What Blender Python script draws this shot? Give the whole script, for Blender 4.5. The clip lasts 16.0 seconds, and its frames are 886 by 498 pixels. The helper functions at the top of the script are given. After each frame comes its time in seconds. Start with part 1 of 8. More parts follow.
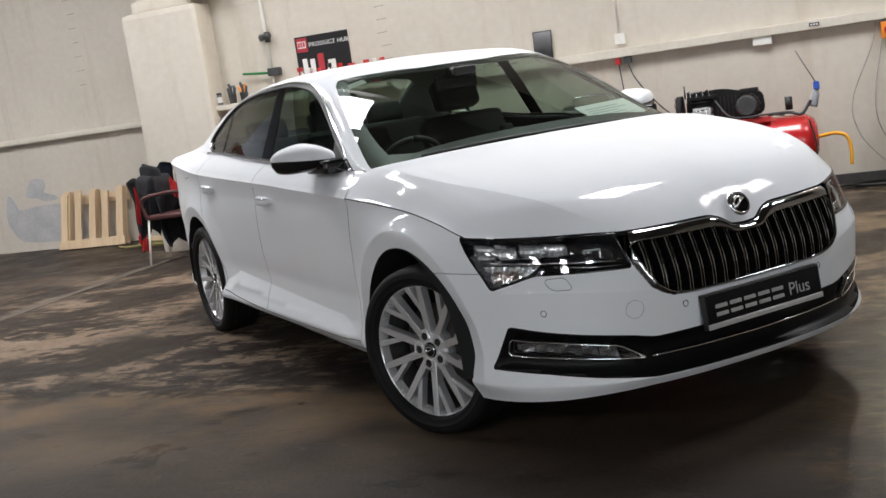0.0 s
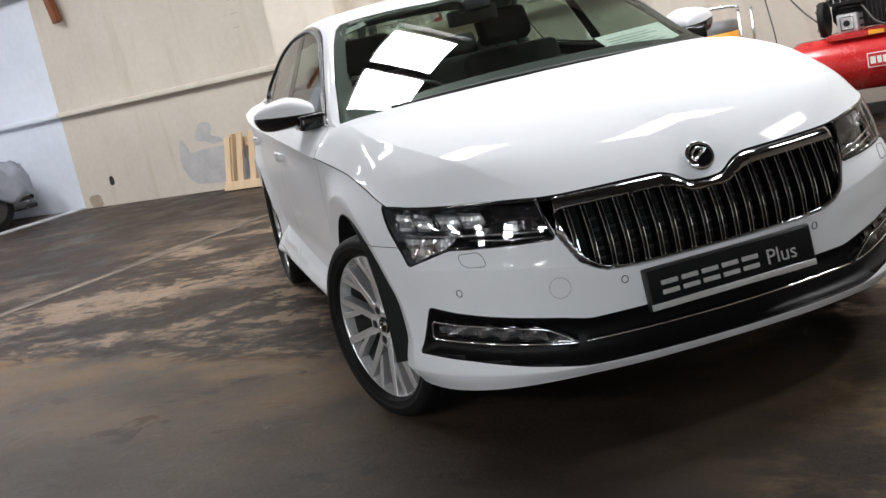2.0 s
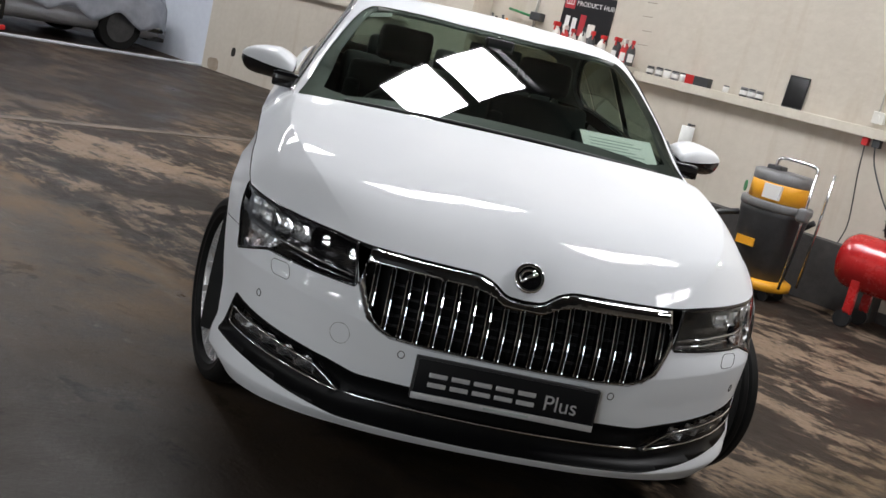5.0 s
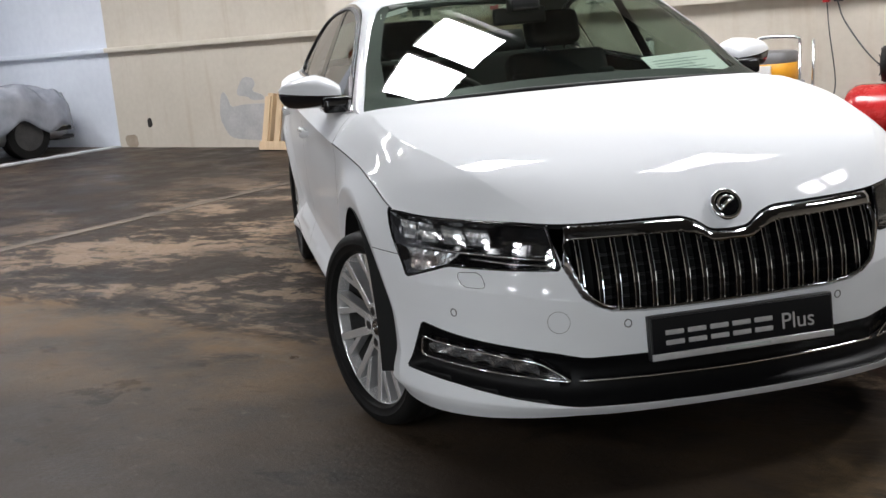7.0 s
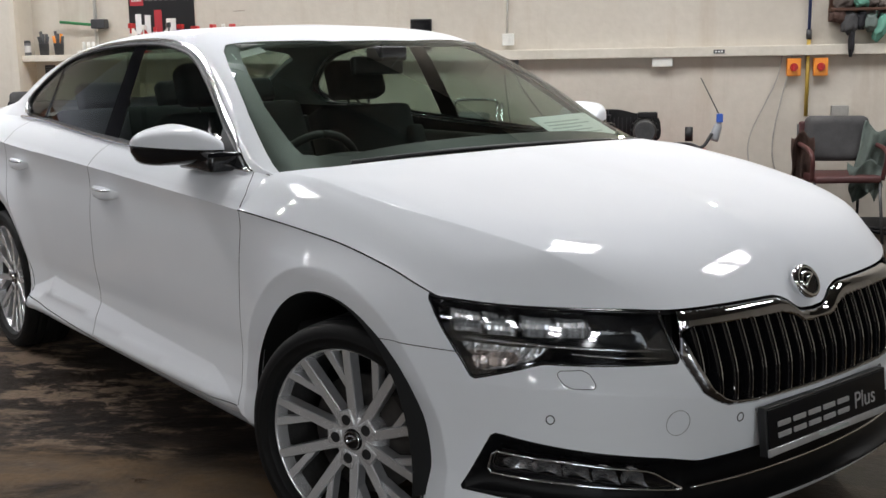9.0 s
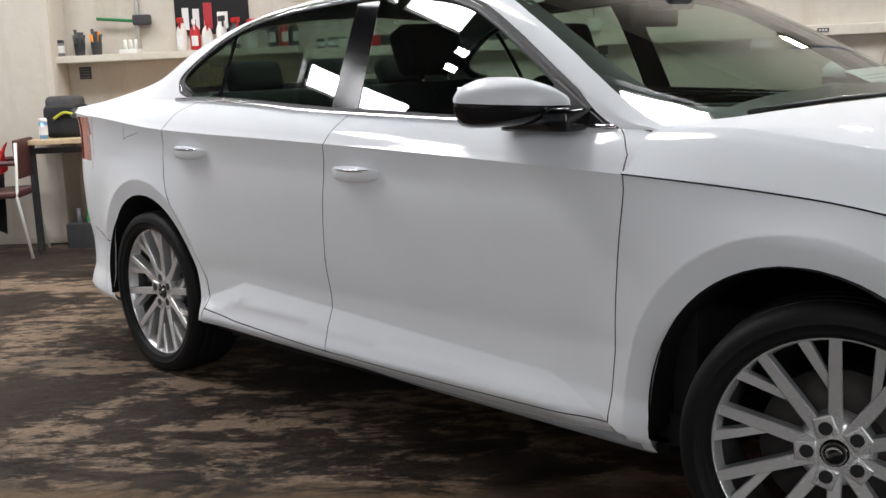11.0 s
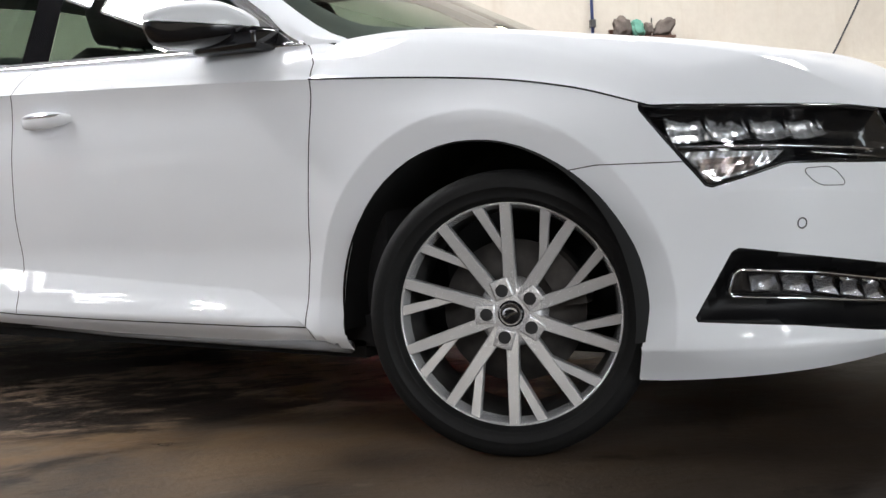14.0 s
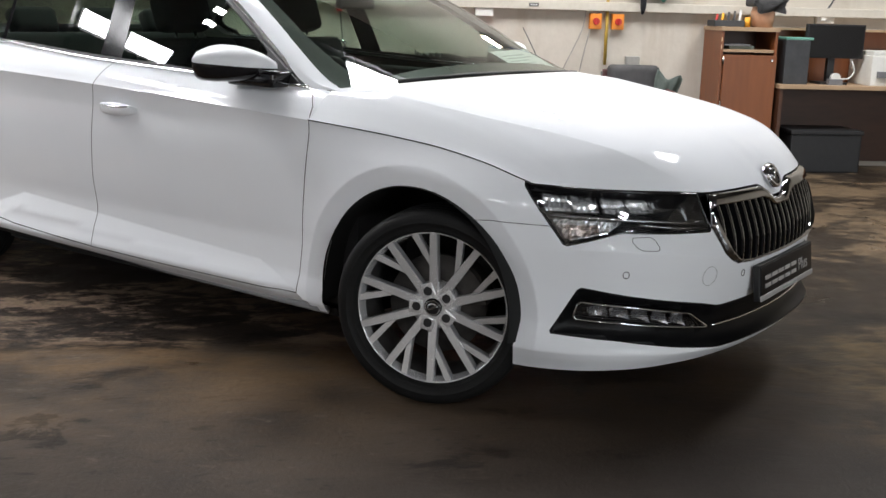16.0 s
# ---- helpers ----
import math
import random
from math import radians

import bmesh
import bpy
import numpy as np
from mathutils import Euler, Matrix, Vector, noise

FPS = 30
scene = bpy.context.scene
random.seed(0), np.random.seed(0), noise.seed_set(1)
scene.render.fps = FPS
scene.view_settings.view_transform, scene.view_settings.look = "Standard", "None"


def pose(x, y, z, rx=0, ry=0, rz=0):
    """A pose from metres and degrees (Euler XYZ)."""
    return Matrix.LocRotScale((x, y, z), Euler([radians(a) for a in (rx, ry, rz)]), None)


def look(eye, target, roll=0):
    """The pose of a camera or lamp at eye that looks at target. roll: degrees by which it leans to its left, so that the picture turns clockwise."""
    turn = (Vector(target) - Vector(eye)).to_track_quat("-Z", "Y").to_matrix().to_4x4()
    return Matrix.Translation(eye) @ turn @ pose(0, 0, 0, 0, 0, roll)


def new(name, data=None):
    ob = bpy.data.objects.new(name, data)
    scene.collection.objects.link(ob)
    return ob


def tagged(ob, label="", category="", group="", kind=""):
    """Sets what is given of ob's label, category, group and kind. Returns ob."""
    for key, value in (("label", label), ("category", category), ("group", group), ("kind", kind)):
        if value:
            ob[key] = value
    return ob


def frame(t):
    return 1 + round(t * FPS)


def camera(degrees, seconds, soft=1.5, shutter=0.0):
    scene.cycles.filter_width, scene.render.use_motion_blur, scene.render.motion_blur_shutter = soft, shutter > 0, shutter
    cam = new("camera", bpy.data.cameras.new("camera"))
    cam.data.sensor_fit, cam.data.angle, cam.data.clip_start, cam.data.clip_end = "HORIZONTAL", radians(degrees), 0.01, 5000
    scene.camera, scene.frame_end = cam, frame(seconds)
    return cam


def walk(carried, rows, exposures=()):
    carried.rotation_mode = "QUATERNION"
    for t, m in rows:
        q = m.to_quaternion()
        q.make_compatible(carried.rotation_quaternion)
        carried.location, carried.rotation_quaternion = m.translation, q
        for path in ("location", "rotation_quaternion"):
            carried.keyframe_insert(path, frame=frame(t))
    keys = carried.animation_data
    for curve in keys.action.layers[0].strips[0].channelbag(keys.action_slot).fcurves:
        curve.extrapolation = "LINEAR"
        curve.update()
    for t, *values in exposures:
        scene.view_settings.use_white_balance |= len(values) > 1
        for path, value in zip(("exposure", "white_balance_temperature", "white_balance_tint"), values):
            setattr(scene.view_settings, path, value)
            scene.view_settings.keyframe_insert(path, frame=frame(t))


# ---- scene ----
cam = camera(44.8, 16.0)
PATH = [
    (0, (3.606, -2.565, 1.317), (1.844, -1.67, 1.009), -8.4),
    (0.5, (3.549, -2.281, 1.282), (1.766, -1.441, 0.941), -10.1),
    (1, (3.53, -2.05, 1.267), (1.709, -1.293, 0.934), -12.1),
    (1.5, (3.554, -1.69, 1.232), (1.659, -1.15, 0.889), -13.3),
    (2, (3.59, -1.432, 1.232), (1.677, -0.988, 0.855), -12.4),
    (2.5, (3.473, -1.053, 1.209), (1.57, -0.647, 0.746), -4.9),
    (3, (3.403, -0.793, 1.182), (1.488, -0.477, 0.696), 3.6),
    (3.5, (3.468, -0.586, 1.287), (1.527, -0.551, 0.807), 11.8),
    (4, (3.57, -0.529, 1.36), (1.621, -0.414, 0.928), 17.5),
    (4.2, (3.6, -0.53, 1.382), (1.654, -0.393, 0.941), 17.4),
    (4.7, (3.669, -0.558, 1.398), (1.723, -0.36, 0.981), 16.4),
    (5.25, (3.724, -0.69, 1.363), (1.781, -0.418, 0.973), 9.3),
    (5.8, (3.726, -0.871, 1.312), (1.789, -0.54, 0.938), 1.1),
    (6.3, (3.657, -1.032, 1.288), (1.726, -0.672, 0.911), -2.9),
    (6.5, (3.619, -1.109, 1.274), (1.685, -0.808, 0.863), -2.7),
    (7, (3.45, -1.3, 1.285), (1.529, -0.92, 0.879), -4.7),
    (7.5, (3.185, -1.525, 1.308), (1.295, -0.993, 0.927), -2.8),
    (8, (2.938, -1.862, 1.316), (1.199, -0.946, 0.945), 0.1),
    (8.5, (2.662, -2.135, 1.306), (0.998, -1.087, 0.942), 0.1),
    (9, (2.341, -2.362, 1.335), (0.794, -1.145, 0.979), -1.0),
    (9.5, (2.072, -2.619, 1.304), (0.658, -1.245, 0.965), 2.6),
    (10, (1.737, -2.795, 1.285), (0.371, -1.388, 0.891), 3.2),
    (10.2, (1.559, -2.82, 1.263), (0.135, -1.474, 0.861), 0.8),
    (10.7, (1.255, -2.892, 1.207), (-0.187, -1.561, 0.833), -1.0),
    (11.25, (0.925, -2.912, 1.091), (-0.547, -1.592, 0.84), -4.5),
    (11.8, (0.72, -2.906, 0.96), (-0.769, -1.581, 0.849), -8.3),
    (12.3, (0.742, -2.912, 0.864), (-0.727, -1.556, 0.822), -11.2),
    (12.5, (0.828, -2.924, 0.819), (-0.631, -1.556, 0.821), -14.9),
    (13, (1.029, -2.951, 0.726), (-0.359, -1.511, 0.722), -15.6),
    (13.5, (1.174, -2.972, 0.696), (-0.009, -1.363, 0.597), -11.0),
    (14, (1.225, -2.973, 0.654), (0.141, -1.298, 0.511), -2.9),
    (14.5, (1.281, -2.985, 0.665), (0.261, -1.273, 0.495), 5.8),
    (15, (1.53, -3.089, 1.069), (0.401, -1.52, 0.558), 2.6),
    (15.5, (1.768, -3.343, 1.256), (0.629, -1.768, 0.784), 2.2),
    (16, (2.024, -3.606, 1.286), (0.891, -2.018, 0.846), 1.6),
]
walk(cam, [(t, look(eye, target, roll)) for t, eye, target, roll in PATH], exposures=((0, -0.12), (1, 0.0), (2.5, 0.19), (3.0, 0.19), (3.5, 0.07), (4.0, -0.36), (5.2, -0.25), (6.5, -0.16), (7, 0.08), (7.5, -0.20), (8, -0.25), (9, -0.26), (10, -0.10), (12.5, -0.12), (13, 0.0), (13.5, 0.25), (14, 0.58), (14.5, 0.76), (15, 1.10), (15.5, 0.50), (16, 0.20)))

# ---- world and light ----
world = bpy.data.worlds.new("world")
scene.world = world
world.use_nodes = True
wn = world.node_tree
sky = wn.nodes.new("ShaderNodeTexSky")
sky.sky_type, sky.sun_disc = "NISHITA", False
sky.sun_elevation, sky.sun_rotation = radians(40), radians(120)
wn.links.new(sky.outputs[0], wn.nodes["Background"].inputs[0])
wn.nodes["Background"].inputs[1].default_value = 0.1

# the hall: X along the long wall, Y out through it, Z up
HALL = Matrix.Translation((-2.33, 4.71, 0)) @ Matrix.Rotation(radians(42), 4, "Z")
CEIL = 5.0


def area(name, m, w, h, watts, colour):
    d = bpy.data.lights.new(name, "AREA")
    d.shape, d.size, d.size_y, d.energy, d.color = "RECTANGLE", w, h, watts, colour
    ob = new(name, d)
    ob.matrix_world = m
    return ob


# roof lights: two panes in each bay on both slopes, sky behind them
# the bay at -13.3 is unseen, added to brighten the recess wall
ROOF_BAYS = (-13.3, -10.15, -7.0, -3.85, -0.7, 2.45)
PANES = ((-2.71, -1.89), (-3.67, -2.85))
FAR_PANES = ((-15.71, -14.89), (-16.67, -15.85))
SKY_COLOUR = (0.96, 0.96, 0.985)
for su in ROOF_BAYS:
    for v0, v1 in PANES:
        area("roof_light_sky", HALL @ pose(su, (v0 + v1) / 2, CEIL + 0.05), 0.84, v1 - v0, 94, SKY_COLOUR)
    for v0, v1 in FAR_PANES:
        area("roof_light_sky", HALL @ pose(su, (v0 + v1) / 2, CEIL + 0.05), 0.84, v1 - v0, 100, SKY_COLOUR)
# an unseen open door added in the far long wall; its lamp brightens the car's upright faces
ADDED_DOOR = (2.6, 7.8, 3.8)  # from u, to u, head
area("yard_door_sky", HALL @ look(((ADDED_DOOR[0] + ADDED_DOOR[1]) / 2, -20.15, ADDED_DOOR[2] / 2), ((ADDED_DOOR[0] + ADDED_DOOR[1]) / 2, 0, ADDED_DOOR[2] / 2)), ADDED_DOOR[1] - ADDED_DOOR[0], ADDED_DOOR[2], 350, (0.84, 0.92, 1.0))
# floodlights on brackets
FLOODS = ((-4.88, -0.14, 2.56), (-0.12, -0.14, 2.86))
for fu, fv, fz in FLOODS:
    area("flood_lamp", HALL @ look((fu, fv - 0.03, fz - 0.02), (fu, fv - 2.0, fz - 1.1)), 0.20, 0.15, 60, (1.0, 0.90, 0.72))
# twin lamps hung under the roof
HUNG = ((-6.60, -4.15, 3.90), (-6.25, -4.15, 3.90))
for hu, hv, hz in HUNG:
    area("hung_lamp", HALL @ pose(hu, hv, hz - 0.055), 0.13, 0.13, 12, (1.0, 0.95, 0.86))
# ---- materials ----
def mat(name, colour=(0.5, 0.5, 0.5), rough=0.5, metal=0.0, **kw):
    m = bpy.data.materials.new(name)
    m.use_nodes = True
    b = m.node_tree.nodes["Principled BSDF"]
    b.inputs["Base Color"].default_value = (*colour, 1)
    b.inputs["Roughness"].default_value = rough
    b.inputs["Metallic"].default_value = metal
    for k, v in kw.items():
        b.inputs[k.replace("_", " ")].default_value = v
    return m


def varied(name, a, b, rough=(0.5, 0.7), scale=6.0, detail=6.0, metal=0.0, bump=0.0, bump_scale=None, fine=40.0, fine_mix=0.35, stretch=(1, 1, 1), **kw):
    """Two colours mixed by broad and fine noise in the thing's own space, with roughness and relief to match."""
    m = mat(name, a, rough[0], metal, **kw)
    t = m.node_tree
    p = t.nodes["Principled BSDF"]
    co = t.nodes.new("ShaderNodeTexCoord")
    mp = t.nodes.new("ShaderNodeMapping")
    mp.inputs["Scale"].default_value = stretch
    t.links.new(co.outputs["Object"], mp.inputs[0])
    n1, n2 = t.nodes.new("ShaderNodeTexNoise"), t.nodes.new("ShaderNodeTexNoise")
    for n, s in ((n1, scale), (n2, fine)):
        n.inputs["Scale"].default_value, n.inputs["Detail"].default_value = s, detail
        t.links.new(mp.outputs[0], n.inputs["Vector"])
    mx = t.nodes.new("ShaderNodeMix")
    mx.inputs[0].default_value = fine_mix
    t.links.new(n1.outputs[0], mx.inputs[2])
    t.links.new(n2.outputs[0], mx.inputs[3])
    rp = t.nodes.new("ShaderNodeValToRGB")
    rp.color_ramp.elements[0].position, rp.color_ramp.elements[1].position = 0.35, 0.65
    rp.color_ramp.elements[0].color, rp.color_ramp.elements[1].color = (*a, 1), (*b, 1)
    t.links.new(mx.outputs[0], rp.inputs[0])
    t.links.new(rp.outputs[0], p.inputs["Base Color"])
    rr = t.nodes.new("ShaderNodeMapRange")
    rr.inputs[3].default_value, rr.inputs[4].default_value = rough
    t.links.new(mx.outputs[0], rr.inputs[0])
    t.links.new(rr.outputs[0], p.inputs["Roughness"])
    if bump:
        bp = t.nodes.new("ShaderNodeBump")
        bp.inputs["Strength"].default_value, bp.inputs["Distance"].default_value = 1.0, bump
        t.links.new(n2.outputs[0], bp.inputs["Height"])
        t.links.new(bp.outputs[0], p.inputs["Normal"])
    return m


def pane(name, tint, ior=1.5, rough=0.0):
    """A thin pane: clear and tinted, with a mirror's gloss that grows at a slant."""
    m = bpy.data.materials.new(name)
    m.use_nodes = True
    t = m.node_tree
    t.nodes.remove(t.nodes["Principled BSDF"])
    a, g, lw, pw, ad, mx = (t.nodes.new(k) for k in ("ShaderNodeBsdfTransparent", "ShaderNodeBsdfGlossy", "ShaderNodeLayerWeight", "ShaderNodeMath", "ShaderNodeMath", "ShaderNodeMixShader"))
    a.inputs[0].default_value = (*tint, 1)
    g.inputs["Roughness"].default_value = rough
    lw.inputs[0].default_value = 0.5
    base = 2 * ((ior - 1) / (ior + 1)) ** 2
    pw.operation, ad.operation = "POWER", "MULTIPLY_ADD"
    pw.inputs[1].default_value = 4.5
    ad.inputs[1].default_value, ad.inputs[2].default_value = 1 - base, base
    t.links.new(lw.outputs["Facing"], pw.inputs[0])
    t.links.new(pw.outputs[0], ad.inputs[0])
    t.links.new(ad.outputs[0], mx.inputs[0])
    t.links.new(a.outputs[0], mx.inputs[1])
    t.links.new(g.outputs[0], mx.inputs[2])
    t.links.new(mx.outputs[0], t.nodes["Material Output"].inputs[0])
    return m


paint = varied("white_paint", (0.80, 0.82, 0.85), (0.83, 0.85, 0.875), (0.30, 0.34), scale=2.0, fine=900.0, fine_mix=0.2, Coat_Weight=0.48, Coat_Roughness=0.022, Specular_IOR_Level=0.0)
gloss_black = mat("gloss_black", (0.006, 0.006, 0.007), 0.10)
satin_black = varied("satin_black", (0.010, 0.010, 0.011), (0.016, 0.016, 0.017), (0.42, 0.55), scale=20, fine=300)
lip_black = varied("grained_black", (0.0045, 0.0045, 0.005), (0.007, 0.007, 0.0075), (0.30, 0.40), scale=12, fine=500, Specular_IOR_Level=0.12)
dark = mat("dark_lining", (0.006, 0.006, 0.006), 0.9)
seam = mat("seam_shadow_gap", (0.05, 0.05, 0.05), 0.8)
chrome = mat("chrome", (0.80, 0.81, 0.82), 0.05, 1.0)
dark_chrome = mat("dark_chrome", (0.42, 0.42, 0.43), 0.04, 1.0)
satin_chrome = mat("satin_chrome", (0.62, 0.62, 0.63), 0.22, 1.0)
reflector = mat("lamp_reflector", (0.88, 0.89, 0.90), 0.24, 0.75)
fog_silver = mat("smoked_reflector", (0.34, 0.34, 0.35), 0.24, 0.75)
amber = mat("amber_reflector", (0.52, 0.45, 0.42), 0.25, 0.8)
bright_trim = mat("brushed_bright_trim", (0.88, 0.88, 0.89), 0.16, 1.0)
pillar_black = mat("pillar_black", (0.005, 0.005, 0.006), 0.10, Specular_IOR_Level=0.08)
alloy = varied("machined_alloy", (0.74, 0.74, 0.745), (0.80, 0.80, 0.805), (0.24, 0.30), scale=6, fine=600, fine_mix=0.6, metal=0.62)
alloy_dark = varied("painted_alloy", (0.46, 0.46, 0.465), (0.56, 0.56, 0.565), (0.30, 0.38), scale=30, fine=200, metal=0.5)
# inner barrel: the shade behind the spokes is put into this dark colour
barrel_dark = varied("shaded_barrel", (0.035, 0.034, 0.033), (0.075, 0.072, 0.07), (0.5, 0.65), scale=12, fine=120, metal=0.4)
rubber = varied("tyre_rubber", (0.004, 0.004, 0.004), (0.009, 0.009, 0.009), (0.50, 0.75), scale=9, fine=120, bump=0.0006, Specular_IOR_Level=0.22)
# disc and caliper metal, darkened as well for shade inside the wheel
disc_metal = varied("brake_disc", (0.045, 0.042, 0.04), (0.09, 0.083, 0.078), (0.55, 0.7), scale=15, metal=0.7)
glass_clear = pane("windscreen_glass", (0.66, 0.74, 0.68))
glass_side = pane("side_glass", (0.44, 0.53, 0.47))
lens = pane("lamp_lens", (0.93, 0.94, 0.95), 1.5)
red_lens = mat("tail_lamp_red", (0.45, 0.02, 0.03), 0.08, Coat_Weight=1.0)
fabric = varied("dark_upholstery", (0.006, 0.006, 0.007), (0.013, 0.013, 0.014), (0.75, 0.9), scale=14, fine=260, bump=0.001)
trim_grey = varied("grey_headlining", (0.36, 0.37, 0.35), (0.42, 0.43, 0.41), (0.8, 0.95), scale=10, fine=300)
dash_soft = varied("soft_dash", (0.010, 0.010, 0.011), (0.016, 0.016, 0.017), (0.5, 0.65), scale=25, fine=500)
paper = varied("white_paper", (0.80, 0.82, 0.80), (0.86, 0.88, 0.86), (0.6, 0.8), scale=8)
print_grey = mat("grey_print", (0.42, 0.47, 0.45), 0.7)
plate_black = mat("plate_black", (0.007, 0.0075, 0.009), 0.28, Specular_IOR_Level=0.2)
plate_silver = varied("plate_silver", (0.62, 0.63, 0.65), (0.70, 0.71, 0.73), (0.25, 0.35), scale=40, metal=0.6)
wallpaint = varied("cream_wall_paint", (0.52, 0.472, 0.400), (0.60, 0.551, 0.473), (0.6, 0.8), scale=0.9, fine=14, bump=0.004)


def run_down(m, colour, amount):
    """Soft dirty runs down a painted wall."""
    t = m.node_tree
    p = t.nodes["Principled BSDF"]
    src = p.inputs["Base Color"].links[0].from_socket
    co, mp, n, r, mx = (t.nodes.new(k) for k in ("ShaderNodeTexCoord", "ShaderNodeMapping", "ShaderNodeTexNoise", "ShaderNodeMapRange", "ShaderNodeMix"))
    mp.inputs["Scale"].default_value = (2.6, 2.6, 0.30)
    n.inputs["Scale"].default_value, n.inputs["Detail"].default_value, n.inputs["Roughness"].default_value = 1.5, 8, 0.65
    r.inputs[1].default_value, r.inputs[2].default_value, r.inputs[3].default_value, r.inputs[4].default_value = 0.54, 0.76, 0.0, amount
    mx.data_type = "RGBA"
    mx.inputs[7].default_value = (*colour, 1)
    t.links.new(co.outputs["Object"], mp.inputs[0])
    t.links.new(mp.outputs[0], n.inputs["Vector"])
    t.links.new(n.outputs[0], r.inputs[0])
    t.links.new(r.outputs[0], mx.inputs[0])
    t.links.new(src, mx.inputs[6])
    t.links.new(mx.outputs[2], p.inputs["Base Color"])


run_down(wallpaint, (0.40, 0.32, 0.23), 0.55)
concrete = varied("concrete", (0.07, 0.055, 0.045), (0.22, 0.175, 0.14), (0.35, 0.7), scale=0.8, fine=9, bump=0.003)
# hall
def floor_material():
    """Worn slab: smooth brown concrete, and past the joint at y -5 a dark, oily part with pale scuffed patches."""
    m = mat("hall_floor", (0.1, 0.08, 0.06), 0.5, Specular_IOR_Level=0.10)
    t = m.node_tree
    b = t.nodes["Principled BSDF"]
    N, L = t.nodes.new, t.links.new
    co = N("ShaderNodeTexCoord")

    def noise_tex(scale, detail=8, rough=0.6, stretch=(1, 1, 1), dist=0.0, shift=0.0):
        mp = N("ShaderNodeMapping")
        mp.inputs["Scale"].default_value = stretch
        mp.inputs["Location"].default_value = (shift, shift * 0.7, 0)
        L(co.outputs["Object"], mp.inputs[0])
        n = N("ShaderNodeTexNoise")
        n.inputs["Scale"].default_value, n.inputs["Detail"].default_value, n.inputs["Roughness"].default_value = scale, detail, rough
        n.inputs["Distortion"].default_value = dist
        L(mp.outputs[0], n.inputs["Vector"])
        return n.outputs[0]

    def ramp(x, a, c, lo=0.0, hi=1.0):
        r = N("ShaderNodeMapRange")
        r.inputs[1].default_value, r.inputs[2].default_value, r.inputs[3].default_value, r.inputs[4].default_value = a, c, lo, hi
        L(x, r.inputs[0])
        return r.outputs[0]

    def mix(f, p, q):
        x = N("ShaderNodeMix")
        x.data_type = "RGBA"
        for sock, val in ((x.inputs[0], f), (x.inputs[6], p), (x.inputs[7], q)):
            if isinstance(val, tuple):
                sock.default_value = (*val, 1)
            elif isinstance(val, float):
                sock.default_value = val
            else:
                L(val, sock)
        return x.outputs[2]

    def calc(op, p, q):
        x = N("ShaderNodeMath")
        x.operation = op
        for sock, val in ((x.inputs[0], p), (x.inputs[1], q)):
            if isinstance(val, (int, float)):
                sock.default_value = val
            else:
                L(val, sock)
        return x.outputs[0]

    sep = N("ShaderNodeSeparateXYZ")
    L(co.outputs["Object"], sep.inputs[0])
    broad = noise_tex(0.55, 6)
    cloud = noise_tex(2.2, 8, 0.65, shift=3)
    grain = noise_tex(45, 4, 0.7)
    scuff = noise_tex(1.05, 9, 0.66, (0.75, 1.35, 1), 0.45, 7)
    spots = noise_tex(5.5, 5, 0.6, shift=11)
    oil = noise_tex(1.5, 7, 0.62, (0.7, 1.3, 1), 0.6, 19)
    smooth_c = mix(ramp(calc("ADD", calc("MULTIPLY", cloud, 0.6), calc("MULTIPLY", broad, 0.4)), 0.40, 0.60), (0.044, 0.033, 0.0245), (0.108, 0.083, 0.063))
    smooth_c = mix(ramp(spots, 0.66, 0.74, 0, 0.65), smooth_c, (0.022, 0.018, 0.016))
    smooth_c = mix(ramp(oil, 0.60, 0.75, 0, 0.6), smooth_c, (0.03, 0.025, 0.022))
    dirty = mix(ramp(cloud, 0.3, 0.7), (0.016, 0.0120, 0.0098), (0.042, 0.0315, 0.0255))
    pale = mix(ramp(grain, 0.3, 0.7), (0.155, 0.112, 0.079), (0.265, 0.195, 0.14))
    flake = calc("ADD", calc("MULTIPLY", scuff, 0.58), calc("MULTIPLY", noise_tex(7.5, 8, 0.75, (0.7, 1.3, 1), 0.3, 31), 0.42))
    worn = calc("MULTIPLY", ramp(flake, 0.503, 0.545, 0, 0.92), ramp(calc("ADD", sep.outputs[0], calc("MULTIPLY", cloud, 1.2)), -6.9, -5.7, 0.30, 1.0))
    dirty = mix(worn, dirty, pale)
    smooth_c = mix(ramp(flake, 0.56, 0.60, 0, 0.35), smooth_c, (0.11, 0.080, 0.056))
    crust = noise_tex(3.2, 8, 0.7, (0.8, 1.2, 1), 0.5, 43)
    smooth_c = mix(ramp(crust, 0.60, 0.63, 0, 0.85), smooth_c, (0.014, 0.011, 0.009))
    fleck = noise_tex(11, 7, 0.75, (0.8, 1.25, 1), 0.2, 53)
    smooth_c = mix(ramp(fleck, 0.585, 0.64, 0, 0.75), smooth_c, (0.015, 0.012, 0.010))
    smooth_c = mix(ramp(fleck, 0.41, 0.35, 0, 0.6), smooth_c, (0.17, 0.132, 0.10))
    smooth_c = mix(ramp(noise_tex(90, 3, 0.6, shift=71), 0.66, 0.72, 0, 0.7), smooth_c, (0.014, 0.011, 0.009))
    dirty = mix(ramp(fleck, 0.58, 0.64, 0, 0.8), dirty, (0.013, 0.010, 0.008))
    dirty = mix(ramp(oil, 0.60, 0.70, 0, 0.7), dirty, (0.018, 0.015, 0.014))
    edge = calc("ADD", sep.outputs[1], calc("MULTIPLY", calc("SUBTRACT", scuff, 0.5), 0.55))
    zone = ramp(edge, -5.12, -4.98)
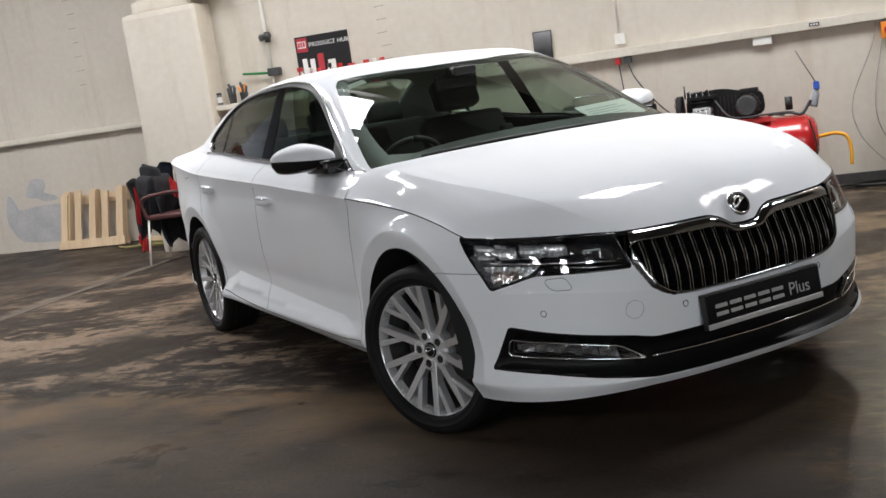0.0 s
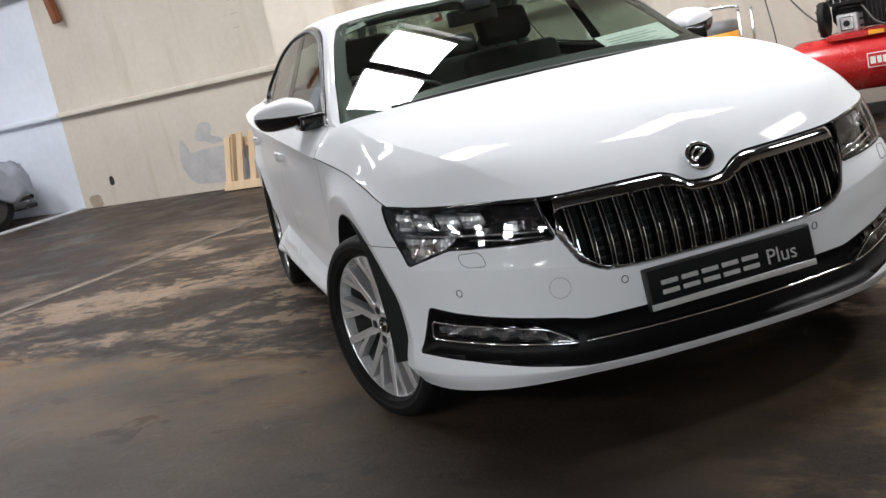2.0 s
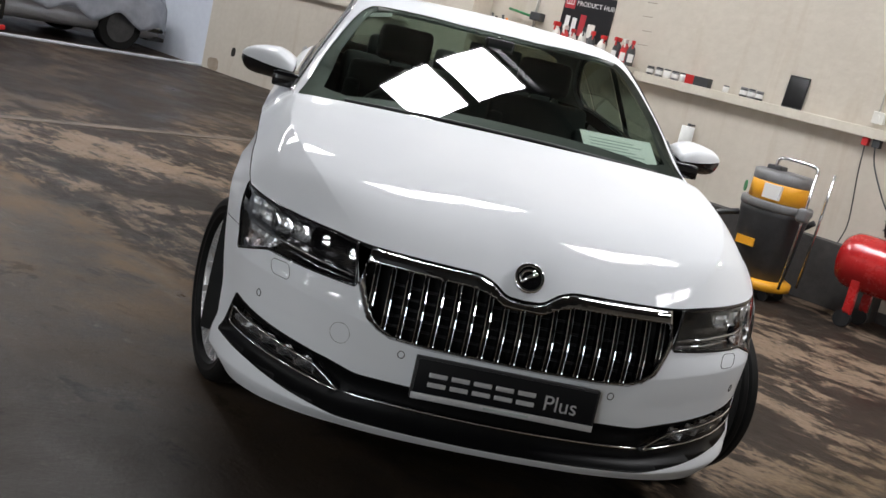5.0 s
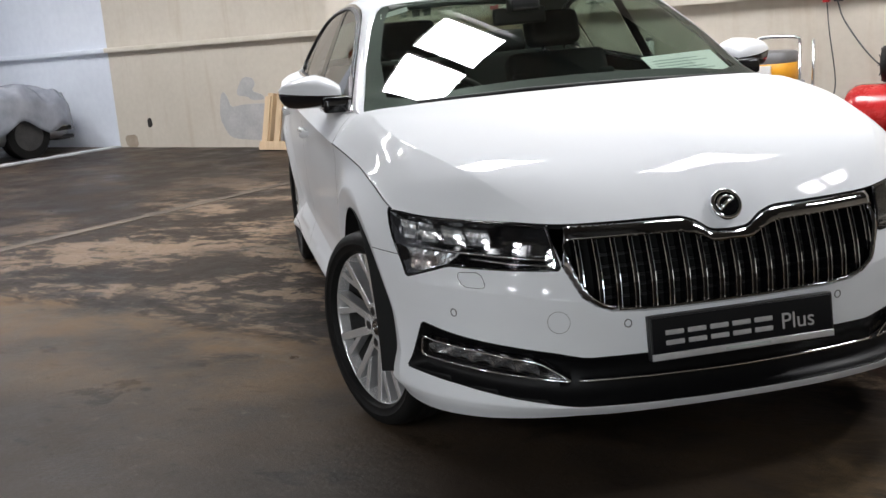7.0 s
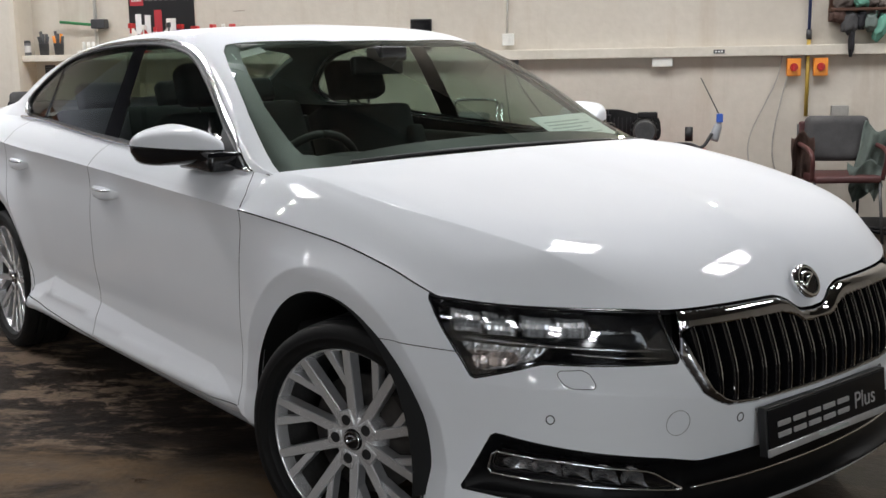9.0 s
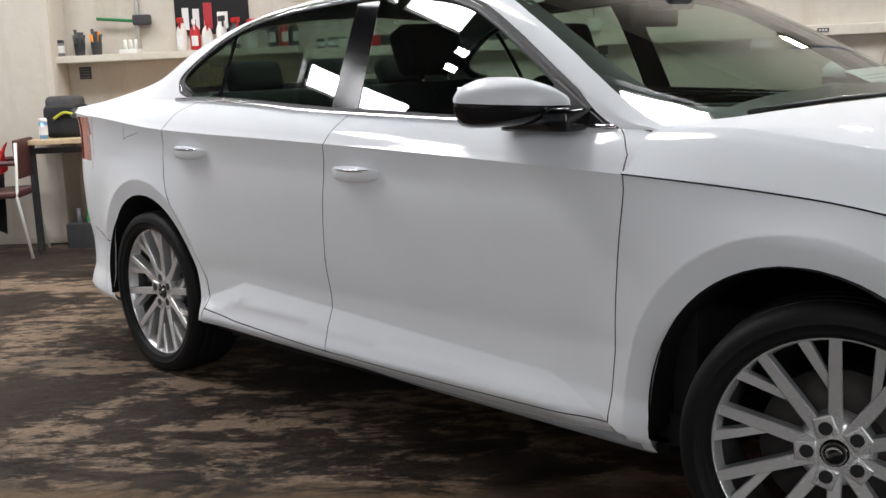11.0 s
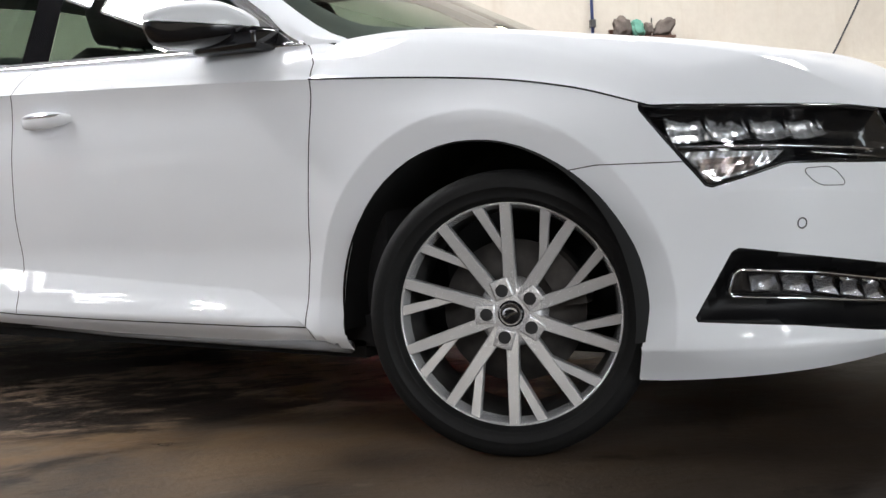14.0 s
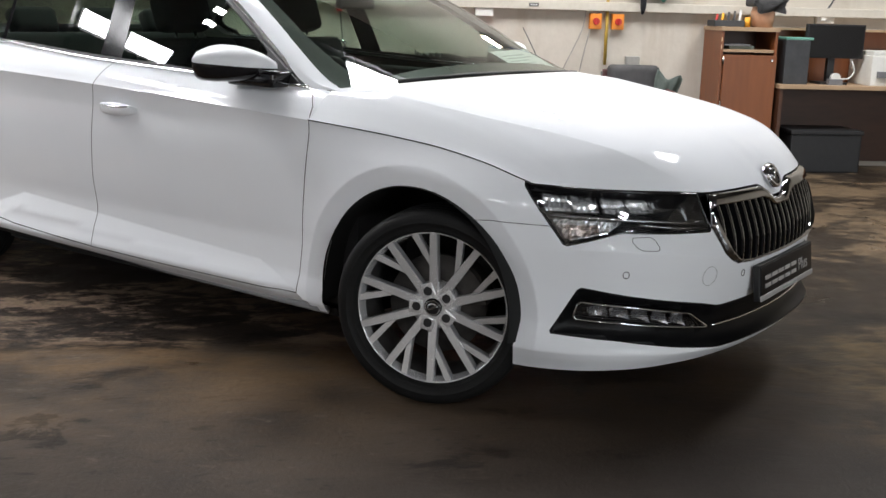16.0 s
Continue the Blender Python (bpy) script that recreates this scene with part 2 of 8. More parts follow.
    band = calc("MULTIPLY", ramp(edge, -5.22, -5.08), ramp(edge, -4.55, -4.80))
    tan = calc("MULTIPLY", ramp(edge, -6.2, -5.3, 0, 0.9), ramp(calc("ADD", calc("MULTIPLY", cloud, 0.5), calc("MULTIPLY", flake, 0.5)), 0.44, 0.56))
    smooth_c = mix(tan, smooth_c, mix(ramp(grain, 0.3, 0.7), (0.125, 0.080, 0.041), (0.195, 0.126, 0.070)))
    # darker out on the open slab, past y -6
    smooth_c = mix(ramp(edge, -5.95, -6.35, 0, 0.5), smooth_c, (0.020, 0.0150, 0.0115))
    # the wet, scraped slab past the car's far corner
    far = ramp(calc("ADD", sep.outputs[0], calc("MULTIPLY", calc("SUBTRACT", cloud, 0.5), 0.9)), -0.75, -0.35)
    wet = mix(ramp(flake, 0.48, 0.57, 0, 0.9), (0.020, 0.0150, 0.0105), mix(ramp(grain, 0.3, 0.7), (0.075, 0.050, 0.024), (0.15, 0.105, 0.055)))
    # shade in front of the car, put into the slab's colour towards higher x
    shade_reach = calc("ADD", sep.outputs[0], calc("MULTIPLY", calc("SUBTRACT", cloud, 0.5), 1.3))
    smooth_c = mix(ramp(shade_reach, -2.6, -1.4, 0, 0.64), smooth_c, (0.018, 0.0145, 0.012))
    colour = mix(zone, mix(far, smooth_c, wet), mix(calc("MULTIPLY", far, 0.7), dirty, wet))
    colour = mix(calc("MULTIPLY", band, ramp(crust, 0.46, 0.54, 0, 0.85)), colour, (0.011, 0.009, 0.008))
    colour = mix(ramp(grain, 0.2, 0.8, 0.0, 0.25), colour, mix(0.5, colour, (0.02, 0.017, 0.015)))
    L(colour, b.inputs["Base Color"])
    rg = calc("ADD", ramp(cloud, 0.3, 0.7, 0.34, 0.62), ramp(oil, 0.58, 0.72, 0.0, -0.16))
    rg = calc("SUBTRACT", rg, calc("MULTIPLY", far, 0.12))
    L(rg, b.inputs["Roughness"])
    bp = N("ShaderNodeBump")
    bp.inputs["Strength"].default_value, bp.inputs["Distance"].default_value = 0.8, 0.006
    L(calc("ADD", calc("MULTIPLY", grain, 0.4), calc("ADD", cloud, calc("MULTIPLY", flake, 1.2))), bp.inputs["Height"])
    L(bp.outputs[0], b.inputs["Normal"])
    return m


floor_mat = floor_material()
# white paint, tinted blue for the daylight that falls on the end bay
white_wall = varied("white_wall_paint", (0.62, 0.66, 0.74), (0.72, 0.76, 0.83), (0.5, 0.7), scale=0.8, fine=10, bump=0.003)
ledge_paint = varied("ledge_paint", (0.56, 0.515, 0.43), (0.66, 0.615, 0.53), (0.45, 0.6), scale=3, fine=30, bump=0.001)
plinth_mat = varied("dark_plinth", (0.035, 0.033, 0.032), (0.07, 0.066, 0.062), (0.6, 0.8), scale=4, fine=25, bump=0.002)
roof_mat = varied("roof_sheet", (0.07, 0.068, 0.064), (0.11, 0.106, 0.10), (0.6, 0.8), scale=1.5, fine=20)
steel_dark = varied("dark_steel", (0.05, 0.05, 0.052), (0.09, 0.09, 0.09), (0.4, 0.6), scale=6, fine=60, metal=0.5)
wood_brown = varied("brown_veneer", (0.15, 0.046, 0.014), (0.215, 0.070, 0.022), (0.32, 0.45), scale=3, fine=30, stretch=(1, 1, 0.12))
wood_dark = varied("dark_veneer", (0.05, 0.020, 0.010), (0.08, 0.032, 0.016), (0.4, 0.5), scale=3, fine=30, stretch=(0.2, 1, 1))
wood_pale = varied("pale_pine", (0.50, 0.36, 0.22), (0.66, 0.50, 0.33), (0.6, 0.8), scale=3, fine=24, stretch=(1, 1, 0.15), bump=0.001)
wood_edge = varied("light_edging", (0.36, 0.24, 0.14), (0.45, 0.31, 0.19), (0.4, 0.6), scale=6)
red_paint = varied("red_enamel", (0.42, 0.012, 0.014), (0.52, 0.02, 0.02), (0.22, 0.32), scale=5, fine=60, Coat_Weight=0.4)
yellow_paint = varied("yellow_plastic", (0.80, 0.36, 0.02), (0.88, 0.42, 0.03), (0.35, 0.45), scale=6)
orange_plastic = varied("orange_plastic", (0.75, 0.24, 0.02), (0.85, 0.30, 0.03), (0.35, 0.5), scale=12)
grey_plastic = varied("grey_plastic", (0.14, 0.14, 0.145), (0.19, 0.19, 0.195), (0.4, 0.55), scale=8)
dark_plastic = varied("dark_plastic", (0.03, 0.031, 0.033), (0.05, 0.051, 0.054), (0.35, 0.5), scale=8)
white_plastic = varied("white_plastic", (0.68, 0.67, 0.62), (0.76, 0.75, 0.70), (0.35, 0.5), scale=9)
blue_plastic = mat("blue_plastic", (0.03, 0.10, 0.45), 0.35)
green_plastic = mat("green_plastic", (0.02, 0.20, 0.06), 0.45)
red_plastic = mat("red_plastic", (0.50, 0.02, 0.02), 0.4)
black_cloth = varied("black_cloth", (0.006, 0.006, 0.008), (0.020, 0.020, 0.024), (0.8, 0.95), scale=9, fine=150, bump=0.002)
red_cloth = varied("red_cloth", (0.45, 0.02, 0.02), (0.58, 0.03, 0.03), (0.75, 0.9), scale=9, fine=150, bump=0.002)
grey_cloth = varied("grey_cloth", (0.045, 0.044, 0.045), (0.085, 0.083, 0.083), (0.8, 0.95), scale=9, fine=150, bump=0.002)
sage_cloth = varied("sage_cloth", (0.12, 0.15, 0.135), (0.20, 0.24, 0.215), (0.8, 0.95), scale=9, fine=150, bump=0.002)
mint_cloth = varied("mint_cloth", (0.10, 0.28, 0.21), (0.16, 0.36, 0.28), (0.8, 0.95), scale=9, fine=150, bump=0.002)
brown_cloth = varied("brown_cloth", (0.05, 0.028, 0.022), (0.10, 0.055, 0.042), (0.8, 0.95), scale=9, fine=150, bump=0.002)
seat_vinyl = varied("maroon_seat", (0.06, 0.02, 0.02), (0.09, 0.03, 0.028), (0.4, 0.55), scale=12)
terracotta = varied("terracotta", (0.48, 0.27, 0.17), (0.58, 0.35, 0.23), (0.6, 0.8), scale=7)
plaster = varied("grey_plaster", (0.36, 0.355, 0.355), (0.48, 0.47, 0.465), (0.7, 0.85), scale=4, fine=30)
sign_black = mat("sign_black", (0.012, 0.012, 0.013), 0.35)
sign_white = mat("sign_white", (0.75, 0.74, 0.72), 0.5)
sign_red = mat("sign_red", (0.40, 0.03, 0.04), 0.5)
film = varied("clear_film_cover", (0.40, 0.43, 0.50), (0.62, 0.65, 0.71), (0.10, 0.25), scale=2.2, fine=6, fine_mix=0.5, bump=0.012, Specular_IOR_Level=0.8)
lamp_glow = mat("flood_glass", (0.9, 0.85, 0.7), 0.3, Emission_Color=(1.0, 0.84, 0.52, 1), Emission_Strength=10.0)
roof_glass = pane("roof_glazing", (0.85, 0.88, 0.9))
hole_dark = mat("hole_shade", (0.02, 0.018, 0.016), 0.9)
old_cable = varied("greyed_cable", (0.30, 0.28, 0.25), (0.42, 0.40, 0.36), (0.5, 0.7), scale=20)
taupe_cloth = varied("taupe_cloth", (0.085, 0.068, 0.058), (0.15, 0.125, 0.11), (0.85, 0.95), scale=12, fine=160, bump=0.002)
sill_grey = varied("grey_sill_coating", (0.20, 0.205, 0.215), (0.27, 0.275, 0.285), (0.5, 0.65), scale=12, fine=200, bump=0.0006)
# ---- building tools ----
def obj(name, bm, material, parent=None, label="", smooth=True):
    me = bpy.data.meshes.new(name)
    bm.to_mesh(me)
    bm.free()
    if smooth:
        for p in me.polygons:
            p.use_smooth = True
    for m in (material if isinstance(material, (list, tuple)) else [material]):
        me.materials.append(m)
    ob = new(name, me)
    if parent is not None:
        ob.parent = parent
    if label:
        ob["label"] = label
    return ob


def part(name, bm, material, parent, label="", smooth=True):
    return obj(name, bm, material, parent, label, smooth)


def empty(name, m, label="", category="", group="", kind=""):
    ob = new(name)
    ob.matrix_world = m
    ob.empty_display_size = 0.1
    return tagged(ob, label, category, group, kind)


def box(bm, x0, x1, y0, y1, z0, z1, bevel=0.0, m=None):
    vs = bmesh.ops.create_cube(bm, size=1.0, matrix=Matrix.LocRotScale(((x0 + x1) / 2, (y0 + y1) / 2, (z0 + z1) / 2), None, (abs(x1 - x0), abs(y1 - y0), abs(z1 - z0))))["verts"]
    if bevel:
        es = list({e for v in vs for e in v.link_edges})
        r = bmesh.ops.bevel(bm, geom=es, offset=bevel, segments=2, affect="EDGES", profile=0.7)
        vs = [v for v in set(r["verts"]) | {v for f in r["faces"] for v in f.verts} if v.is_valid]
    if m is not None:
        bmesh.ops.transform(bm, matrix=m, verts=vs)
    return vs


def cyl(bm, p, q, r, r2=None, n=16, caps=True):
    p, q = Vector(p), Vector(q)
    d = q - p
    m = Matrix.Translation((p + q) / 2) @ d.to_track_quat("Z", "Y").to_matrix().to_4x4()
    return bmesh.ops.create_cone(bm, cap_ends=caps, segments=n, radius1=r, radius2=r if r2 is None else r2, depth=d.length, matrix=m)["verts"]


def tube(bm, pts, r, n=8):
    """A round bar along points."""
    pts = [Vector(p) for p in pts]
    rings = []
    up = None
    for i, p in enumerate(pts):
        t = (pts[min(i + 1, len(pts) - 1)] - pts[max(i - 1, 0)]).normalized()
        a = t.orthogonal().normalized() if up is None else (up - t * up.dot(t)).normalized()
        up = a
        b = t.cross(a)
        rings.append([bm.verts.new(p + r * (math.cos(k * 2 * math.pi / n) * a + math.sin(k * 2 * math.pi / n) * b)) for k in range(n)])
    for r0, r1 in zip(rings, rings[1:]):
        for k in range(n):
            bm.faces.new((r0[k], r0[(k + 1) % n], r1[(k + 1) % n], r1[k]))
    bm.faces.new(rings[0][::-1])
    bm.faces.new(rings[-1])


def lerp(x, table):
    """Piecewise linear through (x, value) pairs sorted by x."""
    xs, ys = zip(*table)
    return float(np.interp(x, xs, ys))


def smooth_table(table):
    """A monotone-safe cubic through (x, value) pairs."""
    xs = np.array([t[0] for t in table], float)
    ys = np.array([t[1] for t in table], float)
    h = np.diff(xs)
    d = np.diff(ys) / h
    m = np.zeros(len(xs))
    m[0], m[-1] = d[0], d[-1]
    for i in range(1, len(xs) - 1):
        if d[i - 1] * d[i] > 0:
            w1, w2 = 2 * h[i] + h[i - 1], h[i] + 2 * h[i - 1]
            m[i] = (w1 + w2) / (w1 / d[i - 1] + w2 / d[i])

    def f(x):
        x = min(max(x, xs[0]), xs[-1])
        i = min(int(np.searchsorted(xs, x, side="right")) - 1, len(h) - 1)
        q = (x - xs[i]) / h[i]
        return float((2 * q**3 - 3 * q**2 + 1) * ys[i] + (q**3 - 2 * q**2 + q) * h[i] * m[i] + (3 * q**2 - 2 * q**3) * ys[i + 1] + (q**3 - q**2) * h[i] * m[i + 1])

    return f


def inside(p, poly):
    x, y = p
    hit = False
    for (x0, y0), (x1, y1) in zip(poly, poly[1:] + poly[:1]):
        if (y0 > y) != (y1 > y) and x < (x1 - x0) * (y - y0) / (y1 - y0) + x0:
            hit = not hit
    return hit


def rounded(poly, n=2, closed=True):
    """Corners cut off n times over."""
    for _ in range(n):
        out = []
        k = len(poly)
        for i in range(k if closed else k - 1):
            a, b = poly[i], poly[(i + 1) % k]
            out += [(0.8 * a[0] + 0.2 * b[0], 0.8 * a[1] + 0.2 * b[1]), (0.2 * a[0] + 0.8 * b[0], 0.2 * a[1] + 0.8 * b[1])]
        poly = out if closed else [poly[0]] + out[1:-1] + [poly[-1]]
    return poly


def tight(poly, r=0.008):
    """Corners cut off within r of each."""
    out = []
    k = len(poly)
    for i in range(k):
        a, b, c = Vector(poly[i - 1]), Vector(poly[i]), Vector(poly[(i + 1) % k])
        for d in (a - b, c - b):
            out.append(tuple(b + d * min(0.3, r / max(d.length, 1e-6))))
    return out


BIN = 0.08
BINS = {}


def file_faces(bm, faces):
    bins = BINS[id(bm)]
    for f in faces:
        x = [v.co.x for v in f.verts]
        for k in range(int(math.floor(min(x) / BIN)), int(math.floor(max(x) / BIN)) + 1):
            bins.setdefault(k, set()).add(f)


def sheet(us, vs):
    """A flat grid in (u, v), to be cut and then bent."""
    bm = bmesh.new()
    g = [[bm.verts.new((u, v, 0)) for v in vs] for u in us]
    for i in range(len(us) - 1):
        for j in range(len(vs) - 1):
            bm.faces.new((g[i][j], g[i + 1][j], g[i + 1][j + 1], g[i][j + 1]))
    BINS[id(bm)] = {}
    file_faces(bm, bm.faces)
    return bm


def cut_line(bm, a, b):
    a, b = Vector((*a, 0)), Vector((*b, 0))
    d = b - a
    if d.length < 1e-6:
        return
    lo, hi = Vector((min(a.x, b.x), min(a.y, b.y))), Vector((max(a.x, b.x), max(a.y, b.y)))
    e = 1e-5
    n = Vector((-d.y, d.x, 0)).normalized()
    bins = BINS[id(bm)]
    fs = []
    for f in set().union(*(bins.get(k, ()) for k in range(int(math.floor(lo.x / BIN)), int(math.floor(hi.x / BIN)) + 1))):
        if not f.is_valid:
            continue
        ys = [v.co.y for v in f.verts]
        if max(ys) < lo.y - e or min(ys) > hi.y + e:
            continue
        xs = [v.co.x for v in f.verts]
        if max(xs) < lo.x - e or min(xs) > hi.x + e:
            continue
        k = [n.dot(v.co - a) for v in f.verts]
        if max(k) > 1e-6 and min(k) < -1e-6:
            fs.append(f)
    if fs:
        fs.sort(key=lambda f: tuple(f.calc_center_median()))
        geom = fs + list(dict.fromkeys(e for f in fs for e in f.edges)) + list(dict.fromkeys(v for f in fs for v in f.verts))
        r = bmesh.ops.bisect_plane(bm, geom=geom, dist=1e-6, plane_co=a, plane_no=n)
        file_faces(bm, [g for g in r["geom"] if isinstance(g, bmesh.types.BMFace)])


def cut_poly(bm, poly):
    for a, b in zip(poly, poly[1:] + poly[:1]):
        cut_line(bm, a, b)


def centre(f):
    c = f.calc_center_median()
    return (c.x, c.y)


def strip(line, w):
    """Quads along an open line, w wide."""
    out = []
    for a, b in zip(line, line[1:]):
        d = Vector((b[0] - a[0], b[1] - a[1]))
        if d.length < 1e-7:
            continue
        d.normalize()
        n = Vector((-d.y, d.x)) * w / 2
        a2, b2 = Vector(a) - d * w * 0.25, Vector(b) + d * w * 0.25
        out.append([tuple(a2 + n), tuple(b2 + n), tuple(b2 - n), tuple(a2 - n)])
    return out


CACHE = {}
WIDE = {}  # surfaces whose slope along u is taken over a longer stretch
INWARD = set()  # surfaces whose (u, v) turn the other way round


def spot(fn, u, v):
    key = (fn, round(u, 6), round(v, 6))
    if key not in CACHE:
        e = 2e-3
        eu = WIDE.get(fn, e)
        p = Vector(fn(u, v))
        n = (Vector(fn(u + eu, v)) - Vector(fn(u - eu, v))).cross(Vector(fn(u, v + e)) - Vector(fn(u, v - e)))
        n = n.normalized() if n.length > 1e-12 else Vector((0, 0, 1))
        CACHE[key] = (p, -n if fn in INWARD else n)
    return CACHE[key]


def bend(sources, name, material, parent, mirror=1, label="", thick=0.0, offset=0.0, flat=False, both=False):
    """One mesh of faces taken from flat sheets and laid on their surfaces, with the surface's own normals.
    sources: (faces, fn) pairs. offset: metres out along the normal, or a function of (u, v). mirror -1: the other side; both: one mesh across the middle."""
    pos, nor, faces = [], [], []
    for fs, fn in sources:
        index = {}
        for f in fs:
            row = []
            for v in f.verts:
                if v not in index:
                    index[v] = len(pos)
                    p, n = spot(fn, v.co.x, v.co.y)
                    p = p + n * (offset(v.co.x, v.co.y) if callable(offset) else offset)
                    pos.append(Vector((p.x, mirror * p.y, p.z)))
                    nor.append(Vector((n.x, mirror * n.y, n.z)))
                row.append(index[v])
            faces.append(row[::-1] if fn in INWARD else row)
    if mirror < 0:
        faces = [r[::-1] for r in faces]
    if both:
        twin_of = {}
        for i in range(len(pos)):
            if abs(pos[i].y) < 4e-4:
                pos[i].y = nor[i].y = 0.0
                nor[i].normalize()
                twin_of[i] = i
            else:
                twin_of[i] = len(pos)
                pos.append(Vector((pos[i].x, -pos[i].y, pos[i].z)))
                nor.append(Vector((nor[i].x, -nor[i].y, nor[i].z)))
        faces = faces + [[twin_of[i] for i in r[::-1]] for r in faces]
    if thick:
        k = len(pos)
        count = {(a, b) for r in faces for a, b in zip(r, r[1:] + r[:1])}
        rim = sorted((a, b) for a, b in count if (b, a) not in count)
        pos = pos + [p - n * thick for p, n in zip(pos, nor)]
        nor = nor + [-n for n in nor]
        faces = faces + [[i + k for i in r[::-1]] for r in faces] + [[b, a, a + k, b + k] for a, b in rim]
    me = bpy.data.meshes.new(name)
    me.from_pydata([tuple(p) for p in pos], [], faces)
    me.polygons.foreach_set("use_smooth", [not flat] * len(me.polygons))
    me.materials.append(material)
    me.update()
    if len(pos) and not flat and not callable(offset):
        me.normals_split_custom_set_from_vertices([tuple(n) for n in nor])
    ob = new(name, me)
    ob.parent = parent
    if label:
        ob["label"] = label
    return ob


def lettering(name, words, size, material, parent):
    """Raised letters in the built-in face, as a mesh in the x, y plane."""
    cu = bpy.data.curves.new(name, "FONT")
    cu.body, cu.size, cu.extrude = words, size, 0.0008
    ob = new(name, cu)
    me = bpy.data.meshes.new_from_object(ob.evaluated_get(bpy.context.evaluated_depsgraph_get()))
    bpy.data.objects.remove(ob)
    me.materials.append(material)
    ob = new(name, me)
    ob.parent = parent
    return ob
# ---- hall ----
def hall_box(name, u0, u1, v0, v1, z0, z1, material, label, category="wall", bevel=0.0):
    bm = bmesh.new()
    box(bm, u0, u1, v0, v1, z0, z1, bevel)
    ob = obj(name, bm, material, smooth=False)
    ob.matrix_world = HALL
    return tagged(ob, label, category, kind="structure")


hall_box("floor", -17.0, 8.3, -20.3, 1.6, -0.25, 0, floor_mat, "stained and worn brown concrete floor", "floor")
wall_n = hall_box("wall_north", -6.95, 8, 0, 0.3, 0, CEIL, wallpaint, "cream painted block wall")
hall_box("wall_recess", -12.1, -6.9, 1.0, 1.3, 0, CEIL, wallpaint, "cream painted wall in a recess")
hall_box("wall_bay", -16.5, -12.1, 0.998, 1.3, 0, CEIL, white_wall, "white painted wall of the end bay, bluish daylight put into its colour")
hall_box("wall_return", -6.95, -6.90, 0.3, 1.0, 0, CEIL, wallpaint, "cream painted return wall")
hall_box("wall_west", -16.8, -16.5, -20, 1.3, 0, CEIL, white_wall, "white painted end wall, bluish daylight put into its colour")
hall_box("wall_east", 8, 8.3, -20, 0.3, 0, CEIL, wallpaint, "cream painted wall")
# wall left open for the added door's fill light
hall_box("wall_south", -16.8, ADDED_DOOR[0], -20.3, -20, 0, CEIL, wallpaint, "cream painted wall beside the added, unseen door opening")
hall_box("wall_south_end", ADDED_DOOR[1], 8.3, -20.3, -20, 0, CEIL, wallpaint, "cream painted wall beside the added, unseen door opening")
hall_box("wall_south_lintel", ADDED_DOOR[0], ADDED_DOOR[1], -20.3, -20, ADDED_DOOR[2], CEIL, wallpaint, "cream painted wall over the added, unseen door opening")

# roof sheet with openings for the roof lights
bm = bmesh.new()
cols = [-16.8]
for su in ROOF_BAYS:
    cols += [su - 0.42, su + 0.42]
cols.append(8.3)
rows = [-20.3, -16.67, -15.85, -15.71, -14.89, -3.67, -2.85, -2.71, -1.89, 1.3]
for i in range(len(cols) - 1):
    for j in range(len(rows) - 1):
        if i % 2 == 1 and j in (1, 3, 5, 7):
            continue
        box(bm, cols[i], cols[i + 1], rows[j], rows[j + 1], CEIL, CEIL + 0.12)
ob = obj("ceiling", bm, roof_mat, smooth=False)
ob.matrix_world = HALL
tagged(ob, "dark grey roof sheeting with roof lights", "ceiling", kind="structure")
bm = bmesh.new()
for j in range(10):
    v = -18.6 + 2.1 * j
    box(bm, -16.8, 8.3, v - 0.04, v + 0.04, CEIL - 0.16, CEIL)
ob = obj("trim_purlins", bm, steel_dark, smooth=False)
ob.matrix_world = HALL
tagged(ob, "dark steel purlins under the roof", "beam", kind="structure")

# pier between the wall and its recess, and the boxed column above it
bm = bmesh.new()
box(bm, -6.98, -6.12, -0.26, 1.0, 0, 2.38, 0.05)
box(bm, -6.90, -6.20, -0.18, 0.9, 2.36, 2.50, 0.05)
ob = obj("wall_pier", bm, wallpaint, smooth=False)
ob.matrix_world = HALL
tagged(ob, "cream painted concrete pier", "pier", kind="structure")
bm = bmesh.new()
box(bm, -6.26, -6.10, -0.22, 0.02, 2.44, CEIL, 0.01)
box(bm, -6.085, -5.93, -0.22, 0.02, 2.44, CEIL, 0.01)
box(bm, -6.12, -6.06, -0.20, 0.0, 2.46, CEIL)
ob = obj("wall_column", bm, ledge_paint, smooth=False)
ob.matrix_world = HALL
tagged(ob, "white boxed column with a dark slot", "column", kind="structure")

# ledges and plinth
hall_box("trim_ledge", -4.30, 8, -0.075, 0.0, 1.285, 1.360, ledge_paint, "cream painted ledge along the wall", "ledge", 0.008)
hall_box("trim_shelf", -6.22, -4.302, -0.20, 0.0, 1.335, 1.385, ledge_paint, "white shelf on the wall", "shelf", 0.006)
hall_box("trim_recess_ledge", -12.1, -6.99, 0.93, 1.0, 1.285, 1.350, ledge_paint, "cream ledge along the recess", "ledge", 0.02)
hall_box("trim_bay_ledge", -16.5, -12.1, 0.93, 0.998, 1.285, 1.350, white_wall, "white ledge along the bay wall", "ledge", 0.02)
hall_box("trim_plinth", -4.4, -1.75, -0.14, 0.0, 0.0, 0.48, plinth_mat, "dark low plinth at the wall's foot", "plinth", 0.01)
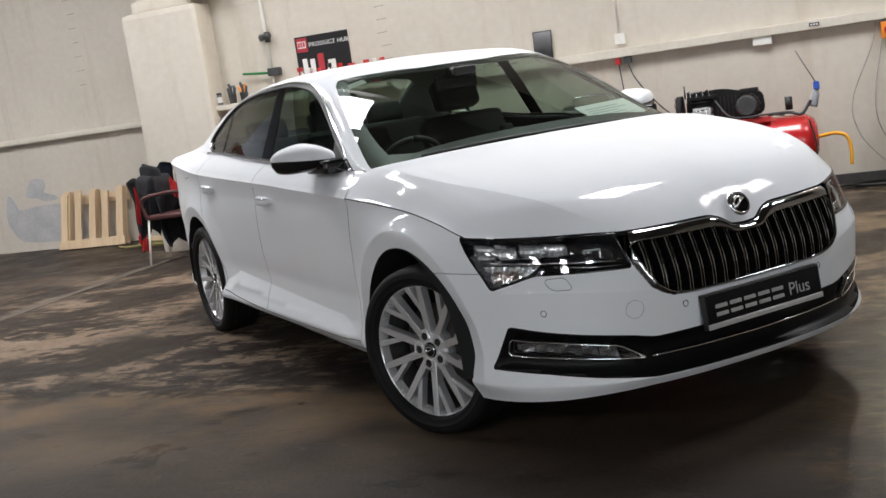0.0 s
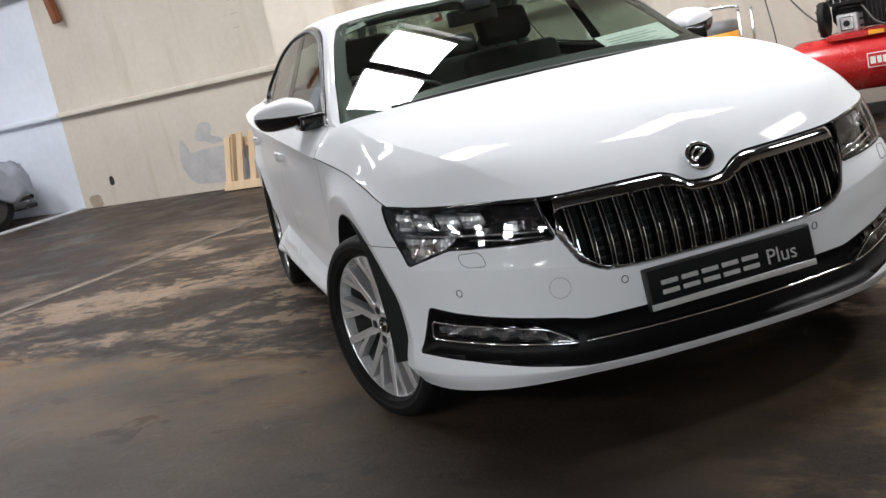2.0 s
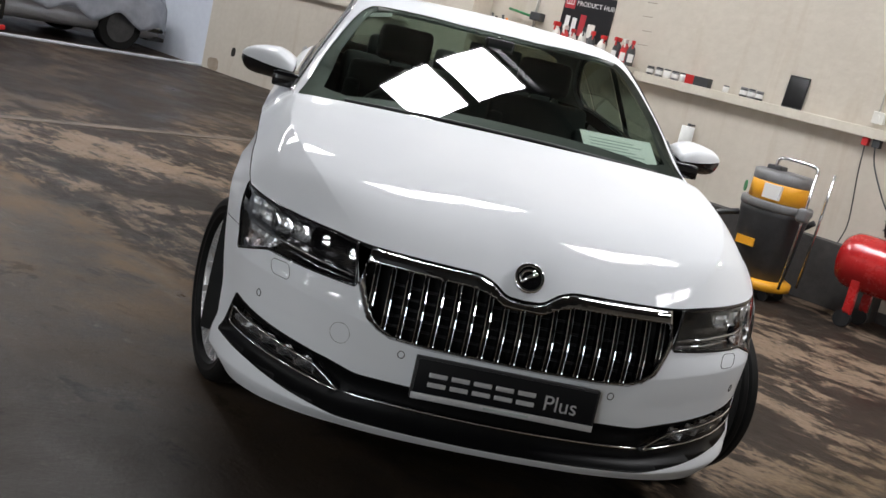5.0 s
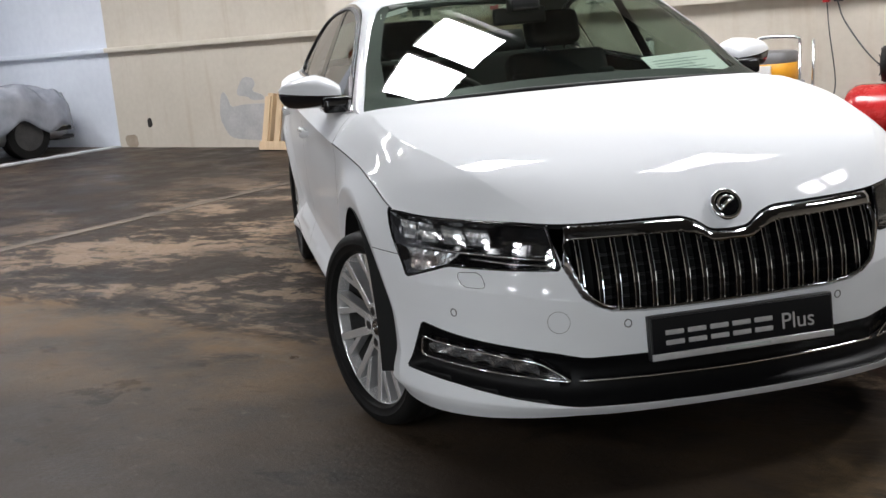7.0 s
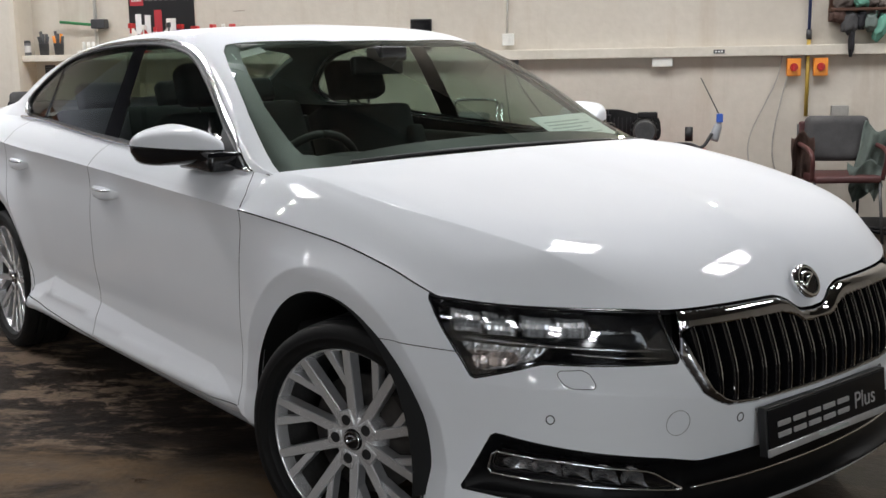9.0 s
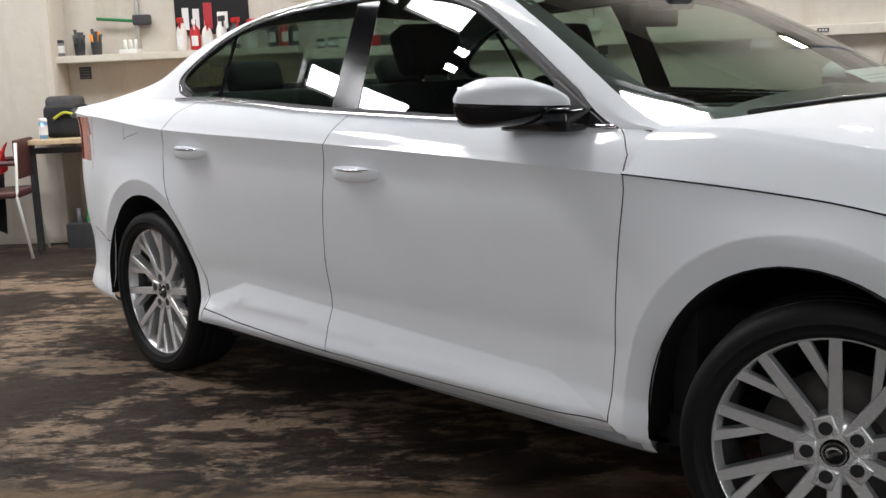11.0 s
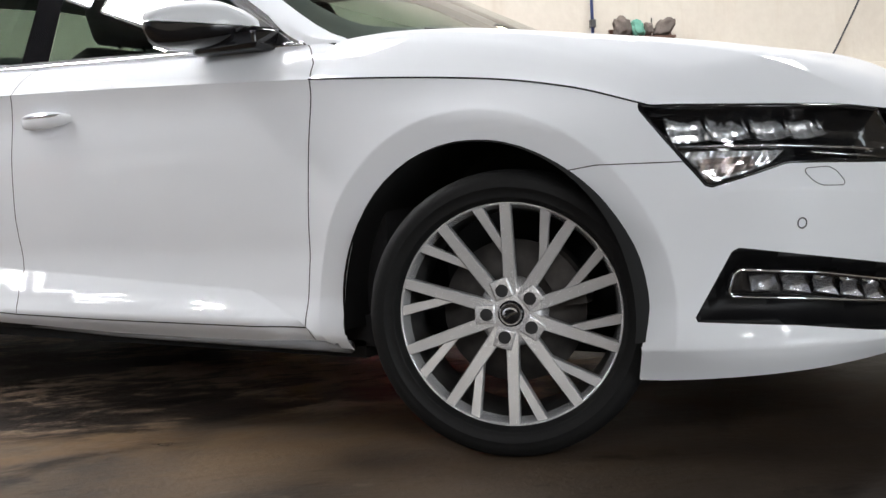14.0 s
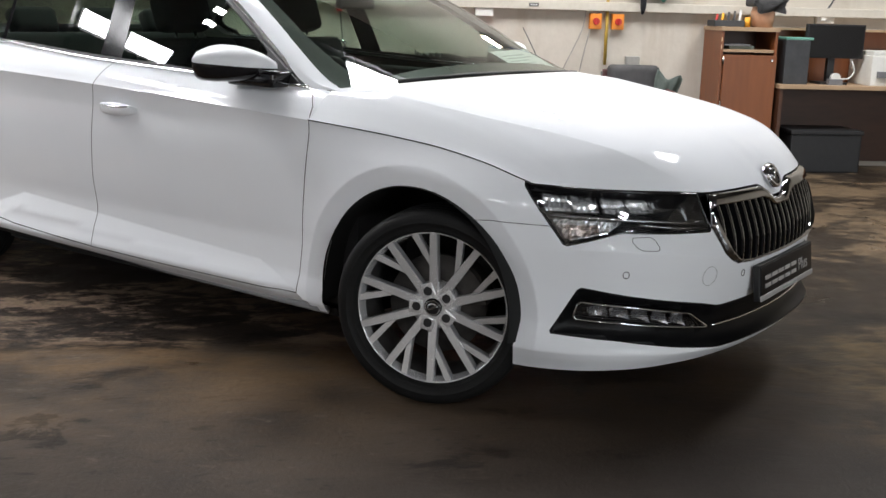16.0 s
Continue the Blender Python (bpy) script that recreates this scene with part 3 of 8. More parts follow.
hall_box("trim_kerb", -12.26, -12.06, -4.0, 0.99, 0.0, 0.022, varied("worn_kerb_paint", (0.30, 0.31, 0.33), (0.52, 0.53, 0.55), (0.6, 0.8), scale=3, fine=25), "pale low kerb in front of the end bay", "kerb", 0.01)
hall_box("trim_joint", -6.68, -6.56, -5.0, 0.9, -0.01, 0.004, varied("pale_joint", (0.045, 0.035, 0.027), (0.13, 0.10, 0.077), (0.6, 0.8), scale=2.5, fine=20), "pale worn floor joint", "joint")

# painted courses high on the wall: the joints show as shallow grooves
for j in range(12):
    z0 = 2.30 + 0.145 * j
    for i in range(9):
        u0 = -5.90 + 0.44 * i + (0.22 if j % 2 else 0.0)
        bm = bmesh.new()
        box(bm, u0 + 0.0008, u0 + 0.4392, -0.006, 0.0, z0 + 0.003, z0 + 0.142)
        part("block", bm, wallpaint, wall_n, smooth=False)

# scars in the plaster, shallow and proud by a hair
def scar(name, pts, v, material, label):
    bm = bmesh.new()
    a = [bm.verts.new((u, v, z)) for u, z in pts]
    b = [bm.verts.new((u, v - 0.004, z)) for u, z in pts]
    bm.faces.new(b)
    for i in range(len(pts)):
        bm.faces.new((a[i], a[(i + 1) % len(pts)], b[(i + 1) % len(pts)], b[i]))
    ob = obj(name, bm, material, smooth=False)
    ob.matrix_world = HALL
    return tagged(ob, label, "patch", kind="structure")


scar("trim_patch", rounded([(-10.04, 0.37), (-9.98, 0.66), (-9.92, 0.70), (-9.86, 0.62), (-9.82, 0.50), (-9.60, 0.53), (-9.34, 0.54), (-8.92, 0.52), (-8.86, 0.07), (-9.45, 0.09), (-9.80, 0.11), (-9.92, 0.16)], 1), 1.0, plaster, "bare grey plaster patch on the wall")
scar("trim_patch", rounded([(-9.68, 0.71), (-9.55, 0.87), (-9.38, 0.85), (-9.35, 0.77), (-9.43, 0.69), (-9.23, 0.64), (-9.21, 0.585), (-9.42, 0.575), (-9.51, 0.63), (-9.68, 0.64)], 2), 1.0, plaster, "bare grey plaster patch on the wall")
# the hole is a flat patch, the shade inside it given as near-black
scar("trim_hole", rounded([(-11.46, 0.26), (-11.46, 0.38), (-11.38, 0.40), (-11.36, 0.28)], 2), 1.0, hole_dark, "small dark hole in the wall")
scar("trim_chip", rounded([(-11.95, 0.0), (-11.98, 0.16), (-11.72, 0.18), (-11.70, 0.0)], 1), 1.0, varied("bare_brick", (0.30, 0.24, 0.18), (0.40, 0.33, 0.26), (0.7, 0.9), scale=9), "chipped corner of the wall")
# vertical runs of open block joints
random.seed(5)
for u, zs, v in ((-8.55, np.arange(1.85, 3.2, 0.16), 1.0), (-4.34, np.arange(1.58, 2.6, 0.12), 0.0)):
    for z in zs:
        d = random.uniform(-0.02, 0.02)
        scar("trim_crack", [(u + d - 0.05, float(z)), (u + d + 0.05, float(z) + 0.004), (u + d + 0.05, float(z) + 0.012), (u + d - 0.05, float(z) + 0.008)], v, varied("open_joint", (0.30, 0.27, 0.22), (0.40, 0.36, 0.30), (0.8, 0.9), scale=20), "open joint in the blockwork")
for u0, u1, z0, z1 in ((-11.2, -9.2, 3.05, 3.30), (-11.0, -8.4, 2.82, 3.12)):
    scar("trim_crack", [(u0, z0), (u1, z1), (u1, z1 + 0.012), (u0, z0 + 0.010)], 1.0, plaster, "long open joint in the blockwork")
# ---- the saloon car: surfaces ----
car = empty("car", Matrix(), "white four-door saloon car with chrome grille, parked", "car")

PLAN = [(0.885, 0), (0.880, 0.15), (0.862, 0.32), (0.822, 0.48), (0.745, 0.63), (0.655, 0.735), (0.54, 0.815), (0.40, 0.862), (0.2, 0.890), (0, 0.900),
        (-0.3, 0.905), (-0.6, 0.912), (-1.2, 0.925), (-2.0, 0.930), (-2.6, 0.926), (-3.1, 0.905), (-3.45, 0.862), (-3.7, 0.78), (-3.86, 0.62), (-3.93, 0.35), (-3.95, 0)]


def catmull(pts, n=14):
    pts = [np.array(p, float) for p in pts]
    first, last = pts[1] * (1, -1), pts[-2] * (1, -1)
    ext = [first] + pts + [last]
    out = []
    for i in range(1, len(ext) - 2):
        p0, p1, p2, p3 = ext[i - 1:i + 3]
        t0 = 0.0
        t1 = t0 + np.linalg.norm(p1 - p0) ** 0.5
        t2 = t1 + np.linalg.norm(p2 - p1) ** 0.5
        t3 = t2 + np.linalg.norm(p3 - p2) ** 0.5
        for k in range(n):
            t = t1 + (t2 - t1) * k / n
            a1 = (t1 - t) / (t1 - t0) * p0 + (t - t0) / (t1 - t0) * p1
            a2 = (t2 - t) / (t2 - t1) * p1 + (t - t1) / (t2 - t1) * p2
            a3 = (t3 - t) / (t3 - t2) * p2 + (t - t2) / (t3 - t2) * p3
            b1 = (t2 - t) / (t2 - t0) * a1 + (t - t0) / (t2 - t0) * a2
            b2 = (t3 - t) / (t3 - t1) * a2 + (t - t1) / (t3 - t1) * a3
            out.append((t2 - t) / (t2 - t1) * b1 + (t - t1) / (t2 - t1) * b2)
    return np.array(out + [pts[-1]])


_line = catmull(PLAN)
_s = np.r_[0, np.cumsum(np.linalg.norm(np.diff(_line, axis=0), axis=1))]
SMAX = float(_s[-1])


def plan(s):
    k = -1.0 if s < 0 else 1.0
    s = min(abs(s), 2 * SMAX - abs(s))
    return float(np.interp(s, _s, _line[:, 0])), k * float(np.interp(s, _s, _line[:, 1]))


def sx(x):
    """The way along the outline to the side at x."""
    return float(np.interp(-x, -_line[:, 0], _s))


_n = int(np.searchsorted(_line[:, 0] < -1.5, True))


def sy(y):
    """The way along the outline to the front at y."""
    return float(np.interp(y, _line[:_n, 1], _s[:_n]))


FRONT_IN = smooth_table([(0.15, 0.085), (0.20, 0.044), (0.248, 0.009), (0.262, 0.004), (0.30, 0.015), (0.34, 0.024), (0.42, 0.012), (0.50, 0.006), (0.58, 0.012), (0.66, 0.034), (0.74, 0.062), (0.80, 0.09)])
SIDE_IN = smooth_table([(0.12, 0.090), (0.20, 0.043), (0.250, 0.010), (0.262, 0.005), (0.29, 0.010), (0.36, 0.030), (0.45, 0.032), (0.535, 0.0215), (0.62, 0.0135), (0.75, 0.0085), (0.86, 0.014)])
SKIRT = [(-3.0, 0.2), (-2.45, 0.30), (-2.39, 0.372), (-2.17, 0.443), (-1.65, 0.418), (-0.733, 0.368), (-0.54, 0.285), (-0.4, 0.2)]
CREASE = smooth_table([(-3.95, 1.05), (-3.3, 1.03), (-2.675, 0.984), (-1.62, 0.949), (-0.85, 0.916), (-0.49, 0.897), (0.0, 0.857), (0.2, 0.823), (0.373, 0.772)])
S_LAMP = sx(0.373)
NOSE = smooth_table([(0, 0.690), (0.045, 0.693), (0.10, 0.725), (0.15, 0.738), (sy(0.46), 0.741), (sy(0.6), 0.752), (sx(0.54), 0.764), (S_LAMP, 0.772)])
BUMPER_RIDGE = [(0.30, 0.530), (0.436, 0.548), (0.564, 0.565), (0.79, 0.585), (0.944, 0.586)]  # crease under the lamps
ARCHES = [(-0.03, 0.335, 0.388, 0.455), (-2.85, 0.335, 0.388, 0.45)]


def top(s):
    s = abs(s)
    return NOSE(s) if s < S_LAMP else CREASE(plan(s)[0])


def step(a, b, x):
    q = min(max((x - a) / (b - a), 0), 1)
    return q * q * (3 - 2 * q)


def ring(s, z):
    """The body below bonnet and shoulder: s round the outline from the nose, z up."""
    x, y = plan(s)
    (xa, ya), (xb, yb) = plan(s - 0.02), plan(s + 0.02)
    tx, ty = xb - xa, yb - ya
    k = math.hypot(tx, ty) or 1
    nx, ny = ty / k, -tx / k
    t = top(s)
    side = SIDE_IN(min(z, 0.86))
    if z > t - 0.10:
        q = (z - (t - 0.10)) / 0.10
        side += (lerp(x, [(-3.9, -0.012), (-0.6, -0.012), (-0.3, 0.0), (0.0, 0.018), (0.37, 0.024)])) * q * q
    zs = lerp(x, SKIRT)
    if -2.45 < x < -0.4:
        if z < zs:
            side += 0.030 * step(0.300, 0.240, z)
            side -= 0.027 * step(0.2, 0.3, z) * min(1, max(0, (zs - z) / 0.062)) * step(0.27, 0.36, zs)
    front = FRONT_IN(z)
    zr = lerp(abs(s), BUMPER_RIDGE)
    front -= 0.011 * max(0.0, 1 - abs(z - zr) / (0.055 if z > zr else 0.09)) * step(0.32, 0.46, abs(s))
    front -= 0.014 * max(0.0, 1 - abs(z - 0.257) / 0.032) * step(0.80, 0.45, abs(s))
    w = step(0.30, 0.72, x)
    d = side * (1 - w) + front * w
    for ax, az, r0, r1 in ARCHES:
        r = math.hypot(x - ax, z - az)
        if r < r1 + 0.17 and z > 0.2:
            swell = 0.025 * (1 - (r - r1) / 0.17) ** 2 if r > r1 else 0.025 - 0.20 * (r1 - max(r, r0 - 0.03))
            d -= swell * step(0.2, 0.34, z) * step(t + 0.01, t - 0.10, z)
    return (x - nx * d, y - ny * d, z)


def bspline(ctrl, q):
    """A clamped quadratic curve through the first and last control points."""
    n = len(ctrl) - 2
    u = min(max(q, 0), 1) * n
    i = min(int(u), n - 1)
    kn = [0, 0] + list(range(n + 1)) + [n, n]
    d = [np.array(ctrl[j], float) for j in range(i, i + 3)]
    for r in (1, 2):
        for j in range(2, r - 1, -1):
            k = j + i
            lo, hi = kn[k], kn[k + 3 - r]
            al = (u - lo) / (hi - lo) if hi > lo else 0
            d[j] = (1 - al) * d[j - 1] + al * d[j]
    return d[2]


BELT_Z = smooth_table([(-3.95, 1.055), (-3.5, 1.075), (-2.9, 1.09), (-2.56, 1.087), (-1.69, 1.037), (-0.58, 0.997), (-0.2, 0.985)])
BELT_Y = smooth_table([(-3.95, 0.70), (-3.5, 0.76), (-2.9, 0.80), (-2.5, 0.815), (-1.6, 0.828), (-0.9, 0.82), (-0.5, 0.80), (-0.2, 0.78)])
ROOF_Z = smooth_table([(-3.95, 1.04), (-3.85, 1.075), (-3.5, 1.115), (-3.3, 1.165), (-2.7, 1.375), (-2.3, 1.437), (-1.7, 1.468), (-1.35, 1.458), (-1.15, 1.425), (-0.7, 1.235), (-0.27, 1.018), (-0.2, 0.98)])
RAIL_Y = smooth_table([(-3.95, 0.66), (-3.5, 0.70), (-3.0, 0.70), (-2.7, 0.675), (-2.3, 0.645), (-1.8, 0.63), (-1.4, 0.635), (-1.1, 0.66), (-0.8, 0.715), (-0.49, 0.775), (-0.2, 0.78)])
RAIL_Z = smooth_table([(-3.95, 1.05), (-3.5, 1.10), (-3.1, 1.15), (-2.7, 1.295), (-2.3, 1.385), (-1.8, 1.42), (-1.4, 1.405), (-1.1, 1.325), (-0.8, 1.185), (-0.49, 1.015), (-0.2, 0.98)])


def canopy(x, q):
    """The glasshouse: x along, q from the waist (0) up and over to the middle (1)."""
    yb, zb, yr, zr, zc = BELT_Y(x), BELT_Z(x), RAIL_Y(x), RAIL_Z(x), ROOF_Z(x)
    zr = min(zr, zc - 0.004)
    dip = 0.012 * step(-0.47, -0.42, x)
    zb, zr, zc = zb - dip, zr - dip, zc
    zb = min(zb, zr)
    c = [(yb, zb), (yb + 0.46 * (yr - yb) + 0.008, zb + 0.46 * (zr - zb)), (yr + 0.02, zr - 0.015), (yr * 0.93, zr + 0.28 * (zc - zr) + 0.004), (yr * 0.72, zr + 0.68 * (zc - zr)), (yr * 0.38, zc - 0.005), (0, zc)]
    if q > 1:
        y, z = bspline(c, 2 - q)
        return (x, -y, z)
    y, z = bspline(c, q)
    return (x, y, z)


def q_at(x, value, axis):
    """q on the glasshouse at x where y (axis 1) or z (axis 2) has the value."""
    lo, hi = 0.0, 1.0
    for _ in range(30):
        m = (lo + hi) / 2
        p = canopy(x, m)[axis]
        if (p > value) == (axis == 1):
            lo = m
        else:
            hi = m
    return (lo + hi) / 2


def shoulder(x, q):
    """Between crease (0) and waist (1)."""
    s = sx(x)
    a = Vector(ring(s, top(s)))
    b = Vector((x, BELT_Y(x), BELT_Z(x)))
    p = a.lerp(b, q)
    bulge = 0.010 * math.sin(math.pi * min(max(q, 0), 1))
    tuck = 0.014 * step(-0.485, -0.455, x)
    return (x, p.y + bulge - tuck, p.z + bulge * 0.4 - tuck)


REAR_X = smooth_table([(0, -0.255), (0.5, -0.268), (0.75, -0.31), (0.85, -0.39), (0.91, -0.47), (1, -0.49)])
REAR_Y = smooth_table([(0, 0), (0.5, 0.44), (0.75, 0.66), (0.85, 0.745), (0.91, 0.80), (1, 0.887)])
REAR_Z = smooth_table([(0, 1.033), (0.5, 1.028), (0.8, 1.014), (0.91, 0.992), (1, 0.897)])


BONNET_S = smooth_table([(0, 0), (0.16, 0.15), (0.5, sy(0.46)), (0.8, sx(0.60)), (1, S_LAMP)])
BONNET_K = smooth_table([(0, 0.50), (0.5, 0.56), (0.8, 0.60), (1, 0.35)])
BONNET_P = smooth_table([(0, 9.0), (0.5, 8.5), (0.8, 6.0), (1, 2.0)])
CREASE_Y = smooth_table([(-0.40, 0.778), (-0.1, 0.775), (0.10, 0.757), (0.30, 0.712), (0.42, 0.675), (0.56, 0.612), (0.68, 0.540), (0.755, 0.468), (0.78, 0.452)])


def crease_at(t):
    """The share of the way from the middle to the seam at which the bonnet's crease runs."""
    lo, hi = 0.3, 0.97
    for _ in range(30):
        a = (lo + hi) / 2
        sf = BONNET_S(a)
        fx, fy, _z = ring(sf, top(sf))
        x, y = REAR_X(a) + (fx - REAR_X(a)) * t, REAR_Y(a) + (fy - REAR_Y(a)) * t
        lo, hi = (a, hi) if y < CREASE_Y(x) else (lo, a)
    return a


BONNET_CREASE = smooth_table([(t, crease_at(t)) for t in (0, 0.2, 0.4, 0.55, 0.7, 0.82, 0.92, 1)])


def bonnet_fn(a, t):
    """a from the middle (0) to the side seam (1), t from the screen (0) to the nose (1)."""
    sgn = -1.0 if a < 0 else 1.0
    a = min(abs(a), 1)
    sf = BONNET_S(a)
    fx, fy, fz = ring(sf, top(sf))
    rx, ry, rz = REAR_X(a), REAR_Y(a), REAR_Z(a)
    k = BONNET_K(a)
    p = BONNET_P(a)
    x = rx + (fx - rx) * t
    fs = max(fz, ring(0.16, top(0.16))[2]) if sf < 0.16 else fz
    z = rz + (fs - rz) * (k * t + (1 - k) * t ** p) + (fz - fs) * t ** 11 if t > 0 else rz
    y = ry + (fy - ry) * t
    if a > 0.9:
        ex = rx + (fx - rx) * t
        e = ring(sx(ex), CREASE(ex))
        w = step(0.9, 1.0, a)
        y, z = y + w * (e[1] - y), z + w * (e[2] - z)
    ac = BONNET_CREASE(min(max(t, 0), 1))
    lift = 0.026 * step(-0.05, 0.25, t) * step(1.01, 0.86, t)
    if a < ac:
        z += lift * (a / ac) ** 3
    else:
        u = (a - ac) / (1 - ac)
        z += lift * (1 - u) - 0.012 * math.sin(math.pi * min(max(t, 0), 1)) ** 0.4 * u * (1 - u) ** 2
    return (x, sgn * y, z)


WIDE[shoulder] = 0.10
WIDE[canopy] = 0.07
INWARD |= {canopy, shoulder, bonnet_fn}
# ---- the saloon car: panels ----
LOW = [(0, 0.226), (sy(0.45), 0.222), (sy(0.7), 0.202), (sx(0.39), 0.185), (sx(-0.3), 0.185), (sx(-0.41), 0.228), (sx(-1.28), 0.236), (sx(-2.4), 0.276), (sx(-2.6), 0.26), (sx(-3.4), 0.24), (SMAX, 0.26)]


def fr(*pts):
    """Front points (y, z) to the unrolled outline."""
    return [(sy(y), z) for y, z in pts]


def sd(*pts):
    """Side points (x, z) to the unrolled outline."""
    return [(sx(x), z) for x, z in pts]


LAMP = tight([(S_LAMP + 0.004, 0.86), (S_LAMP + 0.018, 0.768), (0.985, 0.596)] + [(0.815, 0.640)] + fr((0.60, 0.634), (0.474, 0.630), (0.509, 0.735), (0.509, 0.86)), 0.007)
GRILLE = rounded([(-0.5, 0.80)] + fr((0.507, 0.80), (0.506, 0.735), (0.470, 0.64), (0.422, 0.556), (0.372, 0.523), (0.264, 0.509)) + [(-0.5, 0.508)], 1)
MOUTH = tight([(-0.5, 0.388)] + fr((0.25, 0.388), (0.42, 0.386), (0.50, 0.405)) + sd((0.565, 0.466), (0.538, 0.469), (0.455, 0.318)) + [(0.80, 0.301), (0.624, 0.277), (0.45, 0.258), (-0.5, 0.255)], 0.010)
FOG = tight([(0.935, 0.424), (0.952, 0.368), (0.79, 0.357), (0.58, 0.333), (0.462, 0.319), (0.555, 0.377), (0.752, 0.409)], 0.010)
GAP = 0.0036
SEAMS = [
    sd((-0.480, 0.93), (-0.482, 0.86), (-0.50, 0.70), (-0.517, 0.50), (-0.53, 0.36), (-0.537, 0.24)),
    sd((-1.615, 1.00), (-1.622, 0.94), (-1.637, 0.863), (-1.652, 0.70), (-1.663, 0.571), (-1.660, 0.42), (-1.65, 0.283)),
    sd((-2.640, 1.05), (-2.645, 0.982), (-2.668, 0.878), (-2.655, 0.81), (-2.624, 0.746), (-2.522, 0.611), (-2.437, 0.498), (-2.399, 0.434), (-2.385, 0.37), (-2.39, 0.30)),
    sd((-0.535, 0.279), (-1.28, 0.281), (-1.65, 0.286), (-2.2, 0.308), (-2.395, 0.33)),
    sd((0.16, 0.62), (0.206, 0.644), (0.27, 0.652)) + [(sx(0.46), 0.650)],
    sd((-2.86, 0.968), (-2.98, 0.948), (-3.01, 0.938), (-2.99, 0.985), (-2.95, 1.03)),
    sd((-3.40, 0.80), (-3.36, 0.98), (-3.30, 1.05)),
    sd((-3.24, 0.50), (-3.6, 0.55), (-3.9, 0.56)),
]


def ring_sheet():
    ss = np.unique(np.round(np.r_[np.arange(0, sx(0.2), 0.018), np.arange(sx(0.2), SMAX, 0.032), SMAX], 5))
    zs = np.round(np.r_[0.15, np.arange(0.19, 1.09, 0.019)], 4)
    bm = sheet(list(ss), list(zs))
    line = [(s, top(s)) for s in np.r_[np.linspace(0, 0.3, 16), np.linspace(0.32, S_LAMP, 22), np.linspace(S_LAMP + 0.03, SMAX, 60)]]
    lines = list(zip(line, line[1:])) + list(zip(LOW, LOW[1:]))
    sk = [(sx(x), z) for x, z in SKIRT if -2.46 < x < -0.5]
    for dz in (-0.005, 0.0, 0.005):
        lines += [((a[0], a[1] + dz), (b[0], b[1] + dz)) for a, b in zip(sk, sk[1:])]
    for dz in (-0.004, 0.0, 0.004):
        lines += [((a[0], a[1] + dz), (b[0], b[1] + dz)) for a, b in zip(BUMPER_RIDGE, BUMPER_RIDGE[1:])]
        lines.append(((0.0, 0.257 + dz), (1.10, 0.257 + dz)))
    for a, b in lines:
        cut_line(bm, a, b)
    for ax, az, r, r1 in ARCHES:
        for rr in (r, r1 - 0.005, r1, r1 + 0.005):
            cut_poly(bm, [(sx(ax + rr * math.cos(t)), az + rr * math.sin(t)) for t in np.linspace(0, 2 * math.pi, 57)[:-1]])
    for poly in (LAMP, GRILLE, MOUTH, FOG):
        cut_poly(bm, poly)
    gaps = [q for i, line in enumerate(SEAMS) for q in strip(line, 0.0022 if i in (4, 5) else GAP)]
    for q in gaps:
        cut_poly(bm, q)
    kill = []
    for f in bm.faces:
        s, z = centre(f)
        x = plan(s)[0]
        if z > lerp(s, line) or z < lerp(s, LOW) or any(math.hypot(x - ax, z - az) < r - 0.0015 or (abs(x - ax) < r - 0.02 and z < az) for ax, az, r, _ in ARCHES):
            kill.append(f)
        elif any(inside((s, z), q) for q in gaps):
            kill.append(f)
    bmesh.ops.delete(bm, geom=kill, context="FACES")
    return bm


rb = ring_sheet()


def between(x, z, front, back):
    """Whether a side point lies behind the line front and before the line back (x at z)."""
    return lerp(z, back) < x < lerp(z, front)


FD = [(0.24, -0.537), (0.36, -0.53), (0.50, -0.517), (0.70, -0.50), (0.86, -0.482), (0.93, -0.480)]
BD = [(0.283, -1.65), (0.42, -1.660), (0.571, -1.663), (0.70, -1.652), (0.863, -1.637), (0.94, -1.622), (1.0, -1.615)]
RD = [(0.30, -2.39), (0.37, -2.385), (0.434, -2.399), (0.498, -2.437), (0.611, -2.522), (0.746, -2.624), (0.81, -2.655), (0.878, -2.668), (0.982, -2.645), (1.05, -2.640)]
SILL = [(-2.6, 0.33), (-2.395, 0.33), (-2.2, 0.308), (-1.65, 0.286), (-1.28, 0.281), (-0.535, 0.279), (-0.3, 0.279)]
SEAM = [(0.16, 0.62), (0.206, 0.644), (0.27, 0.652), (0.46, 0.650)]


def ring_kind(f):
    s, z = centre(f)
    x, y = plan(s)
    p = (s, z)
    if inside(p, FOG):
        return "fog"
    if inside(p, LAMP):
        return "lamp"
    if inside(p, GRILLE):
        return "grille"
    if inside(p, MOUTH):
        return "mouth"
    if x < -3.3:
        if 0.84 < z < 1.02 and x < -3.42 + 0.2 * (z - 0.84):
            return "tail_lamp"
        return "rear_bumper" if z < 0.56 else "rear_quarter"
    if x > 0.46 or (x > 0.1 and z < lerp(x, SEAM)):
        return "front_bumper"
    if x > lerp(z, FD):
        return "front_wing"
    if z < lerp(x, SILL) and x > -2.40:
        return "sill"
    if x > lerp(z, BD):
        return "front_door"
    if x > lerp(z, RD):
        return "rear_door"
    return "rear_quarter" if z > 0.5 or x > -3.2 else "rear_bumper"


SETS = {}
for f in rb.faces:
    SETS.setdefault(ring_kind(f), []).append(f)

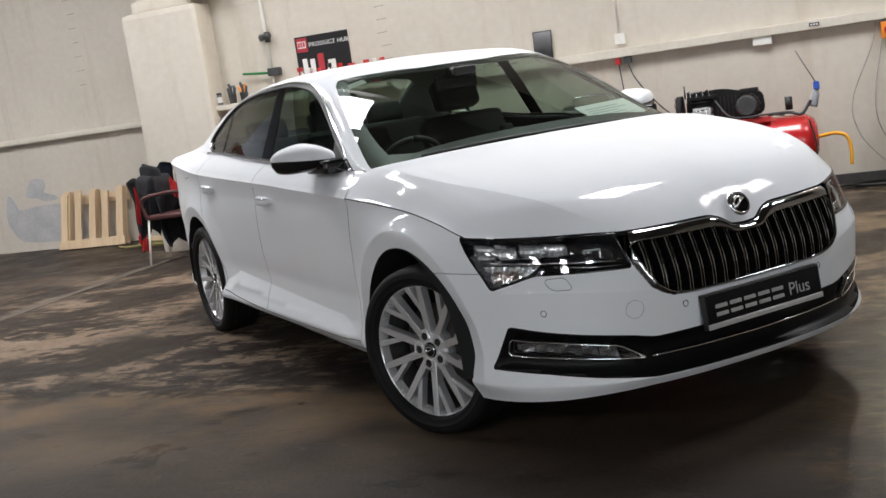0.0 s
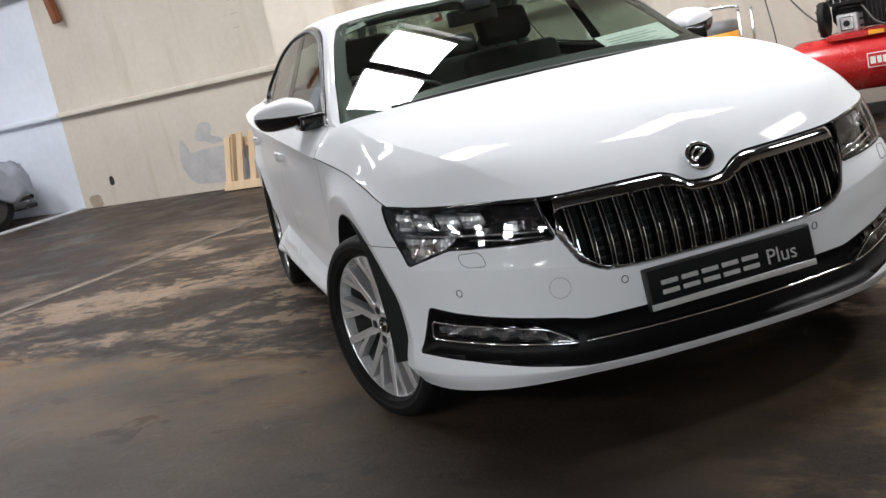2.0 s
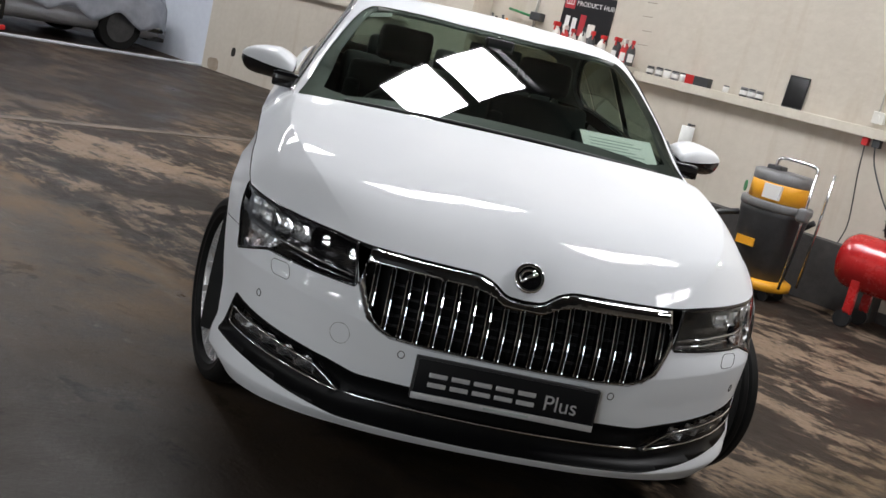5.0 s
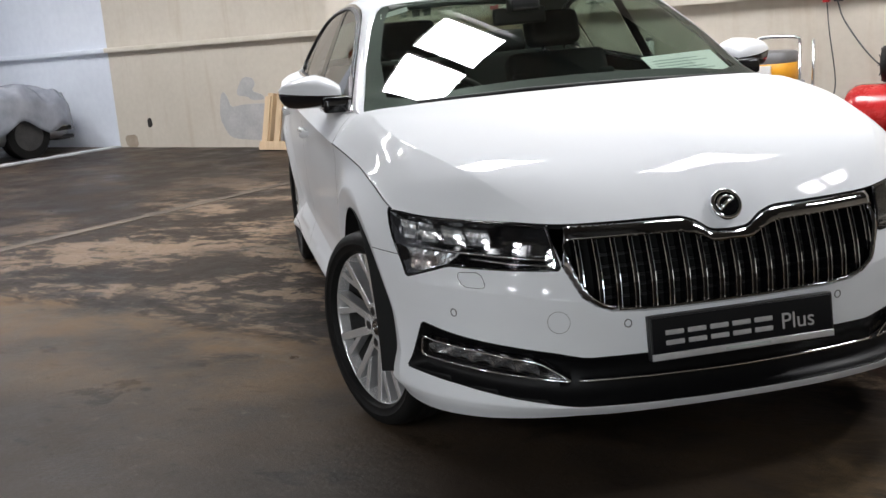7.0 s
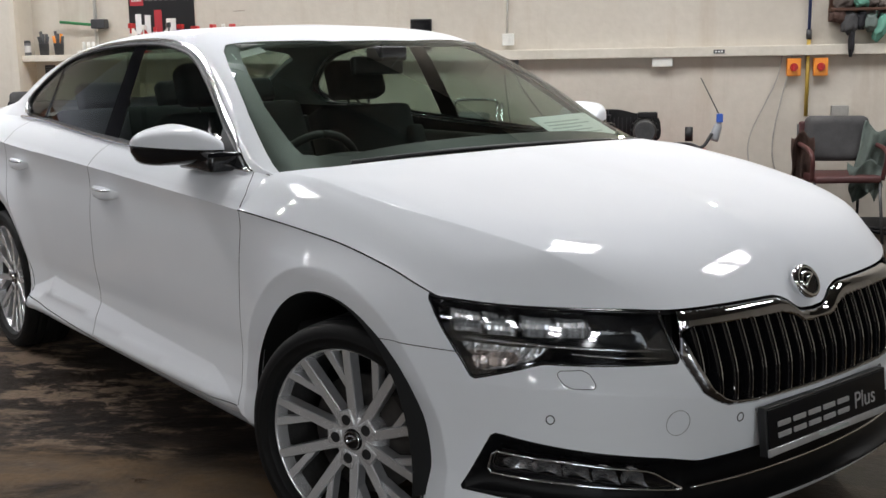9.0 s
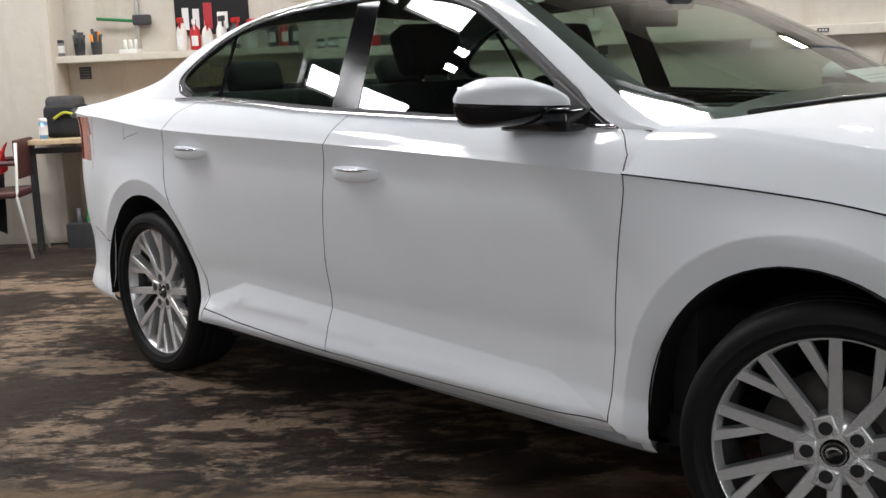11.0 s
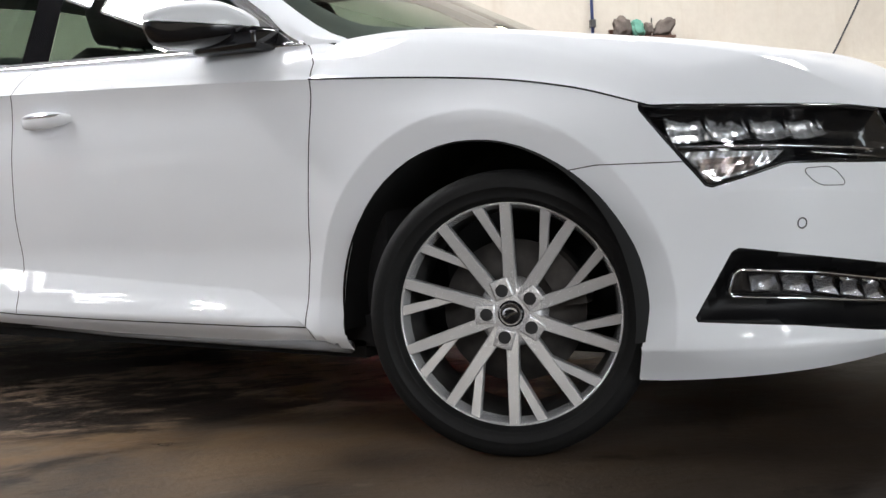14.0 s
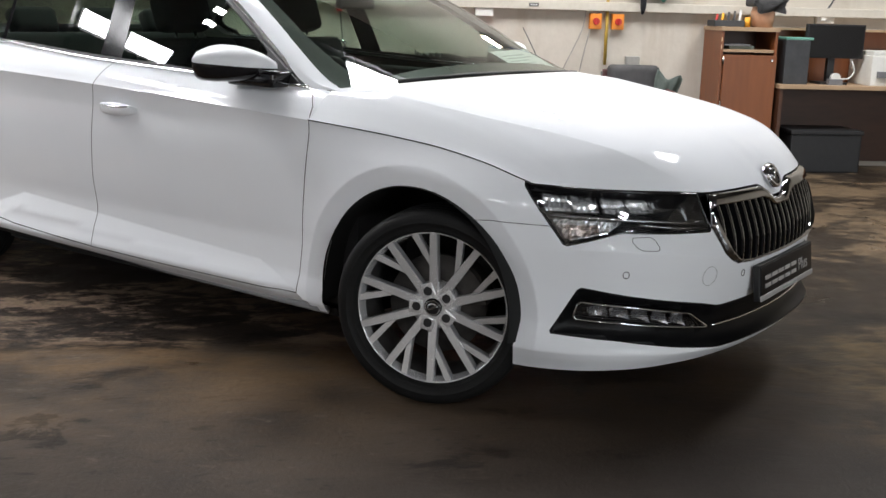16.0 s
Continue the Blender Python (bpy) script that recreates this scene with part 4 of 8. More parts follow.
# shoulder strip above the crease
sb = sheet([float(v) for v in np.round(np.linspace(-3.93, -0.40, 112), 5)], [0, 0.2, 0.4, 0.6, 0.8, 1.0])
shoulder_gaps = strip([(-1.616, -0.05), (-1.600, 1.05)], GAP) + strip([(-2.643, -0.05), (-2.60, 0.6), (-2.50, 1.05)], GAP) + strip([(-0.480, -0.05), (-0.49, 0.4), (-0.53, 0.8), (-0.565, 1.05)], GAP)
for q in shoulder_gaps:
    cut_poly(sb, q)
bmesh.ops.delete(sb, geom=[f for f in sb.faces if any(inside(centre(f), q) for q in shoulder_gaps)], context="FACES")


def shoulder_kind(f):
    x, q = centre(f)
    if x > lerp(q, [(0, -0.480), (0.4, -0.49), (0.8, -0.53), (1.05, -0.565)]):
        return "front_wing"
    if x > lerp(q, [(0, -1.615), (1, -1.6)]):
        return "front_door"
    if x > lerp(q, [(0, -2.643), (0.6, -2.60), (1, -2.50)]):
        return "rear_door"
    return "rear_quarter"


SHOULDER = {}
for f in sb.faces:
    SHOULDER.setdefault(shoulder_kind(f), []).append(f)

PANEL_LABELS = {"front_door": "white front door with chrome-edged window", "rear_door": "white rear door with chrome-edged window"}
doors = {}
for side in (-1, 1):
    for kind in ("front_bumper", "front_wing", "front_door", "rear_door", "rear_quarter", "sill", "rear_bumper"):
        src = [(SETS[kind], ring)]
        if kind in SHOULDER:
            src.append((SHOULDER[kind], shoulder))
        if kind == "front_bumper" and side == 1:
            continue
        ob = bend(src, kind, paint, car, side, PANEL_LABELS.get(kind, ""), both=kind == "front_bumper")
        doors[kind, side] = ob
    tl = bend([(SETS["tail_lamp"], ring)], "tail_lamp", red_lens, car, side, "red tail lamp")

# dark lining just inside the skin, seen through the gaps
fine = sheet([float(v) for v in np.linspace(0, SMAX, 120)], [float(v) for v in np.arange(0.22, 1.06, 0.035)])
lining = [f for f in fine.faces if all(v.co.y < top(v.co.x) - 0.004 for v in f.verts) and not any(math.hypot(plan(centre(f)[0])[0] - ax, centre(f)[1] - az) < r + 0.05 or (abs(plan(centre(f)[0])[0] - ax) < r and centre(f)[1] < az) for ax, az, r, _ in ARCHES) and centre(f)[0] > sx(0.30)]
for side in (-1, 1):
    bend([(lining, ring)], "inner_lining", dark, car, side, offset=-0.014)
shoulder_lining = sheet([float(v) for v in np.linspace(-3.8, -0.47, 60)], [0, 0.5, 1.0])
for side in (-1, 1):
    bend([(shoulder_lining.faces[:], shoulder)], "inner_lining", dark, car, side, offset=-0.012)

# bonnet: one sheet across
bb = sheet([float(v) for v in np.round(np.linspace(0, 1, 64), 5)], [float(v) for v in np.round(np.r_[np.linspace(0, 0.8, 34), np.linspace(0.815, 0.997, 16)], 5)])
ridge = [(BONNET_CREASE(t), t) for t in np.linspace(0, 1, 40)]
for a, b in zip(ridge, ridge[1:]):
    for d in (-0.007, 0.0, 0.007):
        cut_line(bb, (a[0] + d, a[1]), (b[0] + d, b[1]))
bonnet_faces = [f for f in bb.faces if centre(f)[0] < 0.993]
bonnet = bend([(bonnet_faces, bonnet_fn)], "bonnet", paint, car, 1, "white bonnet with two raised creases", both=True)
for side in (-1, 1):
    bend([(bb.faces[:], bonnet_fn)], "bonnet_lining", dark, car, side, offset=-0.03)

# glasshouse
WS = [(-0.20, 0.0), (-0.20, 0.70), (-0.36, 0.785), (-0.465, 0.777), (-0.737, 0.716), (-1.0, 0.640), (-1.12, 0.597), (-1.165, 0.565), (-1.155, 0.53), (-1.10, 0.38), (-1.05, 0.18), (-1.04, 0.0)]
RW = [(-2.50, 0.0), (-2.51, 0.30), (-2.56, 0.50), (-2.64, 0.58), (-3.30, 0.66), (-3.38, 0.58), (-3.42, 0.0)]
DLO = [(-0.568, 1.0), (-0.80, 1.142), (-1.004, 1.263), (-1.166, 1.346), (-1.287, 1.385), (-1.475, 1.407), (-1.65, 1.413), (-1.85, 1.409), (-2.10, 1.399), (-2.365, 1.366), (-2.522, 1.312), (-2.659, 1.242), (-2.750, 1.180), (-2.745, 1.15), (-2.70, 1.11), (-2.62, 1.095)]
GLASS = [(-0.655, 1.013), (-0.838, 1.138), (-1.02, 1.245), (-1.17, 1.322), (-1.29, 1.360), (-1.475, 1.385), (-1.65, 1.391), (-1.85, 1.388), (-2.10, 1.378), (-2.355, 1.345), (-2.50, 1.297), (-2.63, 1.232), (-2.705, 1.175), (-2.69, 1.14), (-2.61, 1.115)]


def by_y(pts):
    return [(x, q_at(x, y, 1) if y > 0.001 else 1.0) for x, y in pts]


def by_z(pts):
    return [(x, q_at(x, z, 2)) for x, z in pts]


def dense(poly, n=4):
    return [(a[0] + (b[0] - a[0]) * k / n, a[1] + (b[1] - a[1]) * k / n) for a, b in zip(poly, poly[1:] + poly[:1]) for k in range(n)]


ws, rw = by_y(dense(WS)), by_y(dense(RW))
dlo = by_z(rounded(DLO, 2, closed=False)) + [(-2.62, -0.02), (-0.56, -0.02)]
glz = by_z(rounded(GLASS, 2, closed=False)) + [(-2.60, 0.010), (-1.6, 0.010), (-0.66, 0.010)]
edge = rounded(DLO, 2, closed=False)
mid_line = []
for i, (x, z) in enumerate(edge):
    (xa, za), (xb, zb) = edge[max(i - 1, 0)], edge[min(i + 1, len(edge) - 1)]
    d = Vector((xb - xa, zb - za)).normalized()
    n = Vector((-d.y, d.x))
    if n.dot(Vector((-1.65 - x, 1.15 - z))) < 0:
        n = -n
    mid_line.append((x + 0.0095 * n.x, z + 0.0095 * n.y))
trim_mid = by_z(mid_line) + [(-2.62, -0.01), (-0.58, -0.01)]
cb = sheet([float(v) for v in np.round(np.linspace(-3.93, -0.22, 130), 5)], [float(v) for v in np.round(np.r_[np.linspace(0, 0.6, 34), np.linspace(0.62, 1, 16)], 5)])
SCREEN_IN = by_y(dense([(-0.375, 0.0), (-0.385, 0.60), (-0.46, 0.690), (-0.737, 0.658), (-1.0, 0.588), (-1.09, 0.552), (-1.088, 0.50), (-1.07, 0.38), (-1.02, 0.18), (-1.01, 0.0)]))
for poly in (ws, rw, dlo, trim_mid, glz, SCREEN_IN):
    cut_poly(cb, poly)
PILLAR = [[(-1.555, -0.05), (-1.685, -0.05), (-1.70, 0.0), (-1.79, 0.62), (-1.70, 0.62), (-1.565, 0.0)]]
QUARTER = [[(-2.372, 0.0), (-2.40, 0.0), (-2.475, 0.42), (-2.452, 0.42)]]
for poly in PILLAR + QUARTER:
    cut_poly(cb, poly)


def canopy_kind(f):
    p = centre(f)
    if inside(p, ws):
        return "windscreen"
    if inside(p, rw):
        return "rear_window"
    if inside(p, glz):
        if inside(p, PILLAR[0]):
            return "pillar"
        if inside(p, QUARTER[0]):
            return "divider"
        return "front_glass" if p[0] > -1.62 else ("rear_glass" if p[0] > -2.42 else "quarter_glass")
    if inside(p, dlo):
        return "lower_seal" if p[1] < 0.02 else ("inner_trim" if inside(p, trim_mid) else "trim")
    if p[0] > -0.36:
        return "none"
    return "boot_lid" if p[0] < -3.36 and p[1] > 0.5 else "roof"


CAN = {}
for f in cb.faces:
    CAN.setdefault(canopy_kind(f), []).append(f)


def twin(name, material, label="", **kw):
    """A canopy piece that runs across both sides, as one mesh."""
    return bend([(CAN[name], canopy)], name, material, car, 1, label, both=True, **kw)


# the screen's even curve: slopes along and across
windscreen = twin("windscreen", glass_clear, "clear laminated windscreen")
nn = []
for v in windscreen.data.vertices:
    x, y = v.co.x, v.co.y
    gx = -0.559 - 0.142 * x - 0.031 * y * y
    gy = -0.2546 * y - 0.0626 * x * y - 0.1444 * y ** 3
    nn.append(tuple(Vector((-gx, -gy, 1)).normalized()))
windscreen.data.normals_split_custom_set_from_vertices(nn)
bend([([f for f in CAN["windscreen"] if not inside(centre(f), SCREEN_IN)], canopy)], "screen_border", satin_black, car, 1, "black printed border", both=True, offset=-0.004)
rear_window = twin("rear_window", glass_side, "tinted rear window")
roof = twin("roof", paint, "white roof and pillars")
twin("boot_lid", paint)
for side in (-1, 1):
    bend([(CAN["front_glass"], canopy)], "window_pane", glass_side, doors["front_door", side], side, "tinted door glass")
    bend([(CAN["rear_glass"], canopy)], "window_pane", glass_side, doors["rear_door", side], side, "tinted door glass")
    bend([(CAN["quarter_glass"], canopy)], "quarter_pane", glass_side, car, side, "tinted quarter glass")
    for pane_ob in [ob for ob in car.children_recursive if ob.name.startswith(("window_pane", "quarter_pane"))]:
        k = 1 if pane_ob.data.vertices[0].co.y > 0 else -1
        nn = []
        for v in pane_ob.data.vertices:
            tau = radians(25.0 + 6.0 * (v.co.z - 1.05) / 0.33)
            nn.append(tuple(Vector((0.05 * (v.co.x + 1.75), k * math.cos(tau), math.sin(tau))).normalized()))
        pane_ob.data.normals_split_custom_set_from_vertices(nn)
    bend([(CAN["pillar"], canopy)], "centre_pillar", pillar_black, car, side, "gloss black pillar", offset=0.002)
    bend([(CAN["divider"], canopy)], "window_divider", pillar_black, car, side, "gloss black divider", offset=0.002)
    bend([(CAN["trim"], canopy)], "window_trim", bright_trim, car, side, "bright chrome window surround", offset=0.005, thick=0.008)
    bend([(CAN["inner_trim"], canopy)], "window_rubber", satin_black, car, side, offset=0.003)
    bend([(CAN["lower_seal"], canopy)], "glass_seal", satin_black, car, side, offset=0.003)
    # waist moulding
    bm = bmesh.new()
    tube(bm, [(x, side * (BELT_Y(x) + 0.006), BELT_Z(x) + 0.002) for x in np.linspace(-2.70, -0.57, 60)], 0.008, 8)
    part("waist_moulding", bm, bright_trim, car, "bright chrome strip")
    # black seal inside the surround
    bm = bmesh.new()
    pts = []
    for x, q in glz[:-3]:
        p, n = spot(canopy, x, q)
        pts.append((p.x, side * (p.y + n.y * 0.004), p.z + n.z * 0.004))
    tube(bm, pts, 0.006, 6)
    part("window_seal", bm, satin_black, car)

# headlining and inner pillars
for side in (-1, 1):
    bend([([f for f in CAN["roof"] if centre(f)[0] < -0.62], canopy)], "headlining", trim_grey, car, side, offset=-0.025)
# the dark gap between bonnet and wing, from the door to the lamp
for side in (-1, 1):
    bm = bmesh.new()
    tube(bm, [(p[0], side * (p[1] + 0.0005), p[2] + 0.0008) for p in (ring(sx(x), CREASE(x)) for x in np.linspace(-0.484, 0.37, 60))], 0.0021, 6)
    part("bonnet_gap", bm, dark, car)
# ---- the saloon car: nose ----
def on(s, z, out=0.0, side=1):
    p, n = spot(ring, abs(s), z)
    p = p + n * out
    return Vector((p.x, side * p.y, p.z))


def dist_poly(p, poly):
    best = 9.0
    p = Vector(p)
    for a, b in zip(poly, poly[1:] + poly[:1]):
        a, b = Vector(a), Vector(b)
        if a.x < 0.002 and b.x < 0.002:
            continue
        d = b - a
        k = min(max((p - a).dot(d) / max(d.length_squared, 1e-9), 0), 1)
        best = min(best, (p - a - d * k).length)
    return best


def ring_patch(poly, step_s=0.012, step_z=0.012, keep=None):
    """A fine patch of the outline's sheet inside a polygon."""
    s0, s1 = min(p[0] for p in poly), max(p[0] for p in poly)
    z0, z1 = min(p[1] for p in poly), max(p[1] for p in poly)
    bm = sheet([float(v) for v in np.linspace(s0 - 1e-4, s1 + 1e-4, max(3, int((s1 - s0) / step_s)))], [float(v) for v in np.linspace(z0 - 1e-4, z1 + 1e-4, max(3, int((z1 - z0) / step_z)))])
    cut_poly(bm, poly)
    return bm, [f for f in bm.faces if inside(centre(f), poly) and (keep is None or keep(centre(f)))]


# grille: chrome frame, dark bed, upright slats
NOSE_TOP = [(float(s), top(s) - 0.002) for s in np.r_[np.linspace(0, 0.3, 16), np.linspace(0.33, sy(0.462), 8)]]
FRAME_OUT = [(0, 0.507)] + fr((0.264, 0.507), (0.350, 0.514), (0.388, 0.530), (0.424, 0.556), (0.472, 0.64)) + NOSE_TOP[::-1]
inner_top = [(s, z - (0.036 if s > 0.12 else 0.020 + 0.016 * s / 0.12)) for s, z in NOSE_TOP if s < sy(0.46)]
FRAME_IN = [(0, 0.518)] + fr((0.26, 0.518), (0.340, 0.525), (0.380, 0.542), (0.406, 0.562), (0.446, 0.64), (0.466, 0.693)) + inner_top[::-1]
gb, gf = ring_patch(FRAME_OUT, 0.01, 0.008)
cut_poly(gb, FRAME_IN)
gf = [f for f in gb.faces if inside(centre(f), FRAME_OUT) and not inside(centre(f), FRAME_IN)]


def frame_lift(s, z):
    return 0.004 + 0.014 * min(1.0, dist_poly((s, z), FRAME_OUT) / 0.012)


grille = empty("grille", Matrix())
grille.parent = car
gframe = bend([(gf, ring)], "grille_frame", dark_chrome, grille, 1, "chrome frame", offset=frame_lift, thick=0.03, both=True)
bedb, bedf = ring_patch([(s, z) for s, z in FRAME_OUT], 0.03, 0.03)
bend([(bedf, ring)], "grille_bed", dark, grille, 1, offset=-0.055, both=True)


def frame_z(y):
    """Lower and upper edge of the opening at y."""
    s = sy(abs(y))
    lo = lerp(s, [(0, 0.518), (sy(0.26), 0.518), (sy(0.34), 0.525), (sy(0.38), 0.542), (sy(0.406), 0.562), (sy(0.446), 0.64)])
    return lo - 0.004, lerp(s, inner_top) + 0.004


for k in range(19):
    y = (k - 9) * 0.0465
    lo, hi = frame_z(y)
    if abs(y) > 0.405:
        lo = max(lo, 0.585)
    bm = bmesh.new()
    n = 9
    rows = []
    for i in range(n):
        z = lo + (hi - lo) * i / (n - 1)
        p = on(sy(abs(y)), z, 0.0, 1 if y >= 0 else -1)
        bow = 0.010 - 0.020 * (i / (n - 1) - 0.5) ** 2
        x = p.x + bow
        prof = [(-0.045, -0.006), (-0.003, -0.0080), (0.0, -0.0068), (-0.0006, -0.0050), (-0.004, -0.0036), (-0.004, 0.0036), (-0.0006, 0.0050), (0.0, 0.0068), (-0.003, 0.0080), (-0.045, 0.006)]
        rows.append([bm.verts.new((x + dx, y + dy, z)) for dx, dy in prof])
    for r0, r1 in zip(rows, rows[1:]):
        for i in range(len(r0) - 1):
            f = bm.faces.new((r0[i], r0[i + 1], r1[i + 1], r1[i]))
            f.material_index = 0 if i in (2, 6) else 1
    bm.faces.new(rows[-1]).material_index = 1
    part("grille_slat", bm, [chrome, gloss_black], grille, smooth=False)
for z in (0.545, 0.575, 0.605, 0.635, 0.665):
    bm = bmesh.new()
    tube(bm, [on(sy(abs(y)), z, -0.045, 1 if y >= 0 else -1) for y in np.linspace(-0.38, 0.38, 20)], 0.004, 6)
    part("grille_bar", bm, satin_black, grille)

# badge: a chrome ring round a dark medallion with a raised plain device
bm = bmesh.new()
for r0, x0, r1, x1 in ((0.044, -0.012, 0.044, 0.004), (0.044, 0.004, 0.040, 0.008), (0.040, 0.008, 0.034, 0.006)):
    a = [bm.verts.new((x0, r0 * math.cos(t), r0 * math.sin(t))) for t in np.linspace(0, 2 * math.pi, 49)[:-1]]
    b = [bm.verts.new((x1, r1 * math.cos(t), r1 * math.sin(t))) for t in np.linspace(0, 2 * math.pi, 49)[:-1]]
    for i in range(48):
        bm.faces.new((a[i], a[(i + 1) % 48], b[(i + 1) % 48], b[i]))
bmesh.ops.remove_doubles(bm, verts=bm.verts[:], dist=1e-5)
badge = part("badge", bm, chrome, car, "round chrome badge with black face")
badge.matrix_world = Matrix.Translation((0.822, 0, 0.757)) @ Matrix.Rotation(radians(-28), 4, "Y")
bm = bmesh.new()
cyl(bm, (-0.012, 0, 0), (0.004, 0, 0), 0.037, n=40)
part("badge_face", bm, gloss_black, badge, smooth=False)
bm = bmesh.new()
tube(bm, [(0.005, 0.026 * math.sin(a), 0.022 * math.cos(a)) for a in np.linspace(-2.4, 1.0, 14)], 0.005, 6)
tube(bm, [(0.005, -0.018, -0.012), (0.006, 0.0, 0.004), (0.005, 0.020, 0.012)], 0.006, 6)
part("badge_device", bm, chrome, badge)

# plate
plate = empty("plate", look((0.900, 0, 0.437), (1.9, 0, 0.437 + 0.12)) @ Matrix.Rotation(radians(180), 4, "Y"))
plate.parent = car
plate.matrix_world = Matrix.Translation((0.902, 0, 0.437)) @ Matrix.Rotation(radians(-6), 4, "Y") @ Matrix(((0, 0, 1, 0), (1, 0, 0, 0), (0, 1, 0, 0), (0, 0, 0, 1)))
bm = bmesh.new()
box(bm, -0.265, 0.265, -0.060, 0.060, -0.022, 0.0, 0.004)
part("plate_holder", bm, satin_black, plate, "black plastic holder")
bm = bmesh.new()
box(bm, -0.258, 0.258, -0.040, 0.054, -0.002, 0.003, 0.001)
part("plate_sheet", bm, plate_black, plate, "gloss black show plate")
bm = bmesh.new()
box(bm, -0.262, 0.262, -0.059, -0.041, -0.002, 0.005, 0.0015)
part("plate_strip", bm, plate_silver, plate, "silver strip along the foot")
for i in range(5):
    bm = bmesh.new()
    x0 = -0.222 + i * 0.0635
    box(bm, x0, x0 + 0.052, 0.007, 0.020, 0.002, 0.005, 0.003)
    part("letter_bar", bm, plate_silver, plate, smooth=False)
    bm = bmesh.new()
    box(bm, x0, x0 + 0.052, -0.020, -0.007, 0.002, 0.005, 0.003)
    part("letter_bar", bm, plate_silver, plate, smooth=False)
word = lettering("thin_word", "Plus", 0.062, plate_silver, plate)
word.matrix_local = Matrix.Translation((0.108, -0.021, 0.0035))
bm = bmesh.new()
box(bm, -0.055, 0.075, -0.053, -0.047, 0.004, 0.0058)
part("print_bar", bm, print_grey, plate, smooth=False)

# lower intake, its chrome line, fog lamps
mouth = bend([(SETS["mouth"], ring)], "lower_intake", lip_black, car, 1, "black plastic lower intake", offset=lambda s, z: -0.022 * min(1.0, dist_poly((s, z), MOUTH) / 0.03), thick=0.01, both=True)
bm = bmesh.new()
line = [(sy(abs(y)), lerp(abs(y), [(0, 0.321), (0.33, 0.322), (0.44, 0.322)]), 1 if y > 0 else -1) for y in np.linspace(-0.44, 0.44, 41)]
tube(bm, [on(s, z, 0.002, k) for s, z, k in line], 0.0045, 8)
part("chrome_line", bm, chrome, car, "thin chrome line across the intake")
for side in (-1, 1):
    fog = bend([(SETS["fog"], ring)], "fog_lamp", gloss_black, car, side, "black fog lamp with chrome outline", offset=-0.035)
    bm = bmesh.new()
    pts = [on(s, z, 0.003, side) for s, z in dense(FOG, 3)]
    tube(bm, pts + pts[:2], 0.0032, 8)
    part("chrome_outline", bm, chrome, fog)
    sA, sB = min(p[0] for p in FOG) + 0.085, max(p[0] for p in FOG) - 0.045
    for i in range(5):
        a0, a1 = sA + (sB - sA) * i / 5, sA + (sB - sA) * (i + 0.92) / 5

        def zmid(s):
            return lerp(s, [(0.46, 0.340), (0.555, 0.353), (0.752, 0.381), (0.94, 0.395)])

        q = [(a0, zmid(a0) - 0.018), (a1, zmid(a1) - 0.018), (a1 + 0.01, zmid(a1) + 0.016), (a0 + 0.01, zmid(a0) + 0.016)]
        b5, f5 = ring_patch(q, 0.012, 0.008)
        bend([(f5, ring)], "fog_reflector", fog_silver, fog, side, offset=lambda s, z: -0.030 + 0.022 * ((s - (a0 + a1) / 2) / (a1 - a0)) ** 2 * 4 - 0.006 * math.sin(160 * z + 60 * s))
    b6, f6 = ring_patch(FOG, 0.03, 0.03)
    bend([(f6, ring)], "fog_lens", lens, fog, side, offset=-0.006)

